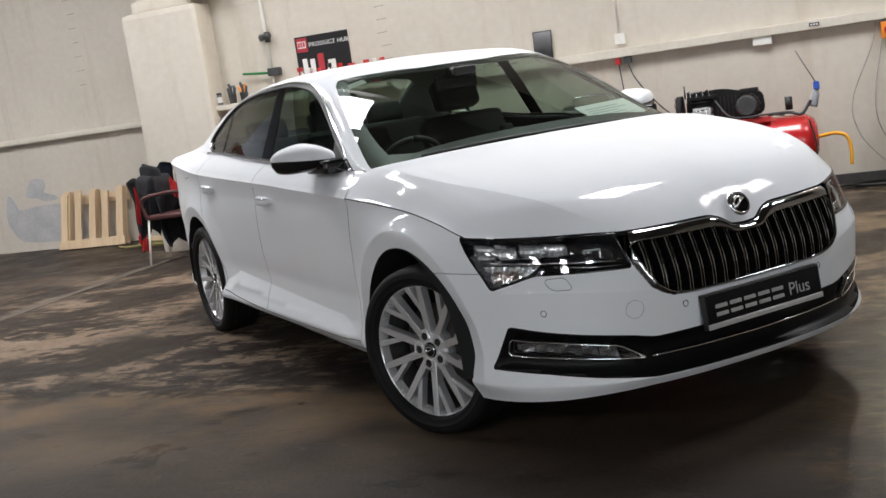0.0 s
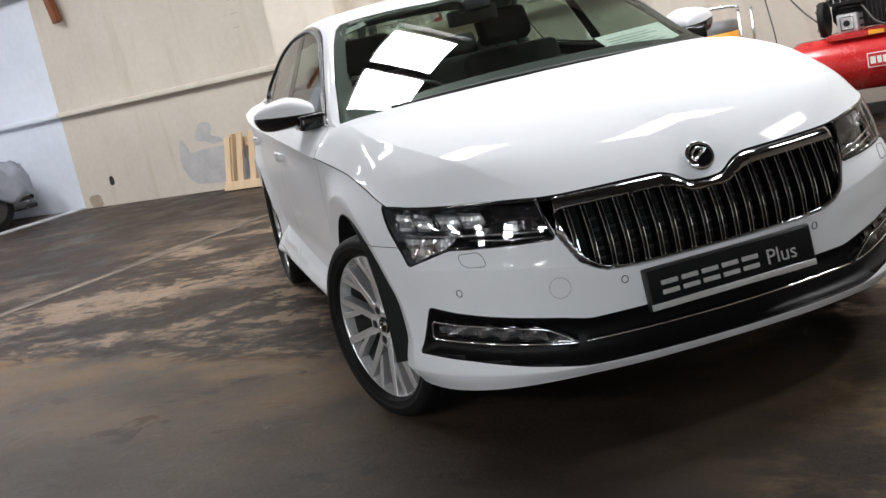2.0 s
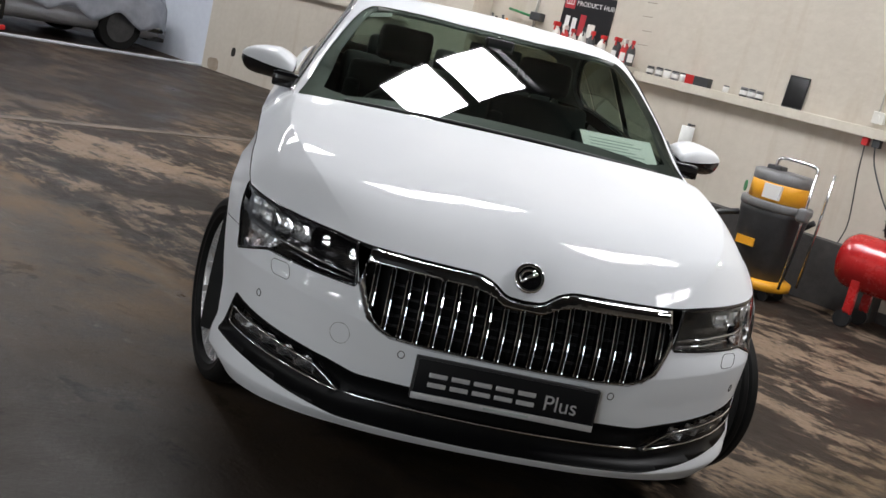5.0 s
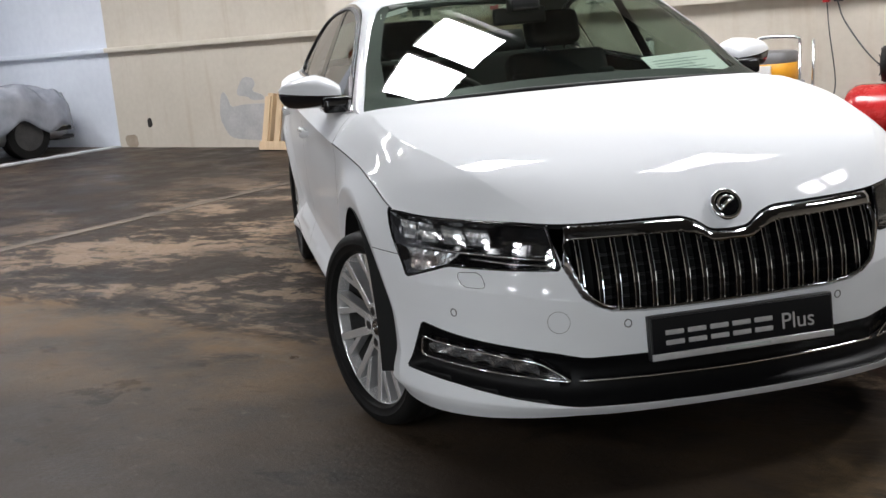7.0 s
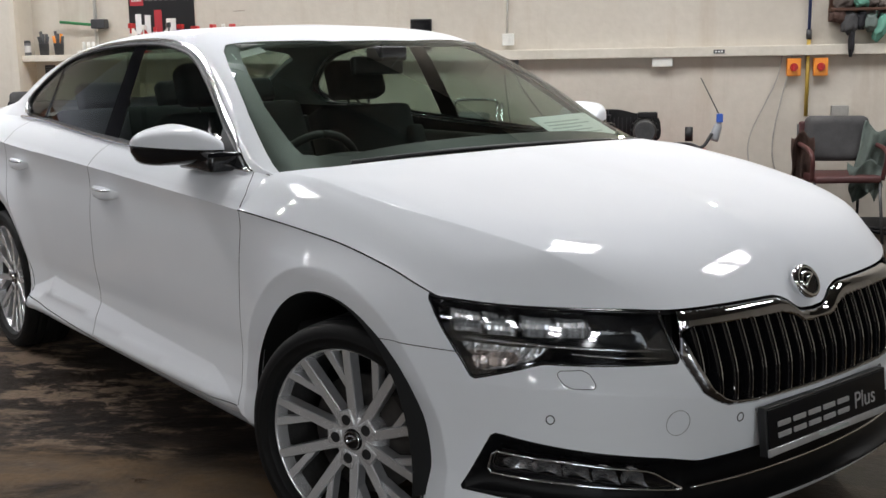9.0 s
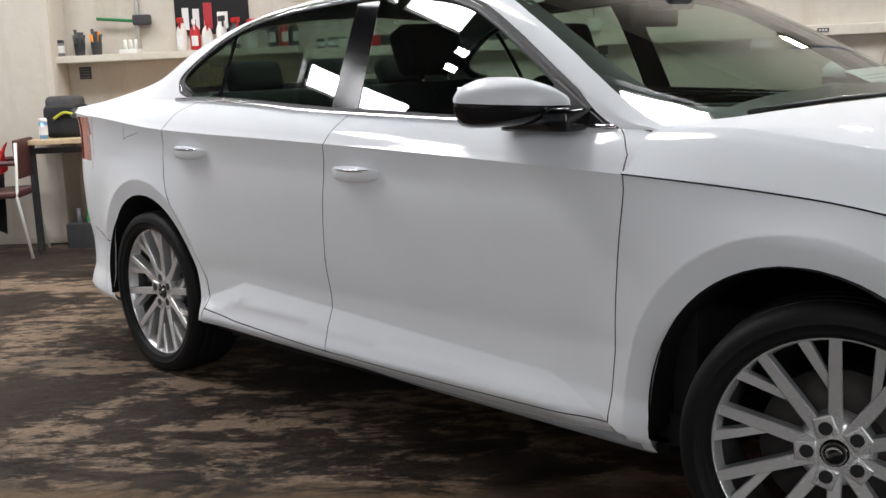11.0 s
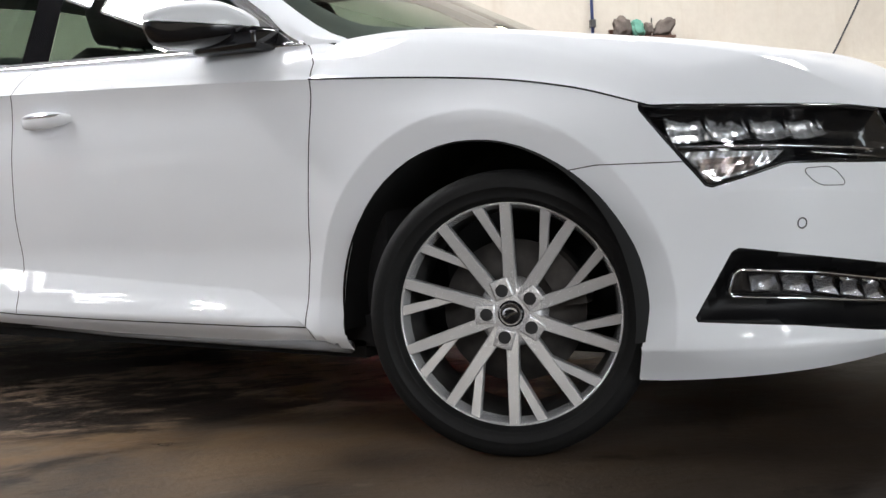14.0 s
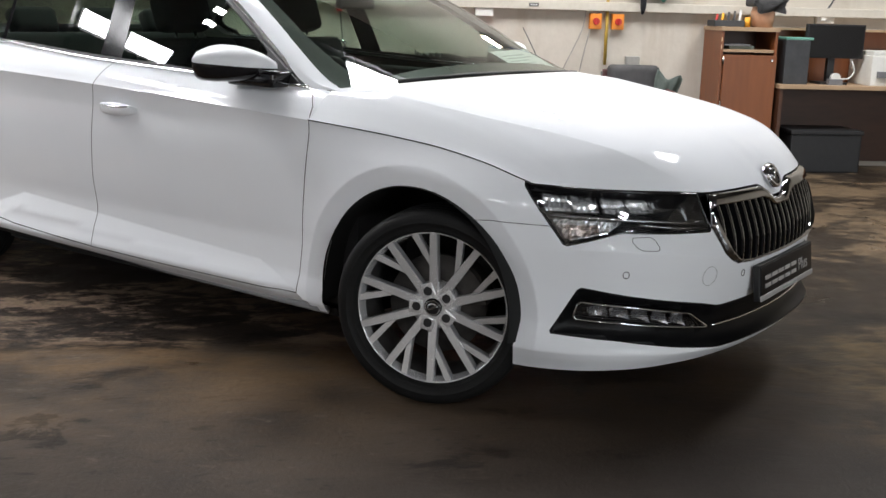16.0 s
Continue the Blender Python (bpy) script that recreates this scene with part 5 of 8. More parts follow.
# headlamps
BAND = [(sx(0.395), 0.758), (sx(0.462), 0.688), (sy(0.695), 0.687), (sy(0.69), 0.700), (sy(0.655), 0.742), (sx(0.58), 0.757)]
SIGNAL = [(1.050, 0.672), (0.986, 0.608), (0.84, 0.645), (0.80, 0.672)]
for side in (-1, 1):
    lamp = empty("headlamp", Matrix())
    lamp.parent = car
    lamp["label"] = "dark headlamp with faceted chrome reflectors"
    bend([(SETS["lamp"], ring)], "lamp_lens", lens, lamp, side, "clear lens")
    bh, fh = ring_patch([(s, min(z, top(s) - 0.001)) for s, z in dense(LAMP, 6)], 0.03, 0.02)
    bend([(fh, ring)], "lamp_housing", gloss_black, lamp, side, offset=lambda s, z: -0.055 * min(1.0, dist_poly((s, z), LAMP) / 0.012) if top(s) - z > 0.004 else -0.004)
    # rim of the lens
    bm = bmesh.new()
    rim = [on(s, min(z, top(s) - 0.003), -0.002, side) for s, z in dense(LAMP, 5)]
    tube(bm, rim + rim[:2], 0.0055, 6)
    part("lamp_rim", bm, gloss_black, lamp)
    sA, sB = sy(0.66), sx(0.402)
    for i, (k0, k1) in enumerate(((0.02, 0.23), (0.25, 0.46), (0.52, 0.73), (0.75, 0.96))):
        a0, a1 = sA + (sB - sA) * k0, sA + (sB - sA) * k1
        hi0, hi1 = min(0.752, top(a0) - 0.014), min(0.752, top(a1) - 0.014)
        q = [(a0 - 0.010, 0.697), (a1 - 0.010, 0.697), (a1 + 0.012, hi1), (a0 + 0.012, hi0)]
        b5, f5 = ring_patch(q, 0.006, 0.008)
        random.seed(40 + i)
        ph = random.uniform(0, 6)
        bend([(f5, ring)], "led_reflector", reflector, lamp, side, flat=True,
             offset=lambda s, z: -0.042 + 0.020 * ((s - (a0 + a1) / 2) / (a1 - a0) * 2) ** 2 - 0.014 * (z - 0.697) / 0.055 + 0.003 * math.sin(300 * s + ph) + 0.003 * math.sin(170 * z + ph))
        for kk in (a0 - 0.004, a1 + 0.002):
            bm = bmesh.new()
            tube(bm, [on(kk - 0.008, 0.697, -0.022, side), on(kk + 0.010, min(0.752, top(kk) - 0.014), -0.018, side)], 0.003, 6)
            part("led_blade", bm, satin_chrome, lamp)
    b7, f7 = ring_patch(SIGNAL, 0.010, 0.010)
    random.seed(7)
    bend([(f7, ring)], "signal_reflector", reflector, lamp, side, "chrome turn-signal reflector", flat=True, offset=lambda s, z: -0.028 + 0.005 * math.sin(s * 300 + 90 * z) * math.cos(z * 340 - 60 * s))
    b8, f8 = ring_patch([(sx(0.47), 0.655), (sx(0.49), 0.612), (sy(0.785), 0.640), (sy(0.79), 0.660)], 0.01, 0.01)
    bend([(f8, ring)], "signal_bulb_glow", amber, lamp, side, "amber turn-signal reflector", flat=True, offset=lambda s, z: -0.024 + 0.008 * math.sin(s * 260) * math.cos(z * 330))
    bm = bmesh.new()
    tube(bm, [on(s, z, -0.012, side) for s, z in [(sx(0.44), 0.682), (sy(0.74), 0.676), (sy(0.60), 0.665), (sy(0.49), 0.655)]], 0.0045, 8)
    part("light_guide", bm, satin_chrome, lamp)
    bm = bmesh.new()
    tube(bm, [on(s, z, -0.010, side) for s, z in [(sy(0.70), 0.660), (sy(0.60), 0.648), (sy(0.48), 0.640)]], 0.0035, 8)
    part("light_guide", bm, satin_chrome, lamp)

# parking sensors, towing-eye cover, washer covers: fine grooves on the bumper
def groove(name, pts, side, r=0.0011, material=seam):
    bm = bmesh.new()
    p = [on(s, z, 0.0004, side) for s, z in pts]
    tube(bm, p + p[:1], r, 6)
    return part(name, bm, material, car)


for side in (-1, 1):
    for s0, z0 in ((sx(0.655), 0.513), (sy(0.307), 0.477)):
        groove("parking_sensor", [(s0 + 0.0095 * math.cos(t), z0 + 0.0105 * math.sin(t)) for t in np.linspace(0, 2 * math.pi, 25)[:-1]], side, 0.0014)
    shape = tight(tight([(0.757, 0.588), (0.683, 0.585), (0.708, 0.626), (0.786, 0.624)][::-1], 0.011), 0.004)
    groove("washer_cover", dense(shape, 2), side, 0.0009)
faint_seam = mat("faint_seam", (0.22, 0.22, 0.22), 0.5)
s0 = sy(0.485)
groove("towing_eye_cover", [(s0 + 0.030 * math.cos(t), 0.492 + 0.031 * math.sin(t)) for t in np.linspace(0, 2 * math.pi, 41)[:-1]], -1, 0.0007, faint_seam)

# undertray and dark valance behind the lip
bm = bmesh.new()
box(bm, -3.6, 0.60, -0.56, 0.56, 0.19, 0.22)
box(bm, -3.6, -3.3, -0.70, 0.70, 0.21, 0.30)
box(bm, 0.60, 0.74, -0.48, 0.48, 0.225, 0.34)
box(bm, -2.45, -0.43, -0.80, 0.80, 0.19, 0.235)
part("undertray", bm, dark, car, smooth=False)
for side in (-1, 1):
    bm = bmesh.new()
    tube(bm, [(x, side * (0.872 - 0.012), lerp(-x, [(0.42, 0.228), (1.28, 0.234), (2.4, 0.274)])) for x in np.linspace(-0.43, -2.42, 24)], 0.016, 8)
    part("sill_edge", bm, sill_grey, car, "grey sill edge")
    for ax, az, r, _ in ARCHES:
        bm = bmesh.new()
        prev = None
        for t in np.linspace(-0.15, math.pi + 0.15, 40):
            row = [bm.verts.new((ax + rr * math.cos(t), side * yy, az + rr * math.sin(t))) for rr, yy in ((r - 0.004, 0.905), (r + 0.004, 0.88), (r + 0.012, 0.80), (r + 0.02, 0.50))]
            if prev:
                for i in range(3):
                    bm.faces.new((prev[i], row[i], row[i + 1], prev[i + 1]))
            prev = row
        cap = [bm.verts.new((ax + (r + 0.02) * math.cos(t), side * 0.50, az + (r + 0.02) * math.sin(t))) for t in np.linspace(-0.15, math.pi + 0.15, 40)]
        bm.faces.new(cap)
        part("arch_liner", bm, dark, car)
# ---- the saloon car: wheels ----
def lathe(bm, prof, n=72, closed=False):
    """(y, r) pairs turned about the y axis."""
    rows = [[bm.verts.new((r * math.cos(t), y, r * math.sin(t))) for t in np.linspace(0, 2 * math.pi, n + 1)[:-1]] for y, r in prof]
    pairs = list(zip(rows, rows[1:])) + ([(rows[-1], rows[0])] if closed else [])
    for a, b in pairs:
        for i in range(n):
            bm.faces.new((a[i], b[i], b[(i + 1) % n], a[(i + 1) % n]))


def wheel_meshes():
    """Outer face towards -y."""
    out = {}
    bm = bmesh.new()
    side = [(-0.085, 0.2535), (-0.098, 0.256), (-0.1045, 0.2625), (-0.1075, 0.2640), (-0.1080, 0.2665), (-0.1075, 0.2690), (-0.1125, 0.285), (-0.1140, 0.2865), (-0.1142, 0.2885), (-0.1130, 0.2900), (-0.114, 0.297), (-0.109, 0.311), (-0.100, 0.320)]
    tread = []
    for y in np.linspace(-0.094, 0.094, 41):
        groove_here = any(abs(y - g) < 0.0055 for g in (-0.058, -0.02, 0.02, 0.058))
        tread.append((float(y), 0.3185 if groove_here else 0.327 - 30 * float(y) ** 4 * 2))
    lathe(bm, side + tread + [(-y, r) for y, r in side[::-1]], 96)
    out["tyre"] = bm
    bm = bmesh.new()
    lathe(bm, [(-0.086, 0.2545), (-0.0895, 0.2530), (-0.0890, 0.2505), (-0.083, 0.2475), (-0.070, 0.2445), (-0.052, 0.2395)], 96)
    out["rim"] = bm
    bm = bmesh.new()
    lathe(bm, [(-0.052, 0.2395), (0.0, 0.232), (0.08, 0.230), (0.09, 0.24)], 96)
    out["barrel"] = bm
    # one long spoke with its shorter branch
    bm = bmesh.new()

    def bar(p, q, w0, w1, y0, y1, depth):
        p, q = Vector(p), Vector(q)
        d = (q - p).normalized()
        n = Vector((-d.y, d.x))
        ring0, ring1 = [], []
        for c, w, y, ringv in ((p, w0, y0, ring0), (q, w1, y1, ring1)):
            for k, dy in ((1, 0.0028), (0.84, 0.0), (-0.84, 0.0), (-1, 0.0028), (-0.78, depth), (0.78, depth)):
                v = c + n * (w * k / 2)
                ringv.append(bm.verts.new((v.x, y + dy, v.y)))
        for i in range(6):
            f = bm.faces.new((ring0[i], ring0[(i + 1) % 6], ring1[(i + 1) % 6], ring1[i]))
            f.material_index = 0 if i in (0, 1, 2) else 1
        bm.faces.new(ring0[::-1]).material_index = 1
        bm.faces.new(ring1).material_index = 1

    def pol(r, a):
        return (r * math.sin(radians(a)), r * math.cos(radians(a)))

    bar(pol(0.040, 0), pol(0.2515, 0), 0.031, 0.0250, -0.066, -0.0895, 0.040)
    bar(pol(0.135, -1.5), pol(0.2505, -15), 0.018, 0.0240, -0.068, -0.0860, 0.034)
    bmesh.ops.recalc_face_normals(bm, faces=bm.faces[:])
    out["spoke"] = bm
    bm = bmesh.new()
    lathe(bm, [(-0.069, 0.030), (-0.069, 0.036), (-0.066, 0.050), (-0.064, 0.064), (-0.052, 0.078), (-0.02, 0.082), (0.0, 0.08)], 40)
    for k in range(5):
        a = radians(197 + 72 * k)
        m = Matrix.Rotation(a, 4, "Y") @ Matrix.Translation((0, 0, 0.056))
        box(bm, -0.0225, 0.0225, -0.0725, -0.045, -0.020, 0.027, 0.005, m)
    out["hub"] = bm
    bm = bmesh.new()
    lathe(bm, [(-0.075, 0.0), (-0.0755, 0.020), (-0.074, 0.027), (-0.068, 0.031)], 40)
    out["cap"] = bm
    bm = bmesh.new()
    tube(bm, [(0.0235 * math.cos(t), -0.0752, 0.0235 * math.sin(t)) for t in np.linspace(0, 2 * math.pi, 33)], 0.0022, 6)
    out["cap_ring"] = bm
    bm = bmesh.new()
    tube(bm, [(0.016 * math.sin(a), -0.0758, 0.013 * math.cos(a)) for a in np.linspace(-2.2, 1.2, 12)] + [(0.002, -0.0758, 0.0), (-0.012, -0.0758, -0.009)], 0.0036, 6)
    out["cap_device"] = bm
    bm = bmesh.new()
    cyl(bm, (0, -0.0735, 0.056), (0, -0.050, 0.056), 0.0148, n=16)
    out["bolt"] = bm
    bm = bmesh.new()
    lathe(bm, [(-0.012, 0.06), (-0.014, 0.075), (-0.014, 0.165), (0.012, 0.165), (0.012, 0.06)], 64)
    out["disc"] = bm
    bm = bmesh.new()
    arc = np.linspace(-0.42, 0.42, 11)
    loops = [[bm.verts.new((r * math.sin(t), y, r * math.cos(t))) for r, y in ((0.105, -0.045), (0.172, -0.045), (0.18, -0.03), (0.18, 0.045), (0.105, 0.045))] for t in arc]
    for a, b in zip(loops, loops[1:]):
        for i in range(5):
            bm.faces.new((a[i], a[(i + 1) % 5], b[(i + 1) % 5], b[i]))
    bm.faces.new(loops[0][::-1])
    bm.faces.new(loops[-1])
    bmesh.ops.recalc_face_normals(bm, faces=bm.faces[:])
    out["caliper"] = bm
    made = {}
    for k, b in out.items():
        me = bpy.data.meshes.new(k)
        b.to_mesh(me)
        b.free()
        made[k] = me
    for k in ("tyre", "rim", "barrel", "hub", "cap", "disc"):
        made[k].polygons.foreach_set("use_smooth", [True] * len(made[k].polygons))
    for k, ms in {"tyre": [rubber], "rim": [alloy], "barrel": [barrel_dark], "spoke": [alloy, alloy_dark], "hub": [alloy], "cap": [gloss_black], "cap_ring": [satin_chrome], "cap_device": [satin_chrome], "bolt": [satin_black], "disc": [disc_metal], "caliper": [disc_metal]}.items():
        for m in ms:
            made[k].materials.append(m)
    return made


WM = wheel_meshes()


def wheel(x, y, steer, spin, flip, caliper_at):
    w = new("wheel")
    w.parent = car
    base = Matrix.Translation((x, y, 0.3265)) @ Matrix.Rotation(radians(steer), 4, "Z") @ (Matrix.Rotation(math.pi, 4, "Z") if flip else Matrix())
    w.matrix_world = base
    w["label"] = "silver multi-spoke alloy wheel with low-profile tyre"

    def add(name, key, m=None, label="", parent=None):
        ob = new(name, WM[key])
        ob.parent = parent or w
        if m is not None:
            ob.matrix_local = m
        if label:
            ob["label"] = label
        return ob

    add("tyre", "tyre", label="black rubber tyre")
    rim = add("rim", "rim", label="silver alloy rim")
    add("barrel", "barrel", label="inner barrel, darkened for the shade behind the spokes", parent=rim)
    for k in range(10):
        add("spoke", "spoke", Matrix.Rotation(radians(spin + 36 * k), 4, "Y"), parent=rim)
    add("hub", "hub", Matrix.Rotation(radians(spin), 4, "Y"), parent=rim)
    for k in range(5):
        add("wheel_bolt", "bolt", Matrix.Rotation(radians(spin + 197 + 72 * k), 4, "Y"), parent=rim)
    cap = add("hub_cap", "cap", label="black centre cap with chrome device", parent=rim)
    add("cap_ring", "cap_ring", parent=rim)
    add("cap_device", "cap_device", parent=rim)
    add("brake_disc", "disc", label="steel brake disc")
    add("brake_caliper", "caliper", Matrix.Rotation(radians(caliper_at), 4, "Y"))


wheel(0.012, -0.801, 20, 0, False, 60)
wheel(0.012, 0.801, 20, 30, True, 120)
wheel(-2.845, -0.800, 0, 12, False, -60)
wheel(-2.845, 0.800, 0, 50, True, 60)
# ---- the saloon car: mirrors, handles, cabin ----
def mirror_shell(k0, k1, name, material, parent, side, z_lo, z_hi):
    bm = bmesh.new()
    rows = []
    for k in np.linspace(0, 1, 16):
        y = 0.826 + 0.226 * k
        hi = lerp(k, [(0, 1.098), (0.15, 1.120), (0.35, 1.134), (0.6, 1.128), (0.8, 1.117), (0.93, 1.103), (1, 1.086)])
        lo = lerp(k, [(0, 1.012), (0.2, 1.004), (0.7, 1.006), (0.85, 1.012), (0.95, 1.028), (1, 1.052)])
        xr = -0.905 + 0.015 * k
        d = (-0.700 - 0.165 * k ** 1.7) - xr
        row = []
        for t in np.linspace(-math.pi / 2, math.pi / 2, 17):
            zz = math.copysign(abs(math.sin(t)) ** 0.62, math.sin(t))
            xx = max(0.0, math.cos(t)) ** 0.62
            row.append((xr + d * xx, y, (hi + lo) / 2 + (hi - lo) / 2 * zz))
        rows.append(row)
    vs = [[bm.verts.new((x, side * y, z)) for x, y, z in r] for r in rows]
    for a, b in zip(vs, vs[1:]):
        for i in range(16):
            bm.faces.new((a[i], a[i + 1], b[i + 1], b[i]))
    bm.faces.new(vs[0])
    bm.faces.new(vs[-1])
    for a, b in zip(vs, vs[1:]):
        bm.faces.new((a[0], b[0], b[-1], a[-1]))
    bmesh.ops.recalc_face_normals(bm, faces=bm.faces[:])
    if z_lo is not None:
        r = bmesh.ops.bisect_plane(bm, geom=bm.verts[:] + bm.edges[:] + bm.faces[:], plane_co=(0, 0, z_lo), plane_no=(0.10, 0.0, 1), clear_inner=True)
    if z_hi is not None:
        r = bmesh.ops.bisect_plane(bm, geom=bm.verts[:] + bm.edges[:] + bm.faces[:], plane_co=(0, 0, z_hi), plane_no=(0.10, 0.0, 1), clear_outer=True)
    return part(name, bm, material, parent)


for side in (-1, 1):
    door = doors["front_door", side]
    mirror_shell(0, 1, "mirror_cap", paint, door, side, 0.986, None)
    mirror_shell(0, 1, "mirror_base", gloss_black, door, side, None, 0.983)
    bm = bmesh.new()
    box(bm, -0.880, -0.655, side * 0.79, side * 0.900, 0.992, 1.052, 0.016)
    part("mirror_arm", bm, gloss_black, door)
    bm = bmesh.new()
    v = [bm.verts.new(p) for p in ((-0.60, side * 0.803, 1.005), (-0.79, side * 0.812, 1.005), (-0.79, side * 0.768, 1.120))]
    w = [bm.verts.new((c.co.x, c.co.y + side * 0.012, c.co.z)) for c in v]
    bm.faces.new(v)
    bm.faces.new(w[::-1])
    for i in range(3):
        bm.faces.new((v[i], v[(i + 1) % 3], w[(i + 1) % 3], w[i]))
    bmesh.ops.recalc_face_normals(bm, faces=bm.faces[:])
    part("mirror_triangle", bm, satin_black, door, smooth=False)
    bm = bmesh.new()
    box(bm, -0.908, -0.904, side * 0.85, side * 1.02, 1.028, 1.112, 0.002)
    part("mirror_glass", bm, chrome, door, "mirror glass")
    # handles: a bowed grip with a chrome edge over a shallow cup
    for kind, hx, hz in (("front_door", -1.475, 0.862), ("rear_door", -2.452, 0.902)):
        d = doors[kind, side]
        bm = bmesh.new()
        n = 16
        rows = []
        for i in range(n + 1):
            k = i / n
            x = hx + 0.108 - 0.216 * k
            e = min(1.0, 6 * k, 6 * (1 - k)) ** 0.5
            sk = sx(x)
            yb = ring(sk, hz)[1]
            yc = yb + 0.026 * math.sin(math.pi * k) ** 0.45 - 0.004
            hh = (0.0175 + 0.007 * math.sin(math.pi * k)) * (0.55 + 0.45 * e)
            rows.append([bm.verts.new((x, side * (yc + 0.0105 * math.cos(t) * e + 0.004), hz + 0.012 * (k - 0.5) * 0 + hh * math.sin(t))) for t in np.linspace(0, 2 * math.pi, 13)[:-1]])
        for a, b in zip(rows, rows[1:]):
            for i in range(12):
                bm.faces.new((a[i], a[(i + 1) % 12], b[(i + 1) % 12], b[i]))
        bm.faces.new(rows[0])
        bm.faces.new(rows[-1])
        bmesh.ops.recalc_face_normals(bm, faces=bm.faces[:])
        h = part("door_handle", bm, paint, d, "white pull handle with chrome insert")
        bm = bmesh.new()
        tube(bm, [(hx + 0.09 - 0.18 * k, side * (ring(sx(hx + 0.09 - 0.18 * k), hz)[1] + 0.026 * math.sin(math.pi * k) ** 0.45 + 0.0085), hz + 0.011) for k in np.linspace(0.04, 0.96, 14)], 0.0048, 6)
        part("chrome_insert", bm, chrome, h)
        bm = bmesh.new()
        cup = [(hx + 0.056 * math.cos(t), hz - 0.020 + 0.034 * math.sin(t)) for t in np.linspace(0, 2 * math.pi, 25)[:-1]]
        c0 = bm.verts.new((hx, side * (ring(sx(hx), hz)[1] - 0.004), hz - 0.012))
        vs = [bm.verts.new((x, side * (ring(sx(x), z)[1] + 0.0012), z)) for x, z in cup]
        for a, b in zip(vs, vs[1:] + vs[:1]):
            bm.faces.new((a, b, c0))
        part("handle_cup", bm, paint, d)


def cushion(bm, x0, x1, y0, y1, z0, z1, r, m=None):
    vs = bmesh.ops.create_cube(bm, size=1.0, matrix=Matrix.LocRotScale(((x0 + x1) / 2, (y0 + y1) / 2, (z0 + z1) / 2), None, (x1 - x0, y1 - y0, z1 - z0)))["verts"]
    r2 = bmesh.ops.bevel(bm, geom=list({e for v in vs for e in v.link_edges}), offset=r, segments=4, affect="EDGES", profile=0.6)
    vs = list({v for f in r2["faces"] for v in f.verts} | {v for v in vs if v.is_valid})
    if m is not None:
        bmesh.ops.transform(bm, matrix=m, verts=vs)


def front_seat(y):
    s = empty("front_seat", Matrix())
    s.parent = car
    s["label"] = "black upholstered front seat"
    bm = bmesh.new()
    cushion(bm, -1.55, -1.02, y - 0.25, y + 0.25, 0.40, 0.60, 0.06)
    part("seat_cushion", bm, fabric, s)
    lean = Matrix.Translation((-1.50, 0, 0.55)) @ Matrix.Rotation(radians(-20), 4, "Y")
    bm = bmesh.new()
    cushion(bm, -0.08, 0.06, y - 0.25, y + 0.25, -0.02, 0.60, 0.05, lean)
    cushion(bm, -0.05, 0.10, y - 0.26, y - 0.18, 0.02, 0.48, 0.03, lean)
    cushion(bm, -0.05, 0.10, y + 0.18, y + 0.26, 0.02, 0.48, 0.03, lean)
    part("seat_back", bm, fabric, s)
    bm = bmesh.new()
    cushion(bm, -0.045, 0.065, y - 0.135, y + 0.135, 0.635, 0.805, 0.045, lean)
    part("headrest", bm, fabric, s)
    for k in (-0.055, 0.055):
        bm = bmesh.new()
        cyl(bm, lean @ Vector((0.0, y + k, 0.56)), lean @ Vector((0.0, y + k, 0.66)), 0.006, n=8)
        part("headrest_post", bm, chrome, s)


front_seat(-0.36)
front_seat(0.36)
bench = empty("rear_bench", Matrix())
bench.parent = car
bm = bmesh.new()
cushion(bm, -2.60, -2.08, -0.66, 0.66, 0.40, 0.62, 0.07)
part("seat_cushion", bm, fabric, bench)
lean = Matrix.Translation((-2.52, 0, 0.55)) @ Matrix.Rotation(radians(-24), 4, "Y")
bm = bmesh.new()
cushion(bm, -0.09, 0.07, -0.66, 0.66, 0, 0.60, 0.06, lean)
part("seat_back", bm, fabric, bench)
for y in (-0.40, 0.0, 0.40):
    bm = bmesh.new()
    cushion(bm, -0.04, 0.05, y - 0.125, y + 0.125, 0.60, 0.735, 0.04, lean)
    part("headrest", bm, fabric, bench)

# dash, cowl, wheel, tunnel, tub
bm = bmesh.new()
rows = []
for y in np.linspace(-0.74, 0.74, 25):
    w = 1 - abs(y / 0.74) ** 6 * 0.1
    rows.append([bm.verts.new((x, y, z + (0.03 * math.exp(-((y + 0.36) / 0.2) ** 2) if 0.9 < z else 0))) for x, z in ((-0.30, 0.965), (-0.45, 0.975), (-0.62, 0.985), (-0.74, 0.985), (-0.82, 0.95), (-0.84, 0.86), (-0.80, 0.70), (-0.72, 0.45))])
for a, b in zip(rows, rows[1:]):
    for i in range(7):
        bm.faces.new((a[i], b[i], b[i + 1], a[i + 1]))
part("dashboard", bm, dash_soft, car, "black dashboard")
wheel_at = Matrix.Translation((-0.95, -0.36, 0.90)) @ Matrix.Rotation(radians(-66), 4, "Y")
bm = bmesh.new()
tube(bm, [wheel_at @ Vector((0.185 * math.cos(t), 0.185 * math.sin(t), 0)) for t in np.linspace(0, 2 * math.pi, 41)], 0.015, 10)
steer = part("steering_wheel", bm, dash_soft, car, "black steering wheel")
bm = bmesh.new()
cushion(bm, -0.07, 0.07, -0.08, 0.08, -0.03, 0.02, 0.025, wheel_at)
cushion(bm, -0.02, 0.02, -0.18, 0.18, -0.02, 0.005, 0.01, wheel_at)
part("wheel_boss", bm, dash_soft, steer)
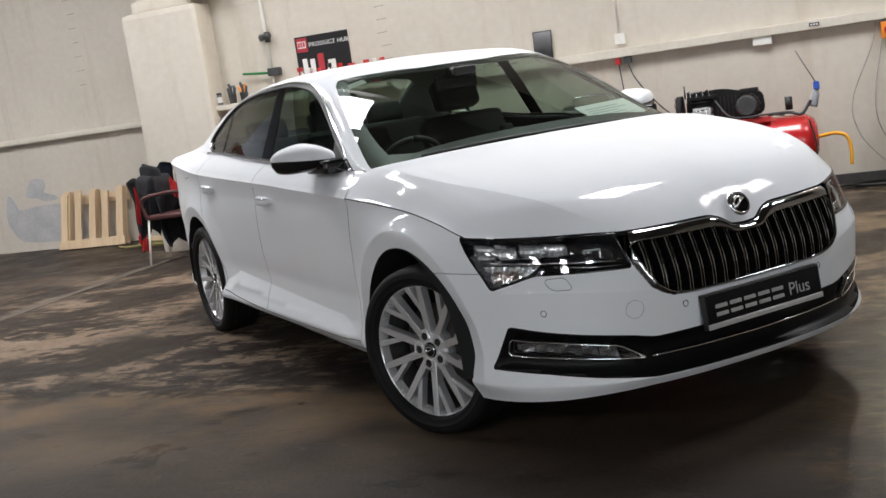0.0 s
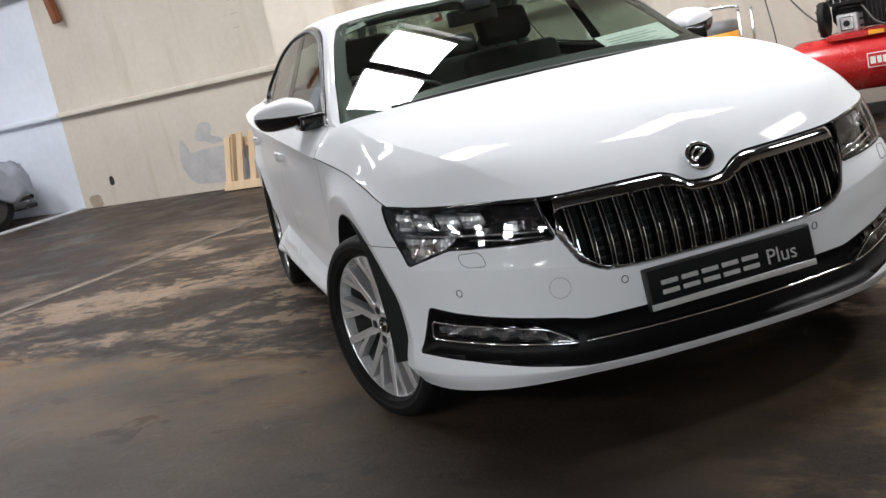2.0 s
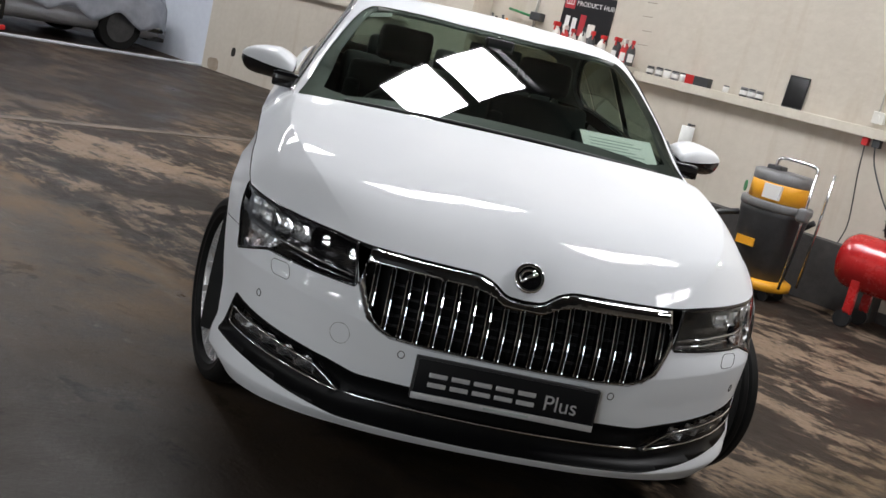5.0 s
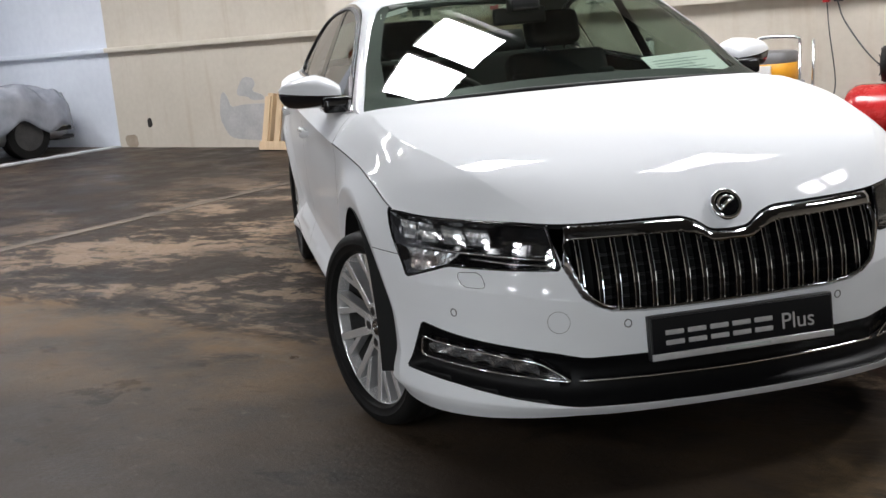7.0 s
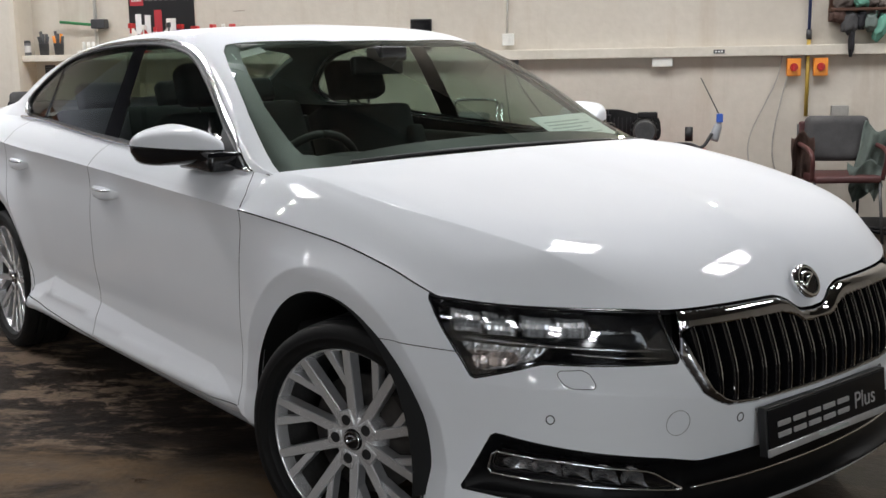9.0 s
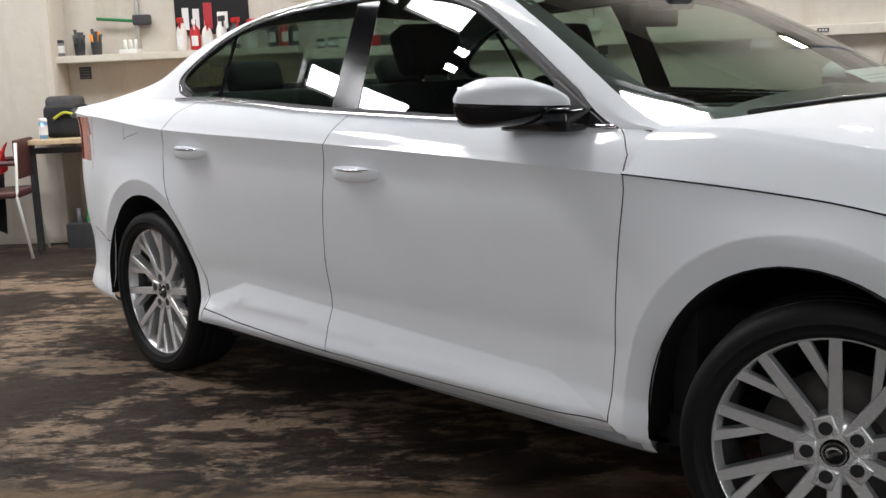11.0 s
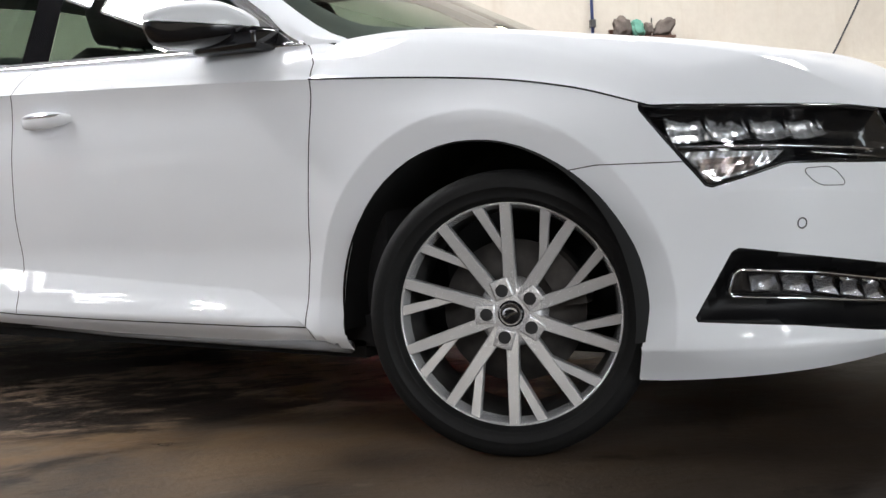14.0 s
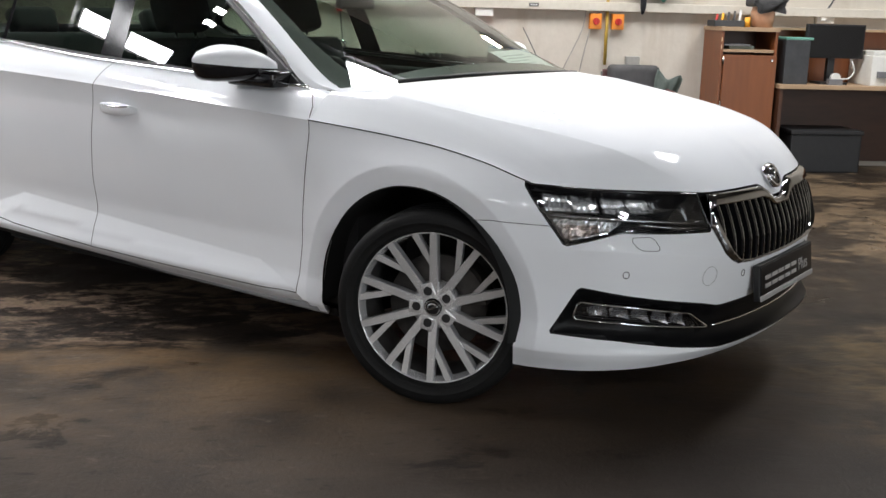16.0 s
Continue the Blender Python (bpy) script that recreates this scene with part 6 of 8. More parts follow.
bm = bmesh.new()
box(bm, -3.3, -0.30, -0.80, 0.80, 0.22, 0.30)
part("cabin_floor", bm, fabric, car, smooth=False)
for nm, ext in (("bulkhead", (-0.45, -0.36, -0.78, 0.78, 0.25, 0.93)), ("parcel_shelf", (-3.35, -2.722, -0.66, 0.66, 1.02, 1.05)), ("rear_bulkhead", (-2.80, -2.72, -0.78, 0.78, 0.3, 1.018))):
    bm = bmesh.new()
    box(bm, *ext, 0.01)
    part(nm, bm, fabric, car, smooth=False)
for side in (-1, 1):
    bm = bmesh.new()
    box(bm, -2.70, -0.60, side * 0.76, side * 0.80, 0.30, 0.985, 0.02)
    part("door_lining", bm, dash_soft, car)
bm = bmesh.new()
cushion(bm, -1.06, -1.03, -0.115, 0.115, 1.265, 1.335, 0.014)
cyl(bm, (-1.04, 0, 1.32), (-1.00, 0, 1.375), 0.012, n=8)
cushion(bm, -1.03, -0.93, -0.06, 0.06, 1.315, 1.37, 0.012)
part("inside_mirror", bm, satin_black, car, "black inside mirror and camera housing")
# sun visors
for y in (-0.36, 0.36):
    bm = bmesh.new()
    cushion(bm, -1.26, -1.10, y - 0.18, y + 0.18, 1.368, 1.384, 0.007, None)
    part("sun_visor", bm, trim_grey, car)
# papers behind the glass
bm = bmesh.new()
m = Matrix.Translation((-0.50, 0.50, 1.066)) @ Matrix.Rotation(radians(24), 4, "Y") @ Matrix.Rotation(radians(3), 4, "Z")
box(bm, -0.09, 0.09, -0.15, 0.15, -0.001, 0.001, 0, m)
card = part("windscreen_card", bm, paper, car, "white printed card on the dash", smooth=False)
for i in range(5):
    bm = bmesh.new()
    box(bm, 0.05 - i * 0.024, 0.058 - i * 0.024, -0.12, 0.10 - 0.03 * (i % 3), 0.0012, 0.0018, 0, m)
    part("print_bar", bm, print_grey, card, smooth=False)
p0 = [Vector(canopy(x, q_at(x, y, 1))) for x, y in ((-1.085, 0.585), (-1.085, 0.475), (-1.035, 0.475), (-1.035, 0.595))]
bm = bmesh.new()
vs = [bm.verts.new((p.x, -p.y, p.z - 0.004)) for p in p0]
bm.faces.new(vs)
bmesh.ops.solidify(bm, geom=bm.faces[:], thickness=0.0006)
part("windscreen_sticker", bm, paper, car, "pale sticker inside the windscreen", smooth=False)
# wiper and scuttle
bm = bmesh.new()
tube(bm, [(-0.30, 0.62, 1.020), (-0.305, 0.2, 1.034), (-0.31, -0.20, 1.036), (-0.33, -0.60, 1.024)], 0.008, 6)
part("wiper", bm, satin_black, car)
bm = bmesh.new()
prev = None
for y in np.linspace(-0.78, 0.78, 31):
    a = abs(y) / 0.887
    x = lerp(abs(y), [(0, -0.262), (0.44, -0.275), (0.66, -0.32), (0.745, -0.40), (0.80, -0.48)])
    row = [bm.verts.new((x + 0.01, y, 1.008 - 0.03 * a * a)), bm.verts.new((x - 0.10, y, 1.000 - 0.03 * a * a))]
    if prev:
        bm.faces.new((prev[0], row[0], row[1], prev[1]))
    prev = row
part("scuttle", bm, satin_black, car)
# ---- things along the walls ----
def at(u, v, z=0.0, turn=0.0, tilt=0.0):
    return HALL @ pose(u, v, z, tilt, 0, turn)


def thing(name, m, label, category, group=""):
    return empty(name, m, label, category, group)


def pbox(name, material, parent, x0, x1, y0, y1, z0, z1, bevel=0.004, label="", m=None):
    bm = bmesh.new()
    box(bm, x0, x1, y0, y1, z0, z1, bevel, m)
    return part(name, bm, material, parent, label, smooth=False)


def pcyl(name, material, parent, p, q, r, r2=None, n=20, label=""):
    bm = bmesh.new()
    cyl(bm, p, q, r, r2, n)
    ob = part(name, bm, material, parent, label)
    for f in ob.data.polygons:
        f.use_smooth = len(f.vertices) == 4
    return ob


def ptube(name, material, parent, pts, r, n=8, label="", closed=False):
    bm = bmesh.new()
    tube(bm, pts, r, n)
    return part(name, bm, material, parent, label)


def curve(pts, n=8):
    """Smooth points through the given ones."""
    pts = [np.array(p, float) for p in pts]
    ext = [2 * pts[0] - pts[1]] + pts + [2 * pts[-1] - pts[-2]]
    out = []
    for i in range(1, len(ext) - 2):
        p0, p1, p2, p3 = ext[i - 1:i + 3]
        for k in range(n):
            t = k / n
            out.append(tuple(0.5 * (2 * p1 + (p2 - p0) * t + (2 * p0 - 5 * p1 + 4 * p2 - p3) * t * t + (3 * p1 - p0 - 3 * p2 + p3) * t ** 3)))
    return out + [tuple(pts[-1])]


def turned(name, material, parent, prof, n=24, label="", m=None):
    """(r, z) pairs turned about z."""
    bm = bmesh.new()
    rows = [[bm.verts.new((r * math.cos(t), r * math.sin(t), z)) for t in np.linspace(0, 2 * math.pi, n + 1)[:-1]] for r, z in prof]
    for a, b in zip(rows, rows[1:]):
        for i in range(n):
            bm.faces.new((a[i], a[(i + 1) % n], b[(i + 1) % n], b[i]))
    bm.faces.new(rows[0][::-1])
    bm.faces.new(rows[-1])
    if m is not None:
        bmesh.ops.transform(bm, matrix=m, verts=bm.verts[:])
    return part(name, bm, material, parent, label)


def drape(name, material, parent, w, h, seed, m, depth=0.05, taper=0.15, label=""):
    """A hanging cloth with folds: w wide, h long, from z 0 down."""
    rnd = random.Random(seed)
    ph = [rnd.uniform(0, 6) for _ in range(4)]
    bm = bmesh.new()
    nx, nz = 18, 14
    g = []
    for i in range(nx + 1):
        col = []
        for j in range(nz + 1):
            a, b = i / nx - 0.5, j / nz
            x = a * w * (1 - taper * b + 0.06 * math.sin(9 * b + ph[0]))
            y = -depth * (0.5 + 0.5 * math.sin(14 * a + ph[1] + 2 * b)) * (0.4 + 0.6 * b) + 0.02 * math.sin(5 * b + ph[2] + 6 * a)
            z = -h * b * (1 + 0.10 * math.sin(7 * a + ph[3])) + 0.03 * math.cos(8 * a + ph[2]) * (1 - b)
            col.append(bm.verts.new((x, y - 0.004, z)))
        g.append(col)
    for i in range(nx):
        for j in range(nz):
            bm.faces.new((g[i][j], g[i + 1][j], g[i + 1][j + 1], g[i][j + 1]))
    bmesh.ops.solidify(bm, geom=bm.faces[:], thickness=0.008)
    bmesh.ops.transform(bm, matrix=m, verts=bm.verts[:])
    bmesh.ops.recalc_face_normals(bm, faces=bm.faces[:])
    return part(name, bm, material, parent, label)


# floodlights
def floodlight(u, v, z, cable):
    f = thing("floodlight", at(u, v, z), "lit square floodlight on a wall bracket", "floodlight", "wall floodlights")
    m = Matrix.Rotation(radians(-28), 4, "X")
    pbox("lamp_body", grey_plastic, f, -0.125, 0.125, 0.0, 0.06, -0.095, 0.095, 0.012, m=m)
    pbox("lamp_glass", lamp_glow, f, -0.105, 0.105, -0.012, 0.0, -0.078, 0.078, 0.003, "glowing glass", m=m)
    pbox("lamp_bezel", steel_dark, f, -0.128, -0.106, -0.016, 0.004, -0.098, 0.098, 0.004, m=m)
    pbox("lamp_bezel", steel_dark, f, 0.106, 0.128, -0.016, 0.004, -0.098, 0.098, 0.004, m=m)
    for k in (-0.134, 0.130):
        pbox("bracket_arm", steel_dark, f, k, k + 0.004, 0.0, 0.14, -0.012, 0.012, 0.001)
    pbox("bracket_plate", steel_dark, f, -0.134, 0.134, 0.130, 0.139, -0.02, 0.02, 0.002)
    ptube("cable", white_plastic, f, curve(cable), 0.006)


floodlight(-4.88, -0.14, 2.56, [(0.10, 0.06, 0.02), (0.22, 0.10, -0.03), (0.30, 0.12, -0.14), (0.40, 0.13, -0.19)])
floodlight(-0.12, -0.14, 2.86, [(0.10, 0.06, 0.02), (0.3, 0.10, 0.02), (0.5, 0.12, -0.02), (0.7, 0.13, 0.05)])

# sign over the shelf
sign = thing("wall_sign", at(-4.98, -0.012, 1.70), "black notice board lettered over product shelf", "sign")
pbox("sign_board", sign_black, sign, -0.28, 0.28, 0, 0.010, -0.20, 0.21, 0.002)
pbox("sign_mark", sign_red, sign, -0.265, -0.150, -0.004, -0.001, 0.065, 0.195, 0.002, "red and white printed mark")
pbox("sign_mark_panel", sign_white, sign, -0.250, -0.165, -0.007, -0.0045, 0.100, 0.165, 0.001)
for i in range(3):
    pbox("sign_mark_bar", sign_red, sign, -0.243 + 0.026 * i, -0.225 + 0.026 * i, -0.009, -0.0075, 0.108, 0.157, 0)
txt = bpy.data.curves.new("sign_text", "FONT")
txt.body, txt.size, txt.extrude, txt.align_x = "PRODUCT HUB", 0.058, 0.0008, "LEFT"
txt.space_character = 1.05
tob = new("sign_text", txt)
tm = bpy.data.meshes.new_from_object(tob.evaluated_get(bpy.context.evaluated_depsgraph_get()))
bpy.data.objects.remove(tob)
tm.materials.append(sign_white)
tob = new("sign_text", tm)
tob.parent = sign
tob.matrix_local = Matrix.Translation((-0.135, -0.003, 0.105)) @ Matrix.Rotation(radians(90), 4, "X")
for i, (x, w, h, mm) in enumerate(((-0.20, 0.05, 0.16, sign_white), (-0.12, 0.05, 0.15, sign_white), (-0.03, 0.065, 0.19, sign_red), (0.08, 0.08, 0.12, white_plastic))):
    pbox("printed_bottle", mm, sign, x - w / 2, x + w / 2, -0.003, -0.001, -0.16, -0.16 + h, 0.0005)


# bottles, cans, jars on the ledges
def spray_bottle(u, v, z, body, head, h=0.20, turn=0.0):
    b = thing("spray_bottle", at(u, v, z, turn), "trigger spray bottle standing on the shelf", "bottle", "bottles on the shelf")
    turned("bottle_body", body, b, [(0.036, 0), (0.038, 0.01), (0.038, h * 0.6), (0.028, h * 0.78), (0.014, h * 0.85), (0.014, h * 0.9)], 18)
    pbox("trigger_head", head, b, -0.014, 0.014, -0.055, 0.03, h * 0.9, h * 1.08, 0.006)
    pbox("trigger", head, b, -0.006, 0.006, -0.042, -0.030, h * 0.72, h * 0.92, 0.003)
    pbox("bottle_label", sign_white, b, -0.024, 0.024, -0.0395, -0.034, h * 0.15, h * 0.5, 0.002)


def can(u, v, z, r, h, body, lid, label="round tin standing on the ledge", group="tins on the ledge"):
    c = thing("tin", at(u, v, z), label, "tin", group)
    turned("tin_body", body, c, [(r * 0.96, 0), (r, 0.004), (r, h * 0.82)], 20)
    turned("tin_lid", lid, c, [(r * 0.98, h * 0.82), (r * 1.0, h * 0.86), (r * 0.95, h)], 20)
    turned("tin_label", sign_white, c, [(r * 1.01, h * 0.2), (r * 1.015, h * 0.25), (r * 1.015, h * 0.6), (r * 1.01, h * 0.65)], 20)


SH, LD = 1.386, 1.361
for i, (u, body, head) in enumerate(((-5.18, white_plastic, red_plastic), (-5.08, red_plastic, white_plastic), (-4.99, white_plastic, red_plastic), (-4.88, white_plastic, dark_plastic), (-4.78, dark_plastic, red_plastic), (-4.66, white_plastic, red_plastic))):
    spray_bottle(u, -0.13, SH, body, head, 0.22 - 0.015 * (i % 3), 12 * i)
for i, u in enumerate((-4.50, -4.42, -4.35)):
    spray_bottle(u, -0.12, SH, red_plastic if i % 2 else dark_plastic, white_plastic if i % 2 else red_plastic, 0.20, 20 * i)
for u, r, h, body, lid in ((-4.17, 0.03, 0.07, dark_plastic, dark_plastic), (-4.08, 0.032, 0.075, grey_plastic, dark_plastic), (-4.0, 0.032, 0.075, white_plastic, dark_plastic), (-3.92, 0.032, 0.075, grey_plastic, dark_plastic), (-3.84, 0.032, 0.075, white_plastic, dark_plastic),
                           (-3.43, 0.024, 0.055, white_plastic, dark_plastic), (-3.27, 0.03, 0.075, dark_plastic, grey_plastic), (-3.20, 0.03, 0.075, grey_plastic, dark_plastic), (-3.13, 0.03, 0.072, dark_plastic, grey_plastic)):
    can(u, -0.038, LD, r, h, body, lid)
pk = thing("carton", at(-3.70, -0.04, LD), "red and black carton lying on the ledge", "carton")
pbox("carton_body", dark_plastic, pk, -0.02, 0.12, -0.032, 0.032, 0, 0.075, 0.003)
pbox("carton_end", red_plastic, pk, -0.10, -0.021, -0.032, 0.032, 0, 0.075, 0.003)
slate = thing("tablet", at(-2.85, -0.035, LD, 0, -5), "black slate tablet leaning on the ledge", "tablet")
pbox("tablet_body", sign_black, slate, -0.085, 0.085, 0.0, 0.012, 0, 0.25, 0.004)
pbox("tablet_screen", gloss_black, slate, -0.078, 0.078, -0.002, 0.0, 0.01, 0.24, 0.001)
can(-6.12, -0.12, SH, 0.034, 0.12, grey_plastic, dark_plastic, "dark jar on the white shelf", "pots on the shelf")
for u, col in ((-5.97, dark_plastic), (-5.84, orange_plastic)):
    pot = thing("brush_pot", at(u, -0.11, SH), "pot of detailing brushes on the shelf", "pot", "pots on the shelf")
    turned("pot_body", dark_plastic, pot, [(0.035, 0), (0.042, 0.09), (0.042, 0.095)], 18)
    for j in range(5):
        a = j * 1.26
        pcyl("brush", col if j % 2 else dark_plastic, pot, (0.018 * math.cos(a), 0.018 * math.sin(a), 0.03), (0.04 * math.cos(a), 0.03 * math.sin(a), 0.15 + 0.02 * (j % 3)), 0.009, 0.013, 8)
tray = thing("small_tray", at(-5.58, -0.11, SH), "white tray with small bottles on the shelf", "tray")
pbox("tray_base", white_plastic, tray, -0.07, 0.07, -0.06, 0.06, 0, 0.03, 0.004)
for j in range(3):
    pcyl("small_bottle", white_plastic, tray, (-0.04 + 0.04 * j, 0, 0.02), (-0.04 + 0.04 * j, 0, 0.10), 0.015, 0.012, 12)

# conduit with clip and squeegee
cond = thing("conduit", at(-5.55, -0.02, 0), "white plastic conduit fixed up the wall", "pipe")
pcyl("conduit_pipe", white_plastic, cond, (0, 0, 1.39), (0, 0, 2.86), 0.014)
pbox("conduit_box", white_plastic, cond, -0.035, 0.035, -0.03, 0.02, 2.84, 2.92, 0.006)
pbox("conduit_clip", white_plastic, cond, -0.03, 0.03, -0.02, 0.02, 2.50, 2.53, 0.004)
clip = thing("hose_hook", at(-5.53, -0.05, 1.96), "black hose hook on the wall", "hook")
pcyl("hook_drum", dark_plastic, clip, (-0.06, 0, 0), (0.05, -0.02, 0.01), 0.035, 0.025, 14)
pbox("hook_plate", dark_plastic, clip, -0.02, 0.02, 0.0, 0.045, -0.05, 0.05, 0.004)
sq = thing("squeegee", at(-5.66, -0.06, 1.63), "green-handled squeegee hung on the wall", "squeegee")
pcyl("squeegee_handle", green_plastic, sq, (-0.18, 0, 0.02), (0.12, 0, -0.01), 0.012)
pbox("squeegee_head", dark_plastic, sq, 0.10, 0.22, -0.03, 0.05, -0.04, 0.035, 0.01)
vent = thing("air_brick", at(-5.99, -0.003, 1.26), "small black air brick in the wall", "vent")
pbox("vent_frame", dark_plastic, vent, -0.045, 0.045, -0.008, 0.0, -0.045, 0.045, 0.003)
for j in range(4):
    pbox("vent_slat", grey_plastic, vent, -0.038, 0.038, -0.012, -0.008, -0.035 + 0.02 * j, -0.028 + 0.02 * j, 0.001)

# bench, bag, can
bench_t = thing("work_table", at(-5.75, -0.33, 0), "worn wooden work table against the wall", "table")
pbox("tabletop", wood_pale, bench_t, -0.52, 1.0, -0.28, 0.30, 0.765, 0.80, 0.006)
for x in (-0.46, 0.94):
    for y in (-0.22, 0.24):
        pbox("leg", steel_dark, bench_t, x - 0.02, x + 0.02, y - 0.02, y + 0.02, 0.0, 0.765, 0.003)
pbox("rail", steel_dark, bench_t, -0.44, 0.92, -0.235, -0.205, 0.70, 0.74, 0.003)
bag = thing("tool_bag", at(-6.02, -0.33, 0.80), "black and grey bag with yellow trim", "bag")
bm = bmesh.new()
cushion(bm, -0.15, 0.15, -0.10, 0.10, 0.0, 0.24, 0.06)
part("bag_body", bm, black_cloth, bag)
bm = bmesh.new()
cushion(bm, -0.13, 0.12, -0.09, 0.09, 0.17, 0.30, 0.05)
part("bag_top", bm, grey_cloth, bag)
ptube("bag_piping", mat("lime_trim", (0.45, 0.50, 0.04), 0.6), bag, curve([(-0.05, -0.112, 0.14), (0.03, -0.115, 0.18), (0.12, -0.112, 0.16)]), 0.01)
can(-6.12, -0.52, 0.80, 0.030, 0.15, mat("pale_blue_tin", (0.16, 0.33, 0.50), 0.3, 0.3), white_plastic, "pale blue aerosol on the wooden table", "")
junk = thing("crate", at(-5.85, -0.35, 0.0), "dark crate of bottles under the table", "crate")
pbox("crate_body", dark_plastic, junk, -0.18, 0.18, -0.16, 0.16, 0, 0.18, 0.01)
for j in range(4):
    pcyl("crate_bottle", green_plastic if j % 2 else dark_plastic, junk, (-0.12 + 0.08 * j, -0.05, 0.06), (-0.12 + 0.08 * j, -0.05, 0.28), 0.03, 0.02, 12)


# chairs with coats
def stack_chair(m, label, seat_mat, leg_mat):
    c = thing("chair", m, label, "chair", "chairs by the wall")
    bm = bmesh.new()
    cushion(bm, -0.23, 0.23, -0.22, 0.22, 0.42, 0.47, 0.022)
    part("seat", bm, seat_mat, c)
    bm = bmesh.new()
    cushion(bm, -0.22, 0.22, 0.20, 0.235, 0.55, 0.82, 0.016)
    part("backrest", bm, seat_mat, c)
    for x in (-0.22, 0.22):
        ptube("leg", leg_mat, c, [(x * 1.1, -0.25, 0.0), (x, -0.20, 0.43)], 0.011)
        ptube("leg", leg_mat, c, [(x * 1.1, 0.27, 0.0), (x, 0.20, 0.42), (x, 0.225, 0.80)], 0.011)
        ptube("armrest", seat_mat, c, curve([(x * 1.08, -0.20, 0.44), (x * 1.16, -0.22, 0.62), (x * 1.16, 0.0, 0.665), (x * 1.05, 0.21, 0.66)]), 0.017)
    return c


c1 = stack_chair(at(-6.42, -0.72, 0, -78), "maroon stacking chair with white legs, coats heaped on it", seat_vinyl, white_plastic)
coat = thing("coat", at(-6.62, -0.70, 0.0), "black work coat with red panels over the chair", "coat")
bm = bmesh.new()
cushion(bm, -0.12, 0.10, -0.18, 0.18, 0.46, 0.82, 0.08)
cushion(bm, -0.10, 0.04, -0.10, 0.10, 0.76, 0.92, 0.06)
for v in bm.verts:
    d = noise.noise(v.co * 7.0) * 0.05
    v.co += v.co.normalized() * d
part("coat_bulk", bm, black_cloth, coat)
drape("coat_fall", black_cloth, coat, 0.30, 0.52, 3, Matrix.Translation((-0.03, -0.16, 0.80)), 0.05)
drape("coat_fall", black_cloth, coat, 0.34, 0.48, 8, Matrix.Translation((0.12, -0.02, 0.66)) @ Matrix.Rotation(radians(80), 4, "Z"), 0.06)
drape("coat_panel", red_cloth, coat, 0.13, 0.18, 4, Matrix.Translation((0.25, -0.04, 0.77)) @ Matrix.Rotation(radians(62), 4, "Z"), 0.03, label="red lining")
drape("coat_stripe", red_cloth, coat, 0.03, 0.34, 6, Matrix.Translation((-0.08, -0.222, 0.72)), 0.01, label="thin red stripe")
drape("coat_panel", red_cloth, coat, 0.10, 0.18, 9, Matrix.Translation((-0.08, -0.20, 0.31)), 0.04, label="red hem")
jk = thing("jacket", at(-6.80, -0.34, 0.90), "navy jacket hung against the pier", "coat")
drape("jacket_body", mat("navy_cloth", (0.010, 0.013, 0.026), 0.85), jk, 0.34, 0.60, 12, Matrix.Translation((0, -0.02, 0)), 0.12)
blk = thing("timber_offcut", at(-7.62, 0.55, 0), "pale timber offcut on the floor", "timber")
pbox("offcut", wood_pale, blk, -0.18, 0.18, -0.06, 0.06, 0, 0.08, 0.004)

c2 = stack_chair(at(0.20, -0.50, 0, 8), "maroon stacking chair with coats over its back", seat_vinyl, steel_dark)
coat2 = thing("coat", at(0.20, -0.36, 0.0), "grey fleece coat over a chair back", "coat")
bm = bmesh.new()
cushion(bm, -0.21, 0.22, -0.06, 0.10, 0.54, 0.86, 0.06)
part("coat_bulk", bm, grey_cloth, coat2)
drape("coat_sleeve", sage_cloth, coat2, 0.22, 0.50, 21, Matrix.Translation((0.28, -0.10, 0.78)) @ Matrix.Rotation(radians(14), 4, "Y"), 0.07, label="sage green sleeve")
drape("coat_sleeve", brown_cloth, coat2, 0.16, 0.36, 22, Matrix.Translation((-0.24, -0.08, 0.74)), 0.06, label="brown sleeve")
drape("coat_hem", sage_cloth, coat2, 0.24, 0.18, 23, Matrix.Translation((0.16, -0.24, 0.55)), 0.06)

# electrical things
sk = thing("wall_socket", at(-2.17, -0.02, 1.44), "white switch box with cable on the wall", "socket", "wall sockets")
pbox("socket_box", white_plastic, sk, -0.045, 0.045, -0.02, 0.02, -0.045, 0.045, 0.006)
pbox("socket_rocker", white_plastic, sk, -0.012, 0.012, -0.026, -0.018, -0.018, 0.018, 0.003)
ptube("socket_cable", white_plastic, sk, [(-0.01, 0.0, 0.045), (0.0, 0.008, 0.6), (-0.01, 0.008, 1.4), (0.0, 0.008, 3.5)], 0.007)
pl = thing("plug", at(-2.20, -0.03, 1.255), "red plug under the ledge", "plug")
pbox("plug_body", red_plastic, pl, -0.03, 0.015, -0.03, 0.02, -0.03, 0.03, 0.005)
ptube("plug_lead", dark_plastic, pl, curve([(0, -0.02, -0.03), (0.02, -0.03, -0.25), (0.06, -0.03, -0.6), (0.03, -0.03, -0.78)]), 0.005)
pl2 = thing("plug", at(-2.12, -0.03, 1.26), "black plug with trailing lead", "plug")
pbox("plug_body", dark_plastic, pl2, -0.03, 0.03, -0.03, 0.02, -0.035, 0.03, 0.005)
ptube("plug_lead", dark_plastic, pl2, curve([(0.0, -0.03, -0.03), (0.06, -0.06, -0.18), (0.25, -0.15, -0.42), (0.45, -0.25, -0.58)]), 0.006)
bx = thing("junction_box", at(-1.01, -0.03, 1.25), "white junction box under the ledge", "socket")
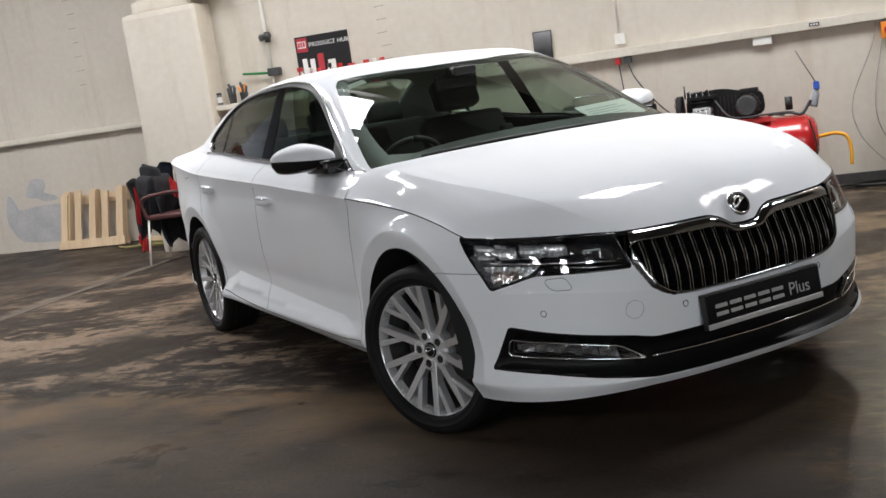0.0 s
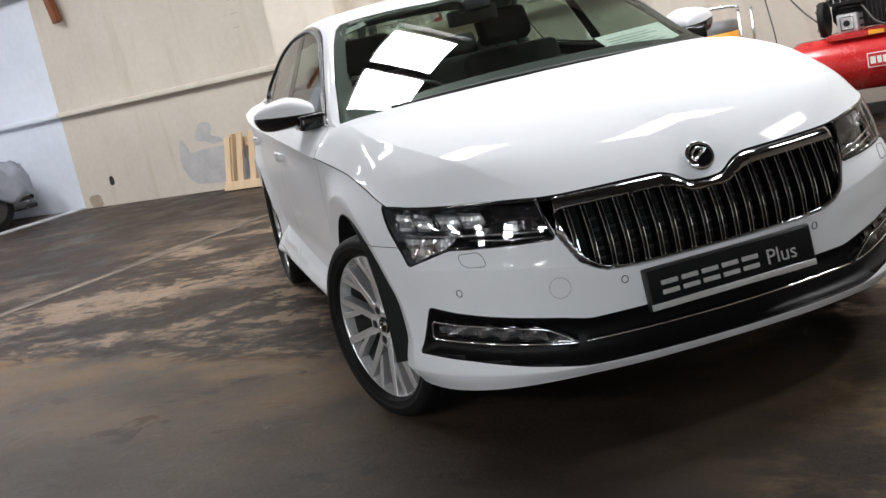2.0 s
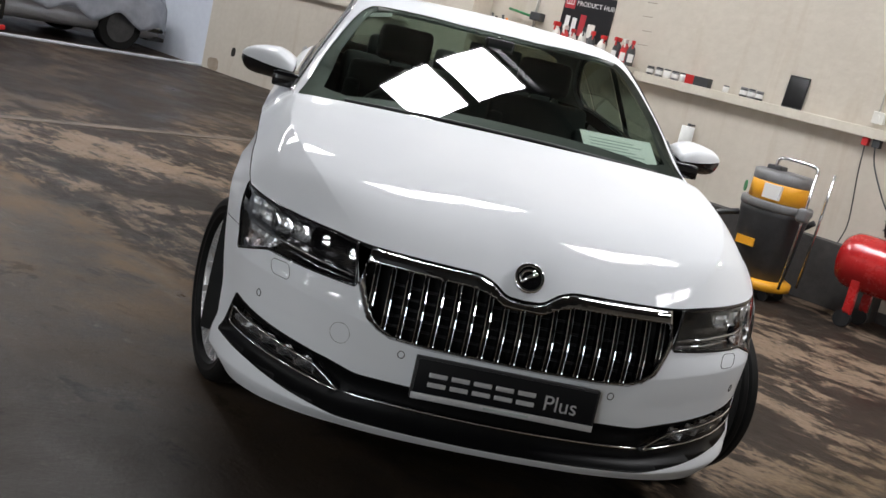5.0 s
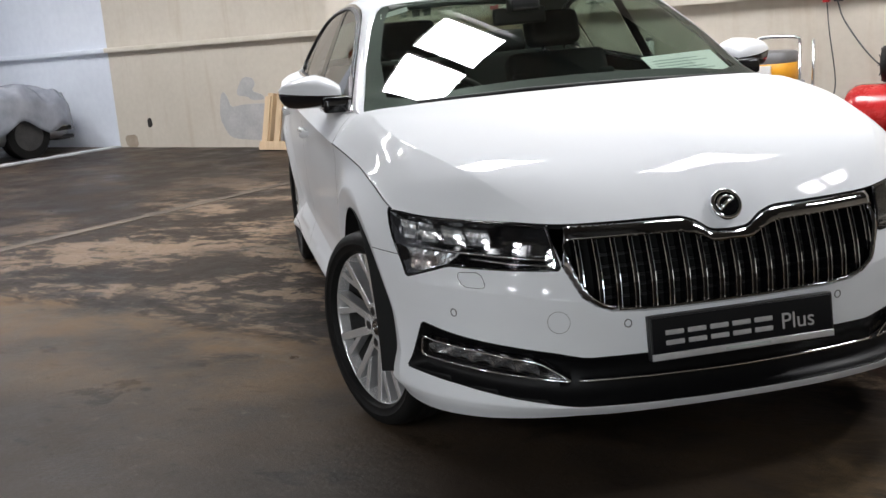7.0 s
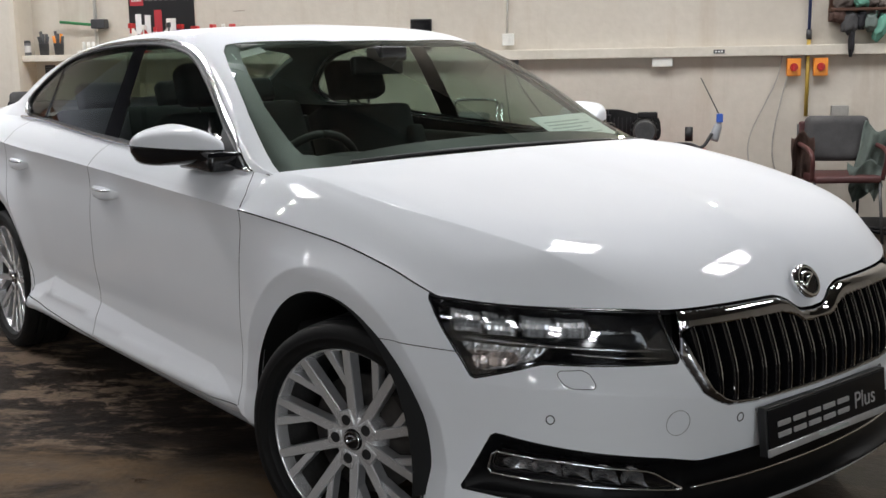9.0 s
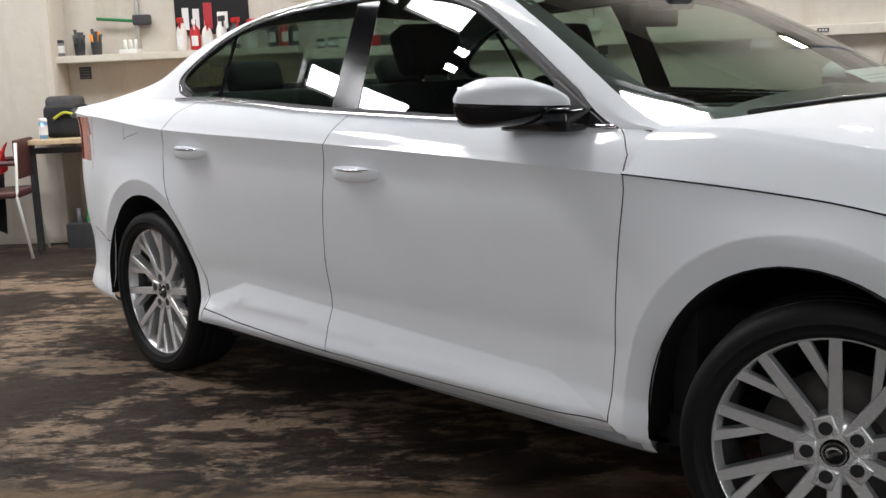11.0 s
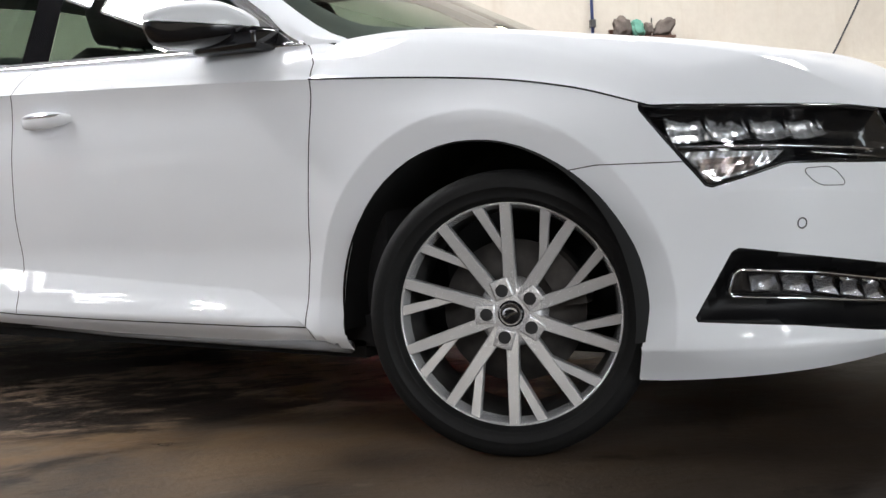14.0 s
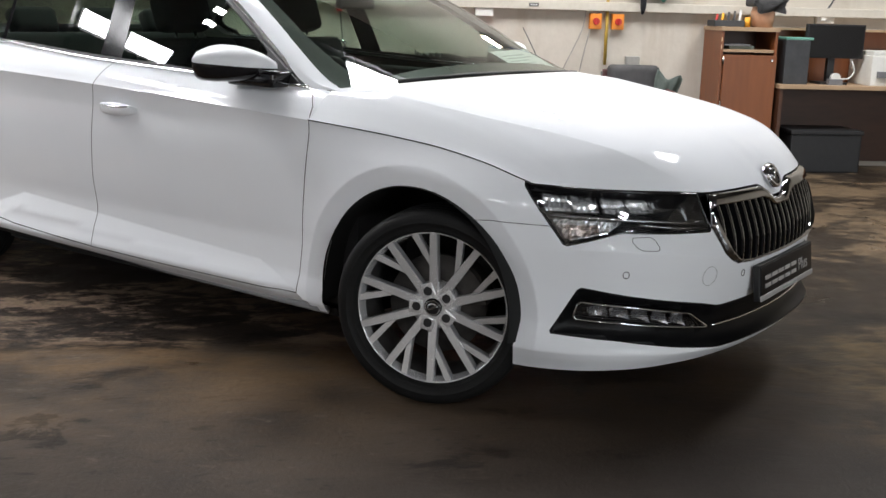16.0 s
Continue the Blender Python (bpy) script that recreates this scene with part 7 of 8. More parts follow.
pbox("box_body", white_plastic, bx, -0.075, 0.075, -0.03, 0.03, -0.032, 0.034, 0.004)
tg = thing("label_tag", at(-0.60, -0.078, 1.322), "small dark tag on the ledge", "tag")
pbox("tag_plate", dark_plastic, tg, -0.04, 0.04, -0.003, 0.002, -0.014, 0.014, 0.001)
for x in (-0.022, 0.0, 0.02):
    pbox("print_bar", sign_white, tg, x - 0.007, x + 0.007, -0.0045, -0.0032, -0.006, 0.006, 0)
for k, u in enumerate((-0.06, 0.13)):
    iso = thing("isolator_switch", at(u, -0.03, 1.20), "orange rotary isolator switch", "switch", "isolator switches")
    pbox("switch_box", orange_plastic, iso, -0.05, 0.05, -0.03, 0.03, -0.065, 0.065, 0.008)
    pcyl("switch_knob", red_plastic, iso, (0, -0.03, 0.0), (0, -0.055, 0.0), 0.03, 0.026, 18, "red knob")
    pbox("switch_grip", red_plastic, iso, -0.007, 0.007, -0.072, -0.05, -0.028, 0.028, 0.003)
pole = thing("air_pipe", at(0.04, -0.03, 0), "upright air pipe, yellow below and blue above", "pipe")
pcyl("pipe_lower", mat("yellow_pipe", (0.45, 0.30, 0.05), 0.45), pole, (0, 0, 0.84), (0, 0, 1.42), 0.014)
pcyl("pipe_joint", steel_dark, pole, (0, 0, 1.40), (0, 0, 1.47), 0.02)
pcyl("pipe_upper", mat("blue_pipe", (0.05, 0.08, 0.22), 0.45), pole, (0, 0, 1.46), (0, 0, 3.2), 0.012)
pbox("pipe_valve", steel_dark, pole, -0.02, 0.02, -0.03, 0.02, 1.70, 1.76, 0.004)
sb2 = thing("wall_socket", at(0.28, -0.02, 0.865), "grey metal socket box on the wall", "socket", "wall sockets")
box_grey = varied("old_socket_grey", (0.26, 0.25, 0.23), (0.33, 0.32, 0.29), (0.45, 0.6), scale=9)
pbox("socket_box", box_grey, sb2, -0.06, 0.06, -0.03, 0.02, -0.05, 0.05, 0.005)
pbox("socket_face", box_grey, sb2, -0.05, 0.05, -0.034, -0.029, -0.04, 0.04, 0.002)
for x0, bow in ((-0.20, -0.16), (-0.13, -0.06)):
    cb_ = thing("hanging_cable", at(x0, -0.02, 0), "white cable looping down the wall", "cable", "wall cables")
    ptube("cable_run", old_cable, cb_, curve([(0.06, 0, 1.29), (0.02, -0.01, 1.10), (bow, -0.02, 0.68), (bow + 0.03, -0.03, 0.42), (bow + 0.16, -0.04, 0.22), (bow + 0.30, -0.05, 0.10)]), 0.005)
# cloth rack
rack = thing("cloth_rack", at(0.42, -0.05, 1.62), "rack of wash mitts and cloths on the wall", "rack")
pbox("rack_board", wood_dark, rack, -0.25, 0.25, 0.01, 0.04, -0.10, 0.06, 0.004)
pbox("rack_ledge", wood_dark, rack, -0.25, 0.25, -0.09, 0.009, -0.025, -0.005, 0.004)


def mitt(name, material, x0, x1, z0, z1, seed, lean=0.0):
    """A soft, crumpled mitt or cloth."""
    bm = bmesh.new()
    bmesh.ops.create_icosphere(bm, subdivisions=4, radius=1.0)
    w, h = (x1 - x0) / 2, (z1 - z0) / 2
    for v in bm.verts:
        c = v.co.copy()
        k = 1 + 0.30 * noise.noise(c * 1.7 + Vector((seed, 0, 0))) + 0.14 * noise.noise(c * 4.5 + Vector((0, seed, 0)))
        c = Vector((math.copysign(abs(c.x) ** 0.75, c.x), c.y, math.copysign(abs(c.z) ** 0.75, c.z))) * k
        v.co = ((x0 + x1) / 2 + c.x * w + lean * c.z * h, -0.045 + c.y * 0.045, (z0 + z1) / 2 + c.z * h)
    return part(name, bm, material, rack)


mitt("wash_mitt", taupe_cloth, -0.235, -0.10, -0.01, 0.145, 1.0)
mitt("wash_mitt", brown_cloth, -0.25, -0.14, -0.11, 0.0, 2.0)
mitt("cloth", mint_cloth, -0.11, 0.01, 0.0, 0.12, 3.0, -0.2)
mitt("cloth", grey_cloth, -0.17, -0.06, -0.19, -0.03, 4.0)
mitt("cloth_tail", black_cloth, -0.115, -0.075, -0.34, -0.16, 5.0)
mitt("wash_mitt", black_cloth, -0.07, 0.0, -0.16, -0.03, 6.0)
mitt("cloth", sage_cloth, -0.02, 0.075, -0.17, -0.05, 7.0)
mitt("cloth", mint_cloth, 0.06, 0.15, -0.23, -0.05, 8.0, 0.25)
mitt("wash_mitt", taupe_cloth, 0.01, 0.08, 0.0, 0.10, 9.0)
mitt("wash_mitt", taupe_cloth, 0.10, 0.24, -0.02, 0.13, 10.0, 0.45)
mitt("wash_mitt", brown_cloth, 0.12, 0.24, -0.12, -0.01, 11.0)
pcyl("rack_hook", satin_chrome, rack, (0.065, -0.06, -0.08), (0.065, -0.06, 0.13), 0.007, n=8)
roll = thing("paper_roll", at(-3.64, -0.08, 0.83), "white paper roll on a wall holder", "roll")
turned("roll_paper", paper, roll, [(0.05, 0), (0.055, 0.005), (0.055, 0.19), (0.05, 0.195)], 24)
pcyl("roll_core", steel_dark, roll, (0, 0, -0.01), (0, 0, 0.22), 0.012)
pbox("roll_bracket", steel_dark, roll, -0.015, 0.015, 0.0, 0.075, 0.20, 0.215, 0.002)

pump_black = varied("oily_black_casting", (0.006, 0.006, 0.007), (0.016, 0.015, 0.015), (0.45, 0.7), scale=14, fine=80, bump=0.002, Specular_IOR_Level=0.25)
# compressor
comp = thing("air_compressor", at(-1.29, -0.48, 0), "red tank air compressor with black pump", "compressor")
bm = bmesh.new()
prof = [(0.0, -0.66), (0.10, -0.655), (0.16, -0.63), (0.193, -0.58), (0.2, -0.53), (0.2, 0.53), (0.193, 0.58), (0.16, 0.63), (0.10, 0.655), (0.0, 0.66)]
rows = [[bm.verts.new((x, r * math.cos(t), 0.45 + r * math.sin(t))) for t in np.linspace(0, 2 * math.pi, 37)[:-1]] for r, x in prof]
for a, b in zip(rows, rows[1:]):
    for i in range(36):
        bm.faces.new((a[i], a[(i + 1) % 36], b[(i + 1) % 36], b[i]))
bmesh.ops.remove_doubles(bm, verts=bm.verts[:], dist=1e-5)
bmesh.ops.recalc_face_normals(bm, faces=bm.faces[:])
part("tank", bm, red_paint, comp, "red enamelled tank")
for x in (-0.45, 0.42):
    for y in (-0.15, 0.15):
        pbox("foot", red_paint, comp, x - 0.03, x + 0.03, y - 0.02, y + 0.02, 0.10, 0.34, 0.004)
        pcyl("castor", satin_black, comp, (x - 0.02, y - 0.02, 0.06), (x - 0.02, y + 0.02, 0.06), 0.06)
pbox("deck", red_paint, comp, -0.34, 0.32, -0.15, 0.15, 0.63, 0.67, 0.005)
pbox("deck_sticker", yellow_paint, comp, -0.06, 0.04, -0.153, -0.149, 0.636, 0.664, 0.001)
pbox("tank_sticker", sign_white, comp, 0.20, 0.29, -0.196, -0.176, 0.50, 0.575, 0.002, m=Matrix.Translation((0, 0.012, 0)))
label_ob = pbox("tank_label", sign_white, comp, -0.08, 0.17, -0.207, -0.196, 0.415, 0.515, 0.002, "white-edged red label")
pbox("label_face", red_plastic, label_ob, -0.074, 0.164, -0.2085, -0.2065, 0.421, 0.509, 0.001)
for x, w in ((-0.06, 0.035), (-0.015, 0.028), (0.022, 0.028), (0.058, 0.040), (0.106, 0.028), (0.140, 0.012)):
    pbox("print_bar", sign_white, label_ob, x, x + w, -0.2095, -0.208, 0.440, 0.490, 0)
bm = bmesh.new()
for t in range(9):
    cyl(bm, (-0.20, 0, 0.67 + 0.024 * t), (-0.20, 0, 0.682 + 0.024 * t), 0.085 if t % 2 else 0.070, n=24)
part("pump_cylinder", bm, pump_black, comp, "finned black pump", smooth=False)
for k in range(9):
    pbox("head_fin", satin_chrome if k % 2 else pump_black, comp, -0.305 + 0.024 * k, -0.299 + 0.024 * k, -0.085, 0.08, 0.885, 0.930 - 0.004 * (k % 3), 0.001)
pbox("pump_head", pump_black, comp, -0.31, -0.09, -0.08, 0.08, 0.865, 0.886, 0.004)
pcyl("breather", steel_dark, comp, (-0.325, -0.04, 0.88), (-0.325, -0.04, 0.985), 0.008, 0.005, 10)
pbox("pump_case", alloy_dark, comp, -0.27, -0.13, -0.11, 0.10, 0.67, 0.80, 0.02)
pbox("pump_cover", satin_chrome, comp, -0.245, -0.155, -0.125, -0.11, 0.685, 0.785, 0.010)
pcyl("cover_boss", pump_black, comp, (-0.20, -0.125, 0.735), (-0.20, -0.132, 0.735), 0.022, n=16)
pcyl("flywheel", pump_black, comp, (-0.40, 0.02, 0.78), (-0.355, 0.02, 0.78), 0.125, n=32)
for k in range(10):
    a = k * math.pi / 5
    ptube("guard_wire", steel_dark, comp, [(-0.41, 0.02, 0.78), (-0.41, 0.02 + 0.12 * math.cos(a), 0.78 + 0.12 * math.sin(a))], 0.004, 6)
bm = bmesh.new()
gp = rounded([(-0.34, 0.68), (-0.34, 0.90), (-0.06, 0.925), (0.10, 0.885), (0.26, 0.87), (0.275, 0.72), (0.22, 0.67)], 2)
fa = [bm.verts.new((x, 0.10, z)) for x, z in gp]
fb_ = [bm.verts.new((x, 0.16, z)) for x, z in gp]
bm.faces.new(fa)
bm.faces.new(fb_[::-1])
for i in range(len(gp)):
    bm.faces.new((fa[i], fb_[i], fb_[(i + 1) % len(gp)], fa[(i + 1) % len(gp)]))
part("belt_guard", bm, pump_black, comp, "black mesh belt guard", smooth=False)
for k in range(11):
    pbox("guard_bar", satin_black, comp, -0.10 + 0.030 * k, -0.094 + 0.030 * k, 0.094, 0.100, 0.70, 0.86, 0.001)
pcyl("motor", pump_black, comp, (0.15, -0.14, 0.775), (0.15, 0.10, 0.775), 0.088, n=28, label="black electric motor")
for k in range(12):
    a = k * math.pi / 6
    pbox("motor_rib", pump_black, comp, -0.003, 0.003, -0.13, 0.08, 0.086, 0.100, 0.001, m=Matrix.Translation((0.15, 0, 0.775)) @ Matrix.Rotation(a, 4, "Y"))
pcyl("motor_cap", steel_dark, comp, (0.15, -0.17, 0.775), (0.15, -0.14, 0.775), 0.070, 0.085, 28)
pbox("motor_box", pump_black, comp, 0.10, 0.24, -0.10, 0.02, 0.868, 0.905, 0.010)
ptube("copper_pipe", steel_dark, comp, curve([(-0.09, -0.10, 0.84), (0.04, -0.18, 0.70), (0.30, -0.14, 0.69), (0.42, -0.06, 0.66)]), 0.007)
pcyl("gauge", satin_black, comp, (0.46, -0.06, 0.70), (0.46, -0.06, 0.80), 0.028, n=16)
ptube("air_line", satin_black, comp, curve([(0.30, -0.06, 0.68), (0.46, -0.08, 0.68), (0.55, -0.10, 0.66), (0.62, -0.05, 0.75)]), 0.012)
ptube("yellow_hose", yellow_paint, comp, curve([(0.66, 0, 0.46), (0.78, -0.02, 0.475), (0.86, -0.02, 0.44), (0.885, -0.02, 0.34), (0.88, -0.02, 0.22)]), 0.014, label="yellow air hose")
ptube("copper_lead", satin_black, comp, curve([(0.60, -0.16, 0.62), (0.64, -0.2, 0.40), (0.60, -0.22, 0.12)]), 0.007)
grey_clear = varied("cloudy_grey_plastic", (0.26, 0.27, 0.29), (0.36, 0.37, 0.39), (0.25, 0.4), scale=9)
sb3 = thing("spray_gun", at(-0.66, -0.50, 0.70), "clear spray bottle with blue cap", "bottle")
turned("bottle_body", grey_clear, sb3, [(0.035, 0.0), (0.038, 0.02), (0.030, 0.10), (0.014, 0.14)], 16, m=Matrix.Rotation(radians(18), 4, "Y"))
pbox("bottle_cap", blue_plastic, sb3, 0.02, 0.065, -0.03, 0.02, 0.13, 0.19, 0.006)
ptube("wand", dark_plastic, sb3, [(0.04, 0, 0.18), (-0.02, 0.02, 0.30), (-0.09, 0.06, 0.44)], 0.004)

# black hoses dropped along the foot of the wall
for u, pts in ((-0.30, [(-0.5, -0.10, 0.02), (-0.2, -0.22, 0.02), (0.15, -0.10, 0.02), (0.45, -0.24, 0.03), (0.75, -0.12, 0.02), (1.0, -0.20, 0.02)]),
               (0.10, [(-0.5, -0.30, 0.02), (-0.15, -0.36, 0.025), (0.10, -0.16, 0.055), (0.42, -0.30, 0.02), (0.62, -0.44, 0.02)])):
    hs = thing("air_hose", at(u, 0.0, 0), "black rubber hose lying along the wall's foot", "hose", "hoses on the floor")
    ptube("hose_run", satin_black, hs, curve(pts), 0.013)
hall_box("trim_skirting", -1.748, 0.85, -0.03, 0.0, 0.0, 0.085, plinth_mat, "dark dirty skirting at the wall's foot", "skirting", 0.006)
# wet vacuum cleaner
vac = thing("vacuum_cleaner", at(-2.46, -0.62, 0, 0), "yellow and grey wet vacuum on a trolley", "vacuum cleaner")
turned("drum", dark_plastic, vac, [(0.18, 0.12), (0.20, 0.15), (0.235, 0.55), (0.245, 0.60), (0.25, 0.66)], 32, "dark grey tapered drum")
turned("drum_rim", grey_plastic, vac, [(0.25, 0.64), (0.258, 0.65), (0.258, 0.69), (0.25, 0.70)], 32)
turned("motor_band", yellow_paint, vac, [(0.205, 0.70), (0.215, 0.705), (0.213, 0.835), (0.205, 0.84)], 32, "yellow motor housing")
turned("motor_top", grey_plastic, vac, [(0.213, 0.835), (0.216, 0.84), (0.216, 0.905), (0.19, 0.915), (0.05, 0.918)], 32)
pbox("band_label", sign_white, vac, -0.03, 0.10, -0.2185, -0.19, 0.72, 0.825, 0.002)
pcyl("band_badge", green_plastic, vac, (-0.19, -0.165, 0.76), (-0.196, -0.17, 0.76), 0.04, n=20)
pbox("drum_label", yellow_paint, vac, -0.12, 0.02, -0.232, -0.216, 0.36, 0.42, 0.002)
pbox("top_grip", dark_plastic, vac, -0.13, -0.02, -0.06, 0.06, 0.89, 0.95, 0.02)
turned("trolley_base", yellow_paint, vac, [(0.23, 0.07), (0.26, 0.08), (0.26, 0.13), (0.23, 0.145)], 28, "yellow trolley base")
for a in (0.6, 2.5, 3.8, 5.6):
    pcyl("castor", dark_plastic, vac, (0.2 * math.cos(a), 0.2 * math.sin(a) - 0.015, 0.035), (0.2 * math.cos(a), 0.2 * math.sin(a) + 0.015, 0.035), 0.035, n=16)
for y in (-0.15, 0.15):
    ptube("handle_upright", satin_chrome, vac, [(0.26, y, 0.12), (0.28, y, 0.60), (0.29, y, 0.98)], 0.011)
ptube("push_handle", satin_chrome, vac, curve([(0.29, -0.15, 0.97), (0.27, -0.15, 1.01), (0.10, -0.15, 1.02), (0.0, -0.15, 1.01), (-0.02, -0.15, 0.95)], 4), 0.012, label="chrome push handle")
bm = bmesh.new()
cushion(bm, 0.24, 0.32, -0.20, -0.12, 0.62, 0.72, 0.03)
part("handle_clamp", bm, grey_plastic, vac)
ptube("vac_hose", dark_plastic, vac, curve([(-0.22, -0.10, 0.56), (-0.34, -0.20, 0.50), (-0.36, -0.05, 0.30), (-0.30, 0.16, 0.20), (-0.05, 0.28, 0.40), (0.2, 0.26, 0.60)]), 0.022, label="dark ribbed hose")

# desk and cabinet
cab = thing("cabinet", at(1.14, -0.24, 0), "brown veneer cabinet with open top shelf", "cabinet")
pbox("side_panel", wood_brown, cab, -0.24, -0.218, -0.20, 0.22, 0.0, 1.155, 0.002)
pbox("side_panel", wood_brown, cab, 0.218, 0.24, -0.20, 0.22, 0.0, 1.155, 0.002)
pbox("top_panel", wood_edge, cab, -0.25, 0.25, -0.21, 0.22, 1.156, 1.188, 0.003)
pbox("shelf_panel", wood_edge, cab, -0.217, 0.217, -0.19, 0.20, 0.985, 1.008, 0.002)
pbox("back_panel", wood_dark, cab, -0.217, 0.217, 0.205, 0.22, 0.0, 1.155, 0.001)
door_c = pbox("cabinet_door", wood_brown, cab, -0.215, 0.236, -0.222, -0.201, 0.04, 0.965, 0.003, "brown veneer door")
pcyl("door_knob", satin_chrome, door_c, (0.19, -0.222, 0.925), (0.19, -0.238, 0.925), 0.010, n=12)
for z in (0.12, 0.56, 0.92):
    pcyl("door_hinge", satin_chrome, cab, (-0.217, -0.218, z - 0.03), (-0.217, -0.218, z + 0.03), 0.007, n=8)
for z in (1.03, 1.09):
    pbox("worn_chip", wood_pale, cab, -0.241, -0.232, -0.2025, -0.199, z - 0.02, z + 0.012, 0.001, "chipped pale edge")
pbox("folder", sage_cloth, cab, -0.15, 0.06, -0.15, 0.1, 1.009, 1.035, 0.002)
pbox("folder", grey_plastic, cab, -0.20, 0.02, -0.17, 0.08, 1.036, 1.050, 0.002)
desk = thing("desk", at(2.75, -0.27, 0), "brown veneer office desk with dark kneehole", "desk")
pbox("desktop", wood_edge, desk, -1.35, 1.3, -0.25, 0.25, 0.70, 0.735, 0.006, "desktop with pale edge")
pbox("modesty_panel", wood_dark, desk, -1.34, 1.28, 0.20, 0.23, 0.05, 0.70, 0.002)
pbox("end_panel", wood_brown, desk, 1.25, 1.28, -0.23, 0.20, 0.0, 0.70, 0.002)
pbox("end_panel", wood_dark, desk, -1.34, -1.31, -0.23, 0.20, 0.0, 0.70, 0.002)
pbox("hutch_back", wood_brown, desk, -1.34, 1.3, 0.21, 0.235, 0.736, 1.17, 0.002)
pbox("hutch_shelf", wood_edge, desk, -1.34, 1.3, 0.08, 0.235, 1.171, 1.19, 0.002)
# box in black, which stands in for the deep shade of the kneehole
ub = thing("floor_box", at(1.86, -0.28, 0), "box on the floor under the desk, kneehole shade put into its black", "box")
pbox("box_body", satin_black, ub, -0.30, 0.32, -0.2, 0.25, 0, 0.32, 0.015)
pbox("box_lid", satin_black, ub, -0.31, 0.33, -0.21, 0.26, 0.321, 0.36, 0.01)
mon = thing("monitor", at(1.925, -0.32, 0.735), "black flat monitor seen from its side", "monitor")
pbox("monitor_panel", satin_black, mon, -0.255, 0.255, -0.02, 0.02, 0.215, 0.495, 0.008)
pbox("monitor_screen", gloss_black, mon, -0.243, 0.243, -0.024, -0.0205, 0.227, 0.483, 0.001)
pbox("monitor_stem", satin_black, mon, -0.04, 0.02, 0.0, 0.05, 0.02, 0.28, 0.006)
pbox("monitor_foot", satin_black, mon, -0.13, 0.11, -0.08, 0.12, 0, 0.02, 0.005)
prn = thing("printer", at(2.40, -0.27, 0.735), "white desktop printer on the desk", "printer")
pbox("printer_body", white_plastic, prn, -0.20, 0.22, -0.2, 0.2, 0, 0.25, 0.015)
pbox("printer_tray", grey_plastic, prn, -0.15, 0.17, -0.23, -0.201, 0.07, 0.12, 0.004)
pbox("printer_lid", white_plastic, prn, -0.19, 0.21, -0.19, 0.19, 0.251, 0.285, 0.008)
tp = thing("tape_dispenser", at(1.90, -0.45, 0.735), "white hook-shaped lead and clamp on the desk", "clamp")
pcyl("dispenser_roll", white_plastic, tp, (0, -0.02, 0.06), (0, 0.02, 0.06), 0.04, n=20)
pbox("dispenser_base", grey_plastic, tp, -0.06, 0.06, -0.025, 0.025, 0, 0.05, 0.005)
ptube("white_lead", white_plastic, tp, curve([(0.05, 0, 0.05), (0.12, 0, 0.06), (0.16, 0, 0.12), (0.13, 0, 0.20)]), 0.007)
keys = thing("stationery_box", at(1.555, -0.30, 0.735), "dark stationery box on the desk", "box")
pbox("box_body", dark_plastic, keys, -0.10, 0.11, -0.14, 0.14, 0, 0.36, 0.006)
pbox("box_cover", mint_cloth, keys, -0.10, 0.14, -0.13, 0.13, 0.361, 0.382, 0.008)
vase = thing("plant_pot", at(1.31, -0.25, 1.189), "terracotta pot with a grey cloth over it", "pot")
turned("pot_body", terracotta, vase, [(0.085, 0), (0.10, 0.12), (0.085, 0.17)], 24)
drape("pot_cloth", grey_cloth, vase, 0.28, 0.10, 31, Matrix.Translation((0.02, -0.09, 0.22)), 0.05)
bm = bmesh.new()
cushion(bm, -0.13, 0.16, -0.10, 0.09, 0.165, 0.235, 0.03)
part("cloth_top", bm, grey_cloth, vase)
tl_ = thing("tool_tray", at(1.00, -0.24, 1.189), "black tray of small tools on the cabinet", "tray")
pbox("tray_body", dark_plastic, tl_, -0.13, 0.13, -0.09, 0.09, 0, 0.05, 0.006)
for j in range(5):
    pcyl("tool", (red_plastic, yellow_paint, dark_plastic, steel_dark, white_plastic)[j], tl_, (-0.10 + 0.05 * j, -0.04, 0.04), (-0.06 + 0.05 * j, 0.05, 0.09 + 0.01 * j), 0.011, n=10)
bn = thing("banana_stand", at(1.165, -0.29, 1.189), "small yellow tin on the cabinet", "tin")
pcyl("tin_body", yellow_paint, bn, (0, 0, 0), (0, 0, 0.08), 0.025, n=16)
sc = thing("wall_socket", at(1.96, -0.02, 1.275), "white double socket on the wall", "socket", "wall sockets")
pbox("socket_box", white_plastic, sc, -0.08, 0.08, -0.02, 0.02, -0.042, 0.042, 0.004)
pbox("socket_plug", white_plastic, sc, -0.055, -0.01, -0.05, -0.02, -0.02, 0.03, 0.006)
spk = thing("wall_speaker", at(2.22, -0.10, 2.26), "black box fixed high on the wall with lead", "speaker")
pbox("speaker_body", satin_black, spk, -0.17, 0.17, -0.12, 0.08, -0.10, 0.14, 0.015)
ptube("speaker_lead", dark_plastic, spk, curve([(0.06, -0.06, -0.10), (0.03, -0.04, -0.3), (-0.16, 0.02, -0.72), (-0.27, 0.05, -0.93)]), 0.008)

bt = thing("wall_plate", at(-14.87, 0.985, 1.55), "dark plate fixed over the bay's ledge", "plate")
pbox("plate_body", dark_plastic, bt, -0.22, 0.22, -0.02, 0.012, -0.05, 0.05, 0.006)
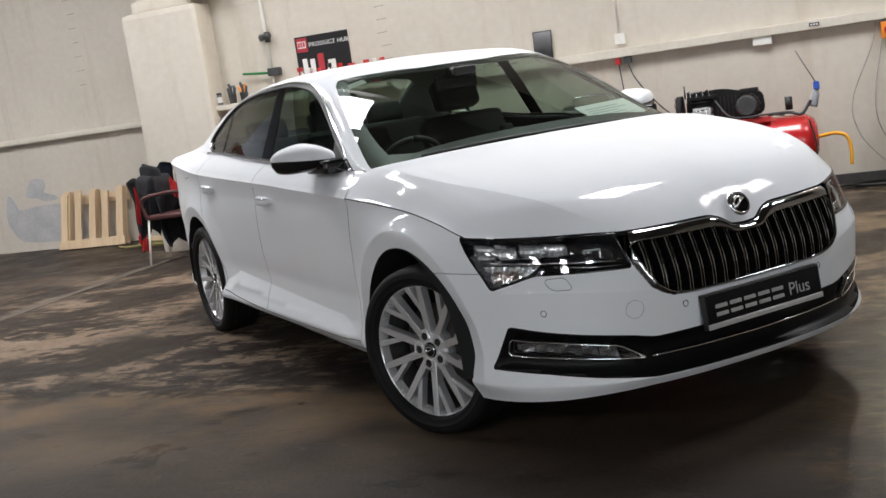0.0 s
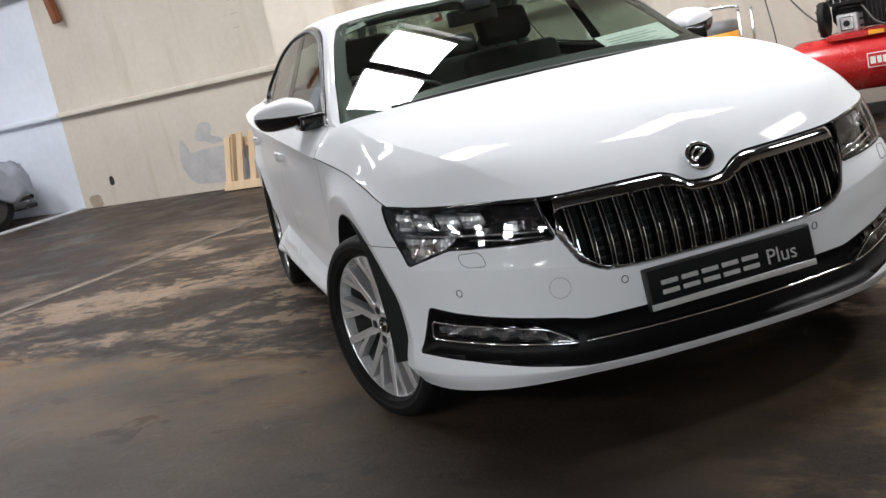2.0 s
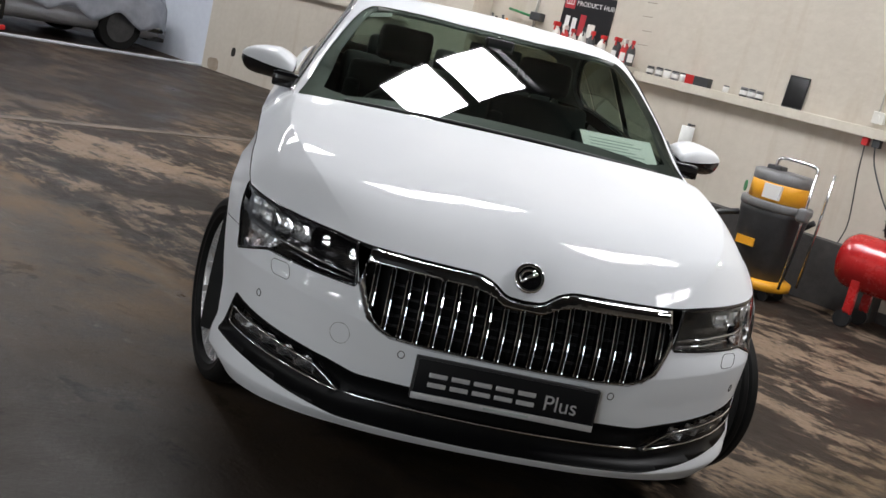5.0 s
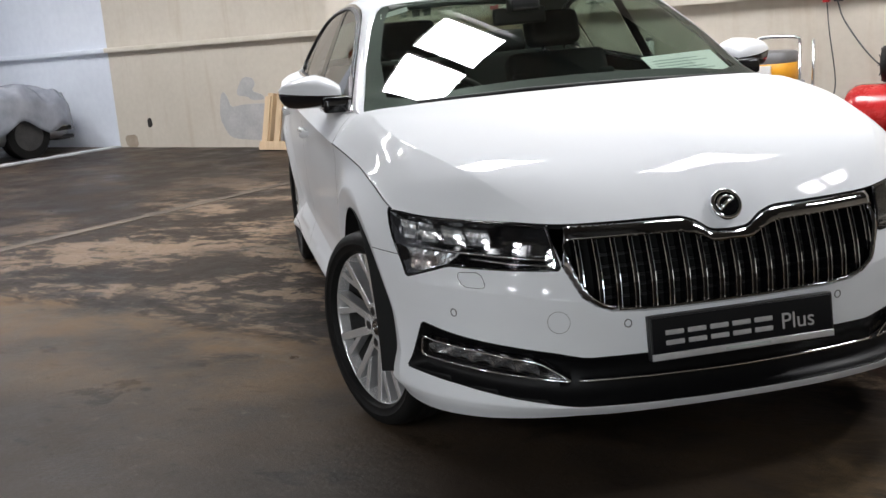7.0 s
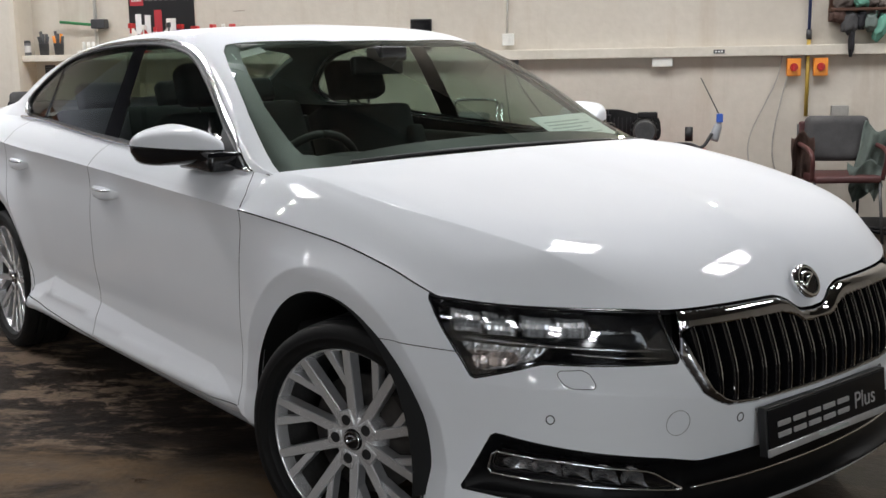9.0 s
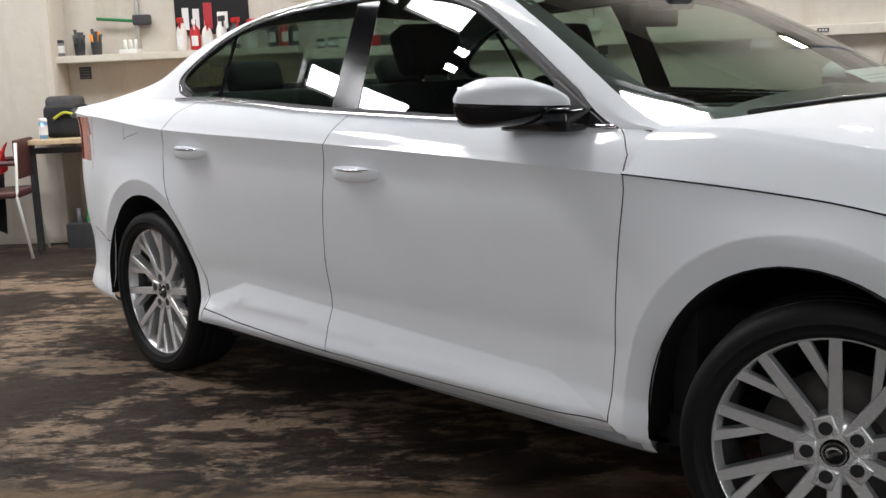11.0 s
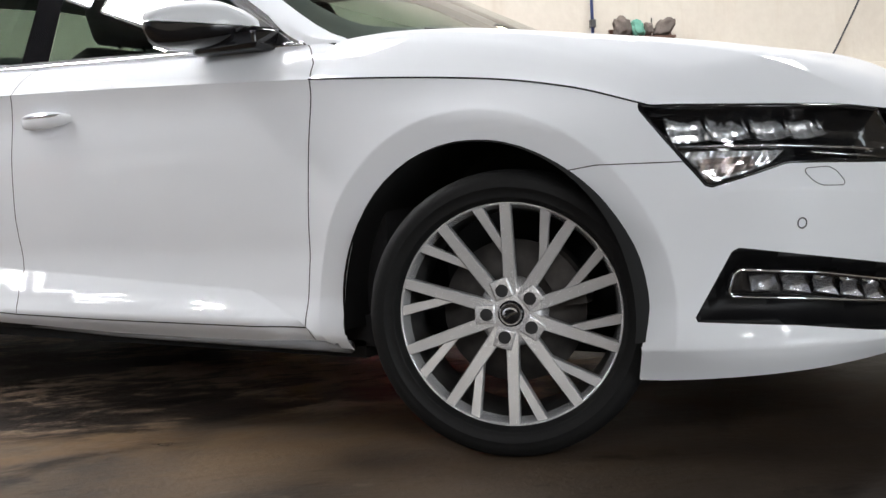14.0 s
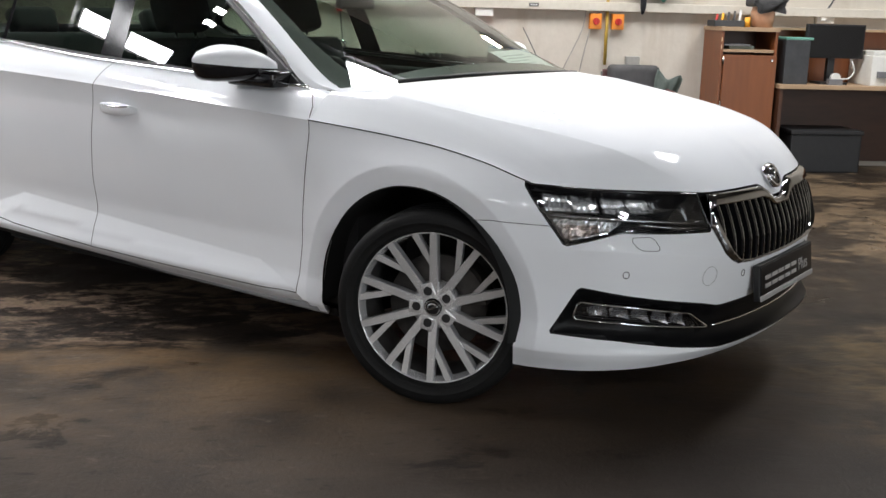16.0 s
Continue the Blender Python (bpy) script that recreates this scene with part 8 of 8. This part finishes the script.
# pallet against the recess wall
pal = thing("pallet", at(-8.60, 0.70, 0.008, 0, -15), "pale pine pallet leaning on the wall", "pallet")
for i in range(3):
    x = -0.38 + 0.38 * i
    pbox("bearer", wood_pale, pal, x - 0.045, x + 0.045, 0.0, 0.075, 0.02, 0.68, 0.004)
for i, z in enumerate((0.06, 0.58)):
    pbox("deck_board", wood_pale, pal, -0.44, 0.44, 0.0755, 0.094, z - 0.06, z + 0.06, 0.003)
for i, x in enumerate((-0.40, -0.20, 0.0, 0.18, 0.38)):
    pbox("front_board", wood_pale, pal, x - 0.045, x + 0.045, -0.022, -0.0005, 0.04 + 0.008 * (i % 2), 0.64 + 0.02 * ((i * 2) % 3), 0.003)
pbox("foot_board", wood_pale, pal, -0.46, 0.46, -0.042, -0.0225, 0.0, 0.10, 0.003)
hose = thing("hose", at(-7.55, 0.35, 0), "tangled yellow-grey hose on the floor", "hose")
ptube("hose_run", mat("old_hose", (0.22, 0.19, 0.06), 0.6), hose, curve([(-0.5, 0.1, 0.02), (-0.25, -0.1, 0.03), (0.05, 0.05, 0.02), (0.2, -0.12, 0.03), (-0.05, -0.16, 0.05), (-0.1, 0.1, 0.04), (0.3, 0.15, 0.02), (0.55, -0.05, 0.02)]), 0.014)
ws_ = thing("wall_socket", at(-7.31, 0.97, 1.265), "grey socket under the recess ledge", "socket", "wall sockets")
pbox("socket_box", grey_plastic, ws_, -0.06, 0.06, -0.03, 0.03, -0.035, 0.03, 0.005)
pbox("socket_face", white_plastic, ws_, -0.05, 0.05, -0.033, -0.029, -0.026, 0.022, 0.002)
brk = thing("timber_bracket", at(-11.75, 0.90, 2.95), "brown timber bracket high in the corner", "bracket")
pbox("bracket_beam", wood_brown, brk, -0.95, 0.10, -0.09, 0.09, 0.04, 0.15, 0.004)
bm = bmesh.new()
box(bm, -0.05, 0.05, -0.05, 0.05, -0.50, 0.06, 0.004, Matrix.Translation((0.16, 0, 0.02)) @ Matrix.Rotation(radians(-12), 4, "Y"))
part("bracket_strut", bm, wood_brown, brk, smooth=False)

# twin lamps under the roof
for hu, hv, hz in HUNG:
    hl = thing("hanging_lamp", at(hu, hv, hz), "small square lamp hung under the roof", "lamp", "hanging lamps")
    pbox("lamp_housing", steel_dark, hl, -0.13, 0.13, -0.13, 0.13, -0.05, 0.03, 0.01)
    pcyl("drop_rod", steel_dark, hl, (0, 0, 0.028), (0, 0, CEIL - hz), 0.008, n=8)
# ---- other parked cars, further off ----
def parked_car(name, m, label, body, L, W, H, cover=None, trim=None):
    """A simple saloon: nose towards +x. The sill line, waist and roof follow short tables."""
    c = thing(name, m, label, "car")
    wst = smooth_table([(-L / 2, 0.86), (-L * 0.3, 0.90), (0.1, 0.90), (L * 0.25, 0.86), (L / 2 - 0.1, 0.70), (L / 2, 0.62)])
    half = smooth_table([(-L / 2, W * 0.38), (-L / 2 + 0.25, W * 0.47), (-0.6, W * 0.5), (0.8, W * 0.495), (L / 2 - 0.45, W * 0.455), (L / 2 - 0.12, W * 0.37), (L / 2, W * 0.26)])
    bm = bmesh.new()
    rows = []
    for x in np.linspace(-L / 2, L / 2, 40):
        h, w = wst(x), half(x)
        sec = [(0, 0.20), (w * 0.86, 0.20), (w * 0.97, 0.28), (w, 0.48), (w * 0.985, h - 0.10), (w * 0.93, h - 0.02), (w * 0.80, h + 0.02), (0, h + 0.06)]
        rows.append([bm.verts.new((x, y, z)) for y, z in sec] + [bm.verts.new((x, -y, z)) for y, z in sec[::-1]])
    for a, b in zip(rows, rows[1:]):
        n = len(a)
        for i in range(n):
            bm.faces.new((a[i], a[(i + 1) % n], b[(i + 1) % n], b[i]))
    bm.faces.new(rows[0][::-1])
    bm.faces.new(rows[-1])
    bmesh.ops.remove_doubles(bm, verts=bm.verts[:], dist=1e-4)
    bmesh.ops.recalc_face_normals(bm, faces=bm.faces[:])
    part("body", bm, body, c)
    bm = bmesh.new()
    rows = []
    for x in np.linspace(-L * 0.40, L * 0.20, 24):
        k = (x + L * 0.40) / (L * 0.60)
        z = wst(x) + (H - wst(x)) * max(0.0, min(1, 3.2 * k, 2.6 * (1 - k))) ** 0.75
        w = half(x) * 0.93
        t = (z - wst(x)) / (H - 0.85)
        sec = [(w, wst(x) - 0.03), (w * (1 - 0.16 * t), wst(x) + (z - wst(x)) * 0.75), (w * (1 - 0.32 * t), z - 0.02), (0, z + 0.015)]
        rows.append([bm.verts.new((x, y, zz)) for y, zz in sec] + [bm.verts.new((x, -y, zz)) for y, zz in sec[::-1]])
    for a, b in zip(rows, rows[1:]):
        for i in range(len(a) - 1):
            bm.faces.new((a[i], a[i + 1], b[i + 1], b[i]))
    bmesh.ops.remove_doubles(bm, verts=bm.verts[:], dist=1e-4)
    bmesh.ops.recalc_face_normals(bm, faces=bm.faces[:])
    part("glasshouse", bm, gloss_black if cover is None else body, c)
    for x in (-L * 0.29, L * 0.30):
        for y in (-1, 1):
            w = new("wheel")
            w.parent = c
            w.matrix_local = Matrix.Translation((x, y * (W / 2 - 0.10), 0.315))
            pcyl("tyre", rubber, w, (0, -0.10, 0), (0, 0.10, 0), 0.315, n=36)
            pcyl("rim", alloy if cover is None else steel_dark, w, (0, y * 0.085, 0), (0, y * 0.105, 0), 0.21, n=30)
    if trim is not None:
        for y in (-1, 1):
            pbox("corner_intake", gloss_black, c, L / 2 - 0.42, L / 2 - 0.14, y * W * 0.41 - 0.05, y * W * 0.41 + 0.05, 0.30, 0.52, 0.02)
            pbox("fog_lamp", reflector, c, L / 2 - 0.36, L / 2 - 0.22, y * W * 0.44 - 0.045, y * W * 0.44 + 0.045, 0.36, 0.46, 0.015)
        pbox("lower_lip", trim, c, L / 2 - 0.30, L / 2 - 0.02, -W * 0.36, W * 0.36, 0.17, 0.23, 0.02)
        pbox("front_grille", gloss_black, c, L / 2 - 0.10, L / 2 + 0.005, -W * 0.22, W * 0.22, 0.36, 0.60, 0.02)
    if cover is not None:
        bm = bmesh.new()
        g = []
        xs, ys = np.linspace(-L / 2 - 0.05, L / 2 - 0.10, 60), np.linspace(-1.30, 1.30, 52)
        for x in xs:
            row = []
            for q in ys:
                w = half(min(max(x, -L / 2), L / 2)) + 0.13
                k = max(0.0, (x + L * 0.40) / (L * 0.60))
                hump = (H - wst(x)) * max(0.0, min(1, 3.0 * k, 2.4 * (1 - k))) ** 0.75
                a = abs(q)
                top_z = wst(x) + 0.06 + hump * max(0.0, 1 - (a / 0.80) ** 6)
                z = top_z if a < 0.8 else top_z - (a - 0.8) * 1.05 * (1 + 0.15 * math.sin(9 * x))
                y = q * w if a < 0.95 else math.copysign(w * 0.95 + (a - 0.95) * 0.15, q)
                n = noise.noise(Vector((x * 2.2, q * 2.5, 3.0))) * 0.06 + (0.05 - abs(noise.noise(Vector((x * 2.6 + q, q * 3.4, 1.0)))) * 0.16) + noise.noise(Vector((x * 8, q * 7, 1.0))) * 0.025
                row.append(bm.verts.new((x, y, z + n + 0.02)))
            g.append(row)
        for i in range(len(g) - 1):
            for j in range(len(ys) - 1):
                bm.faces.new((g[i][j], g[i + 1][j], g[i + 1][j + 1], g[i][j + 1]))
        bmesh.ops.solidify(bm, geom=bm.faces[:], thickness=0.004)
        part("dust_cover", bm, cover, c, "crumpled clear plastic cover")
    return c


silver = varied("silver_paint", (0.45, 0.46, 0.48), (0.52, 0.53, 0.55), (0.25, 0.32), scale=3, metal=0.5, Coat_Weight=0.8)
parked_car("covered_car", HALL @ pose(-13.42, -1.42, 0, 0, 0, 90), "silver car under a crumpled clear plastic cover", silver, 4.4, 1.80, 1.42, film, satin_black)
parked_car("red_car", HALL @ pose(-11.50, -4.50, 0, 0, 0, 95), "dark red parked car beside the end bay", varied("dark_red_paint", (0.22, 0.006, 0.008), (0.28, 0.01, 0.012), (0.25, 0.3), scale=3, Coat_Weight=1.0), 4.2, 1.78, 1.45, None, red_paint)
parked_car("white_car", HALL @ pose(-9.44, -5.74, 0, 0, 0, 10), "white parked car, only its nose corner showing", paint, 4.4, 1.80, 1.48, None, chrome)
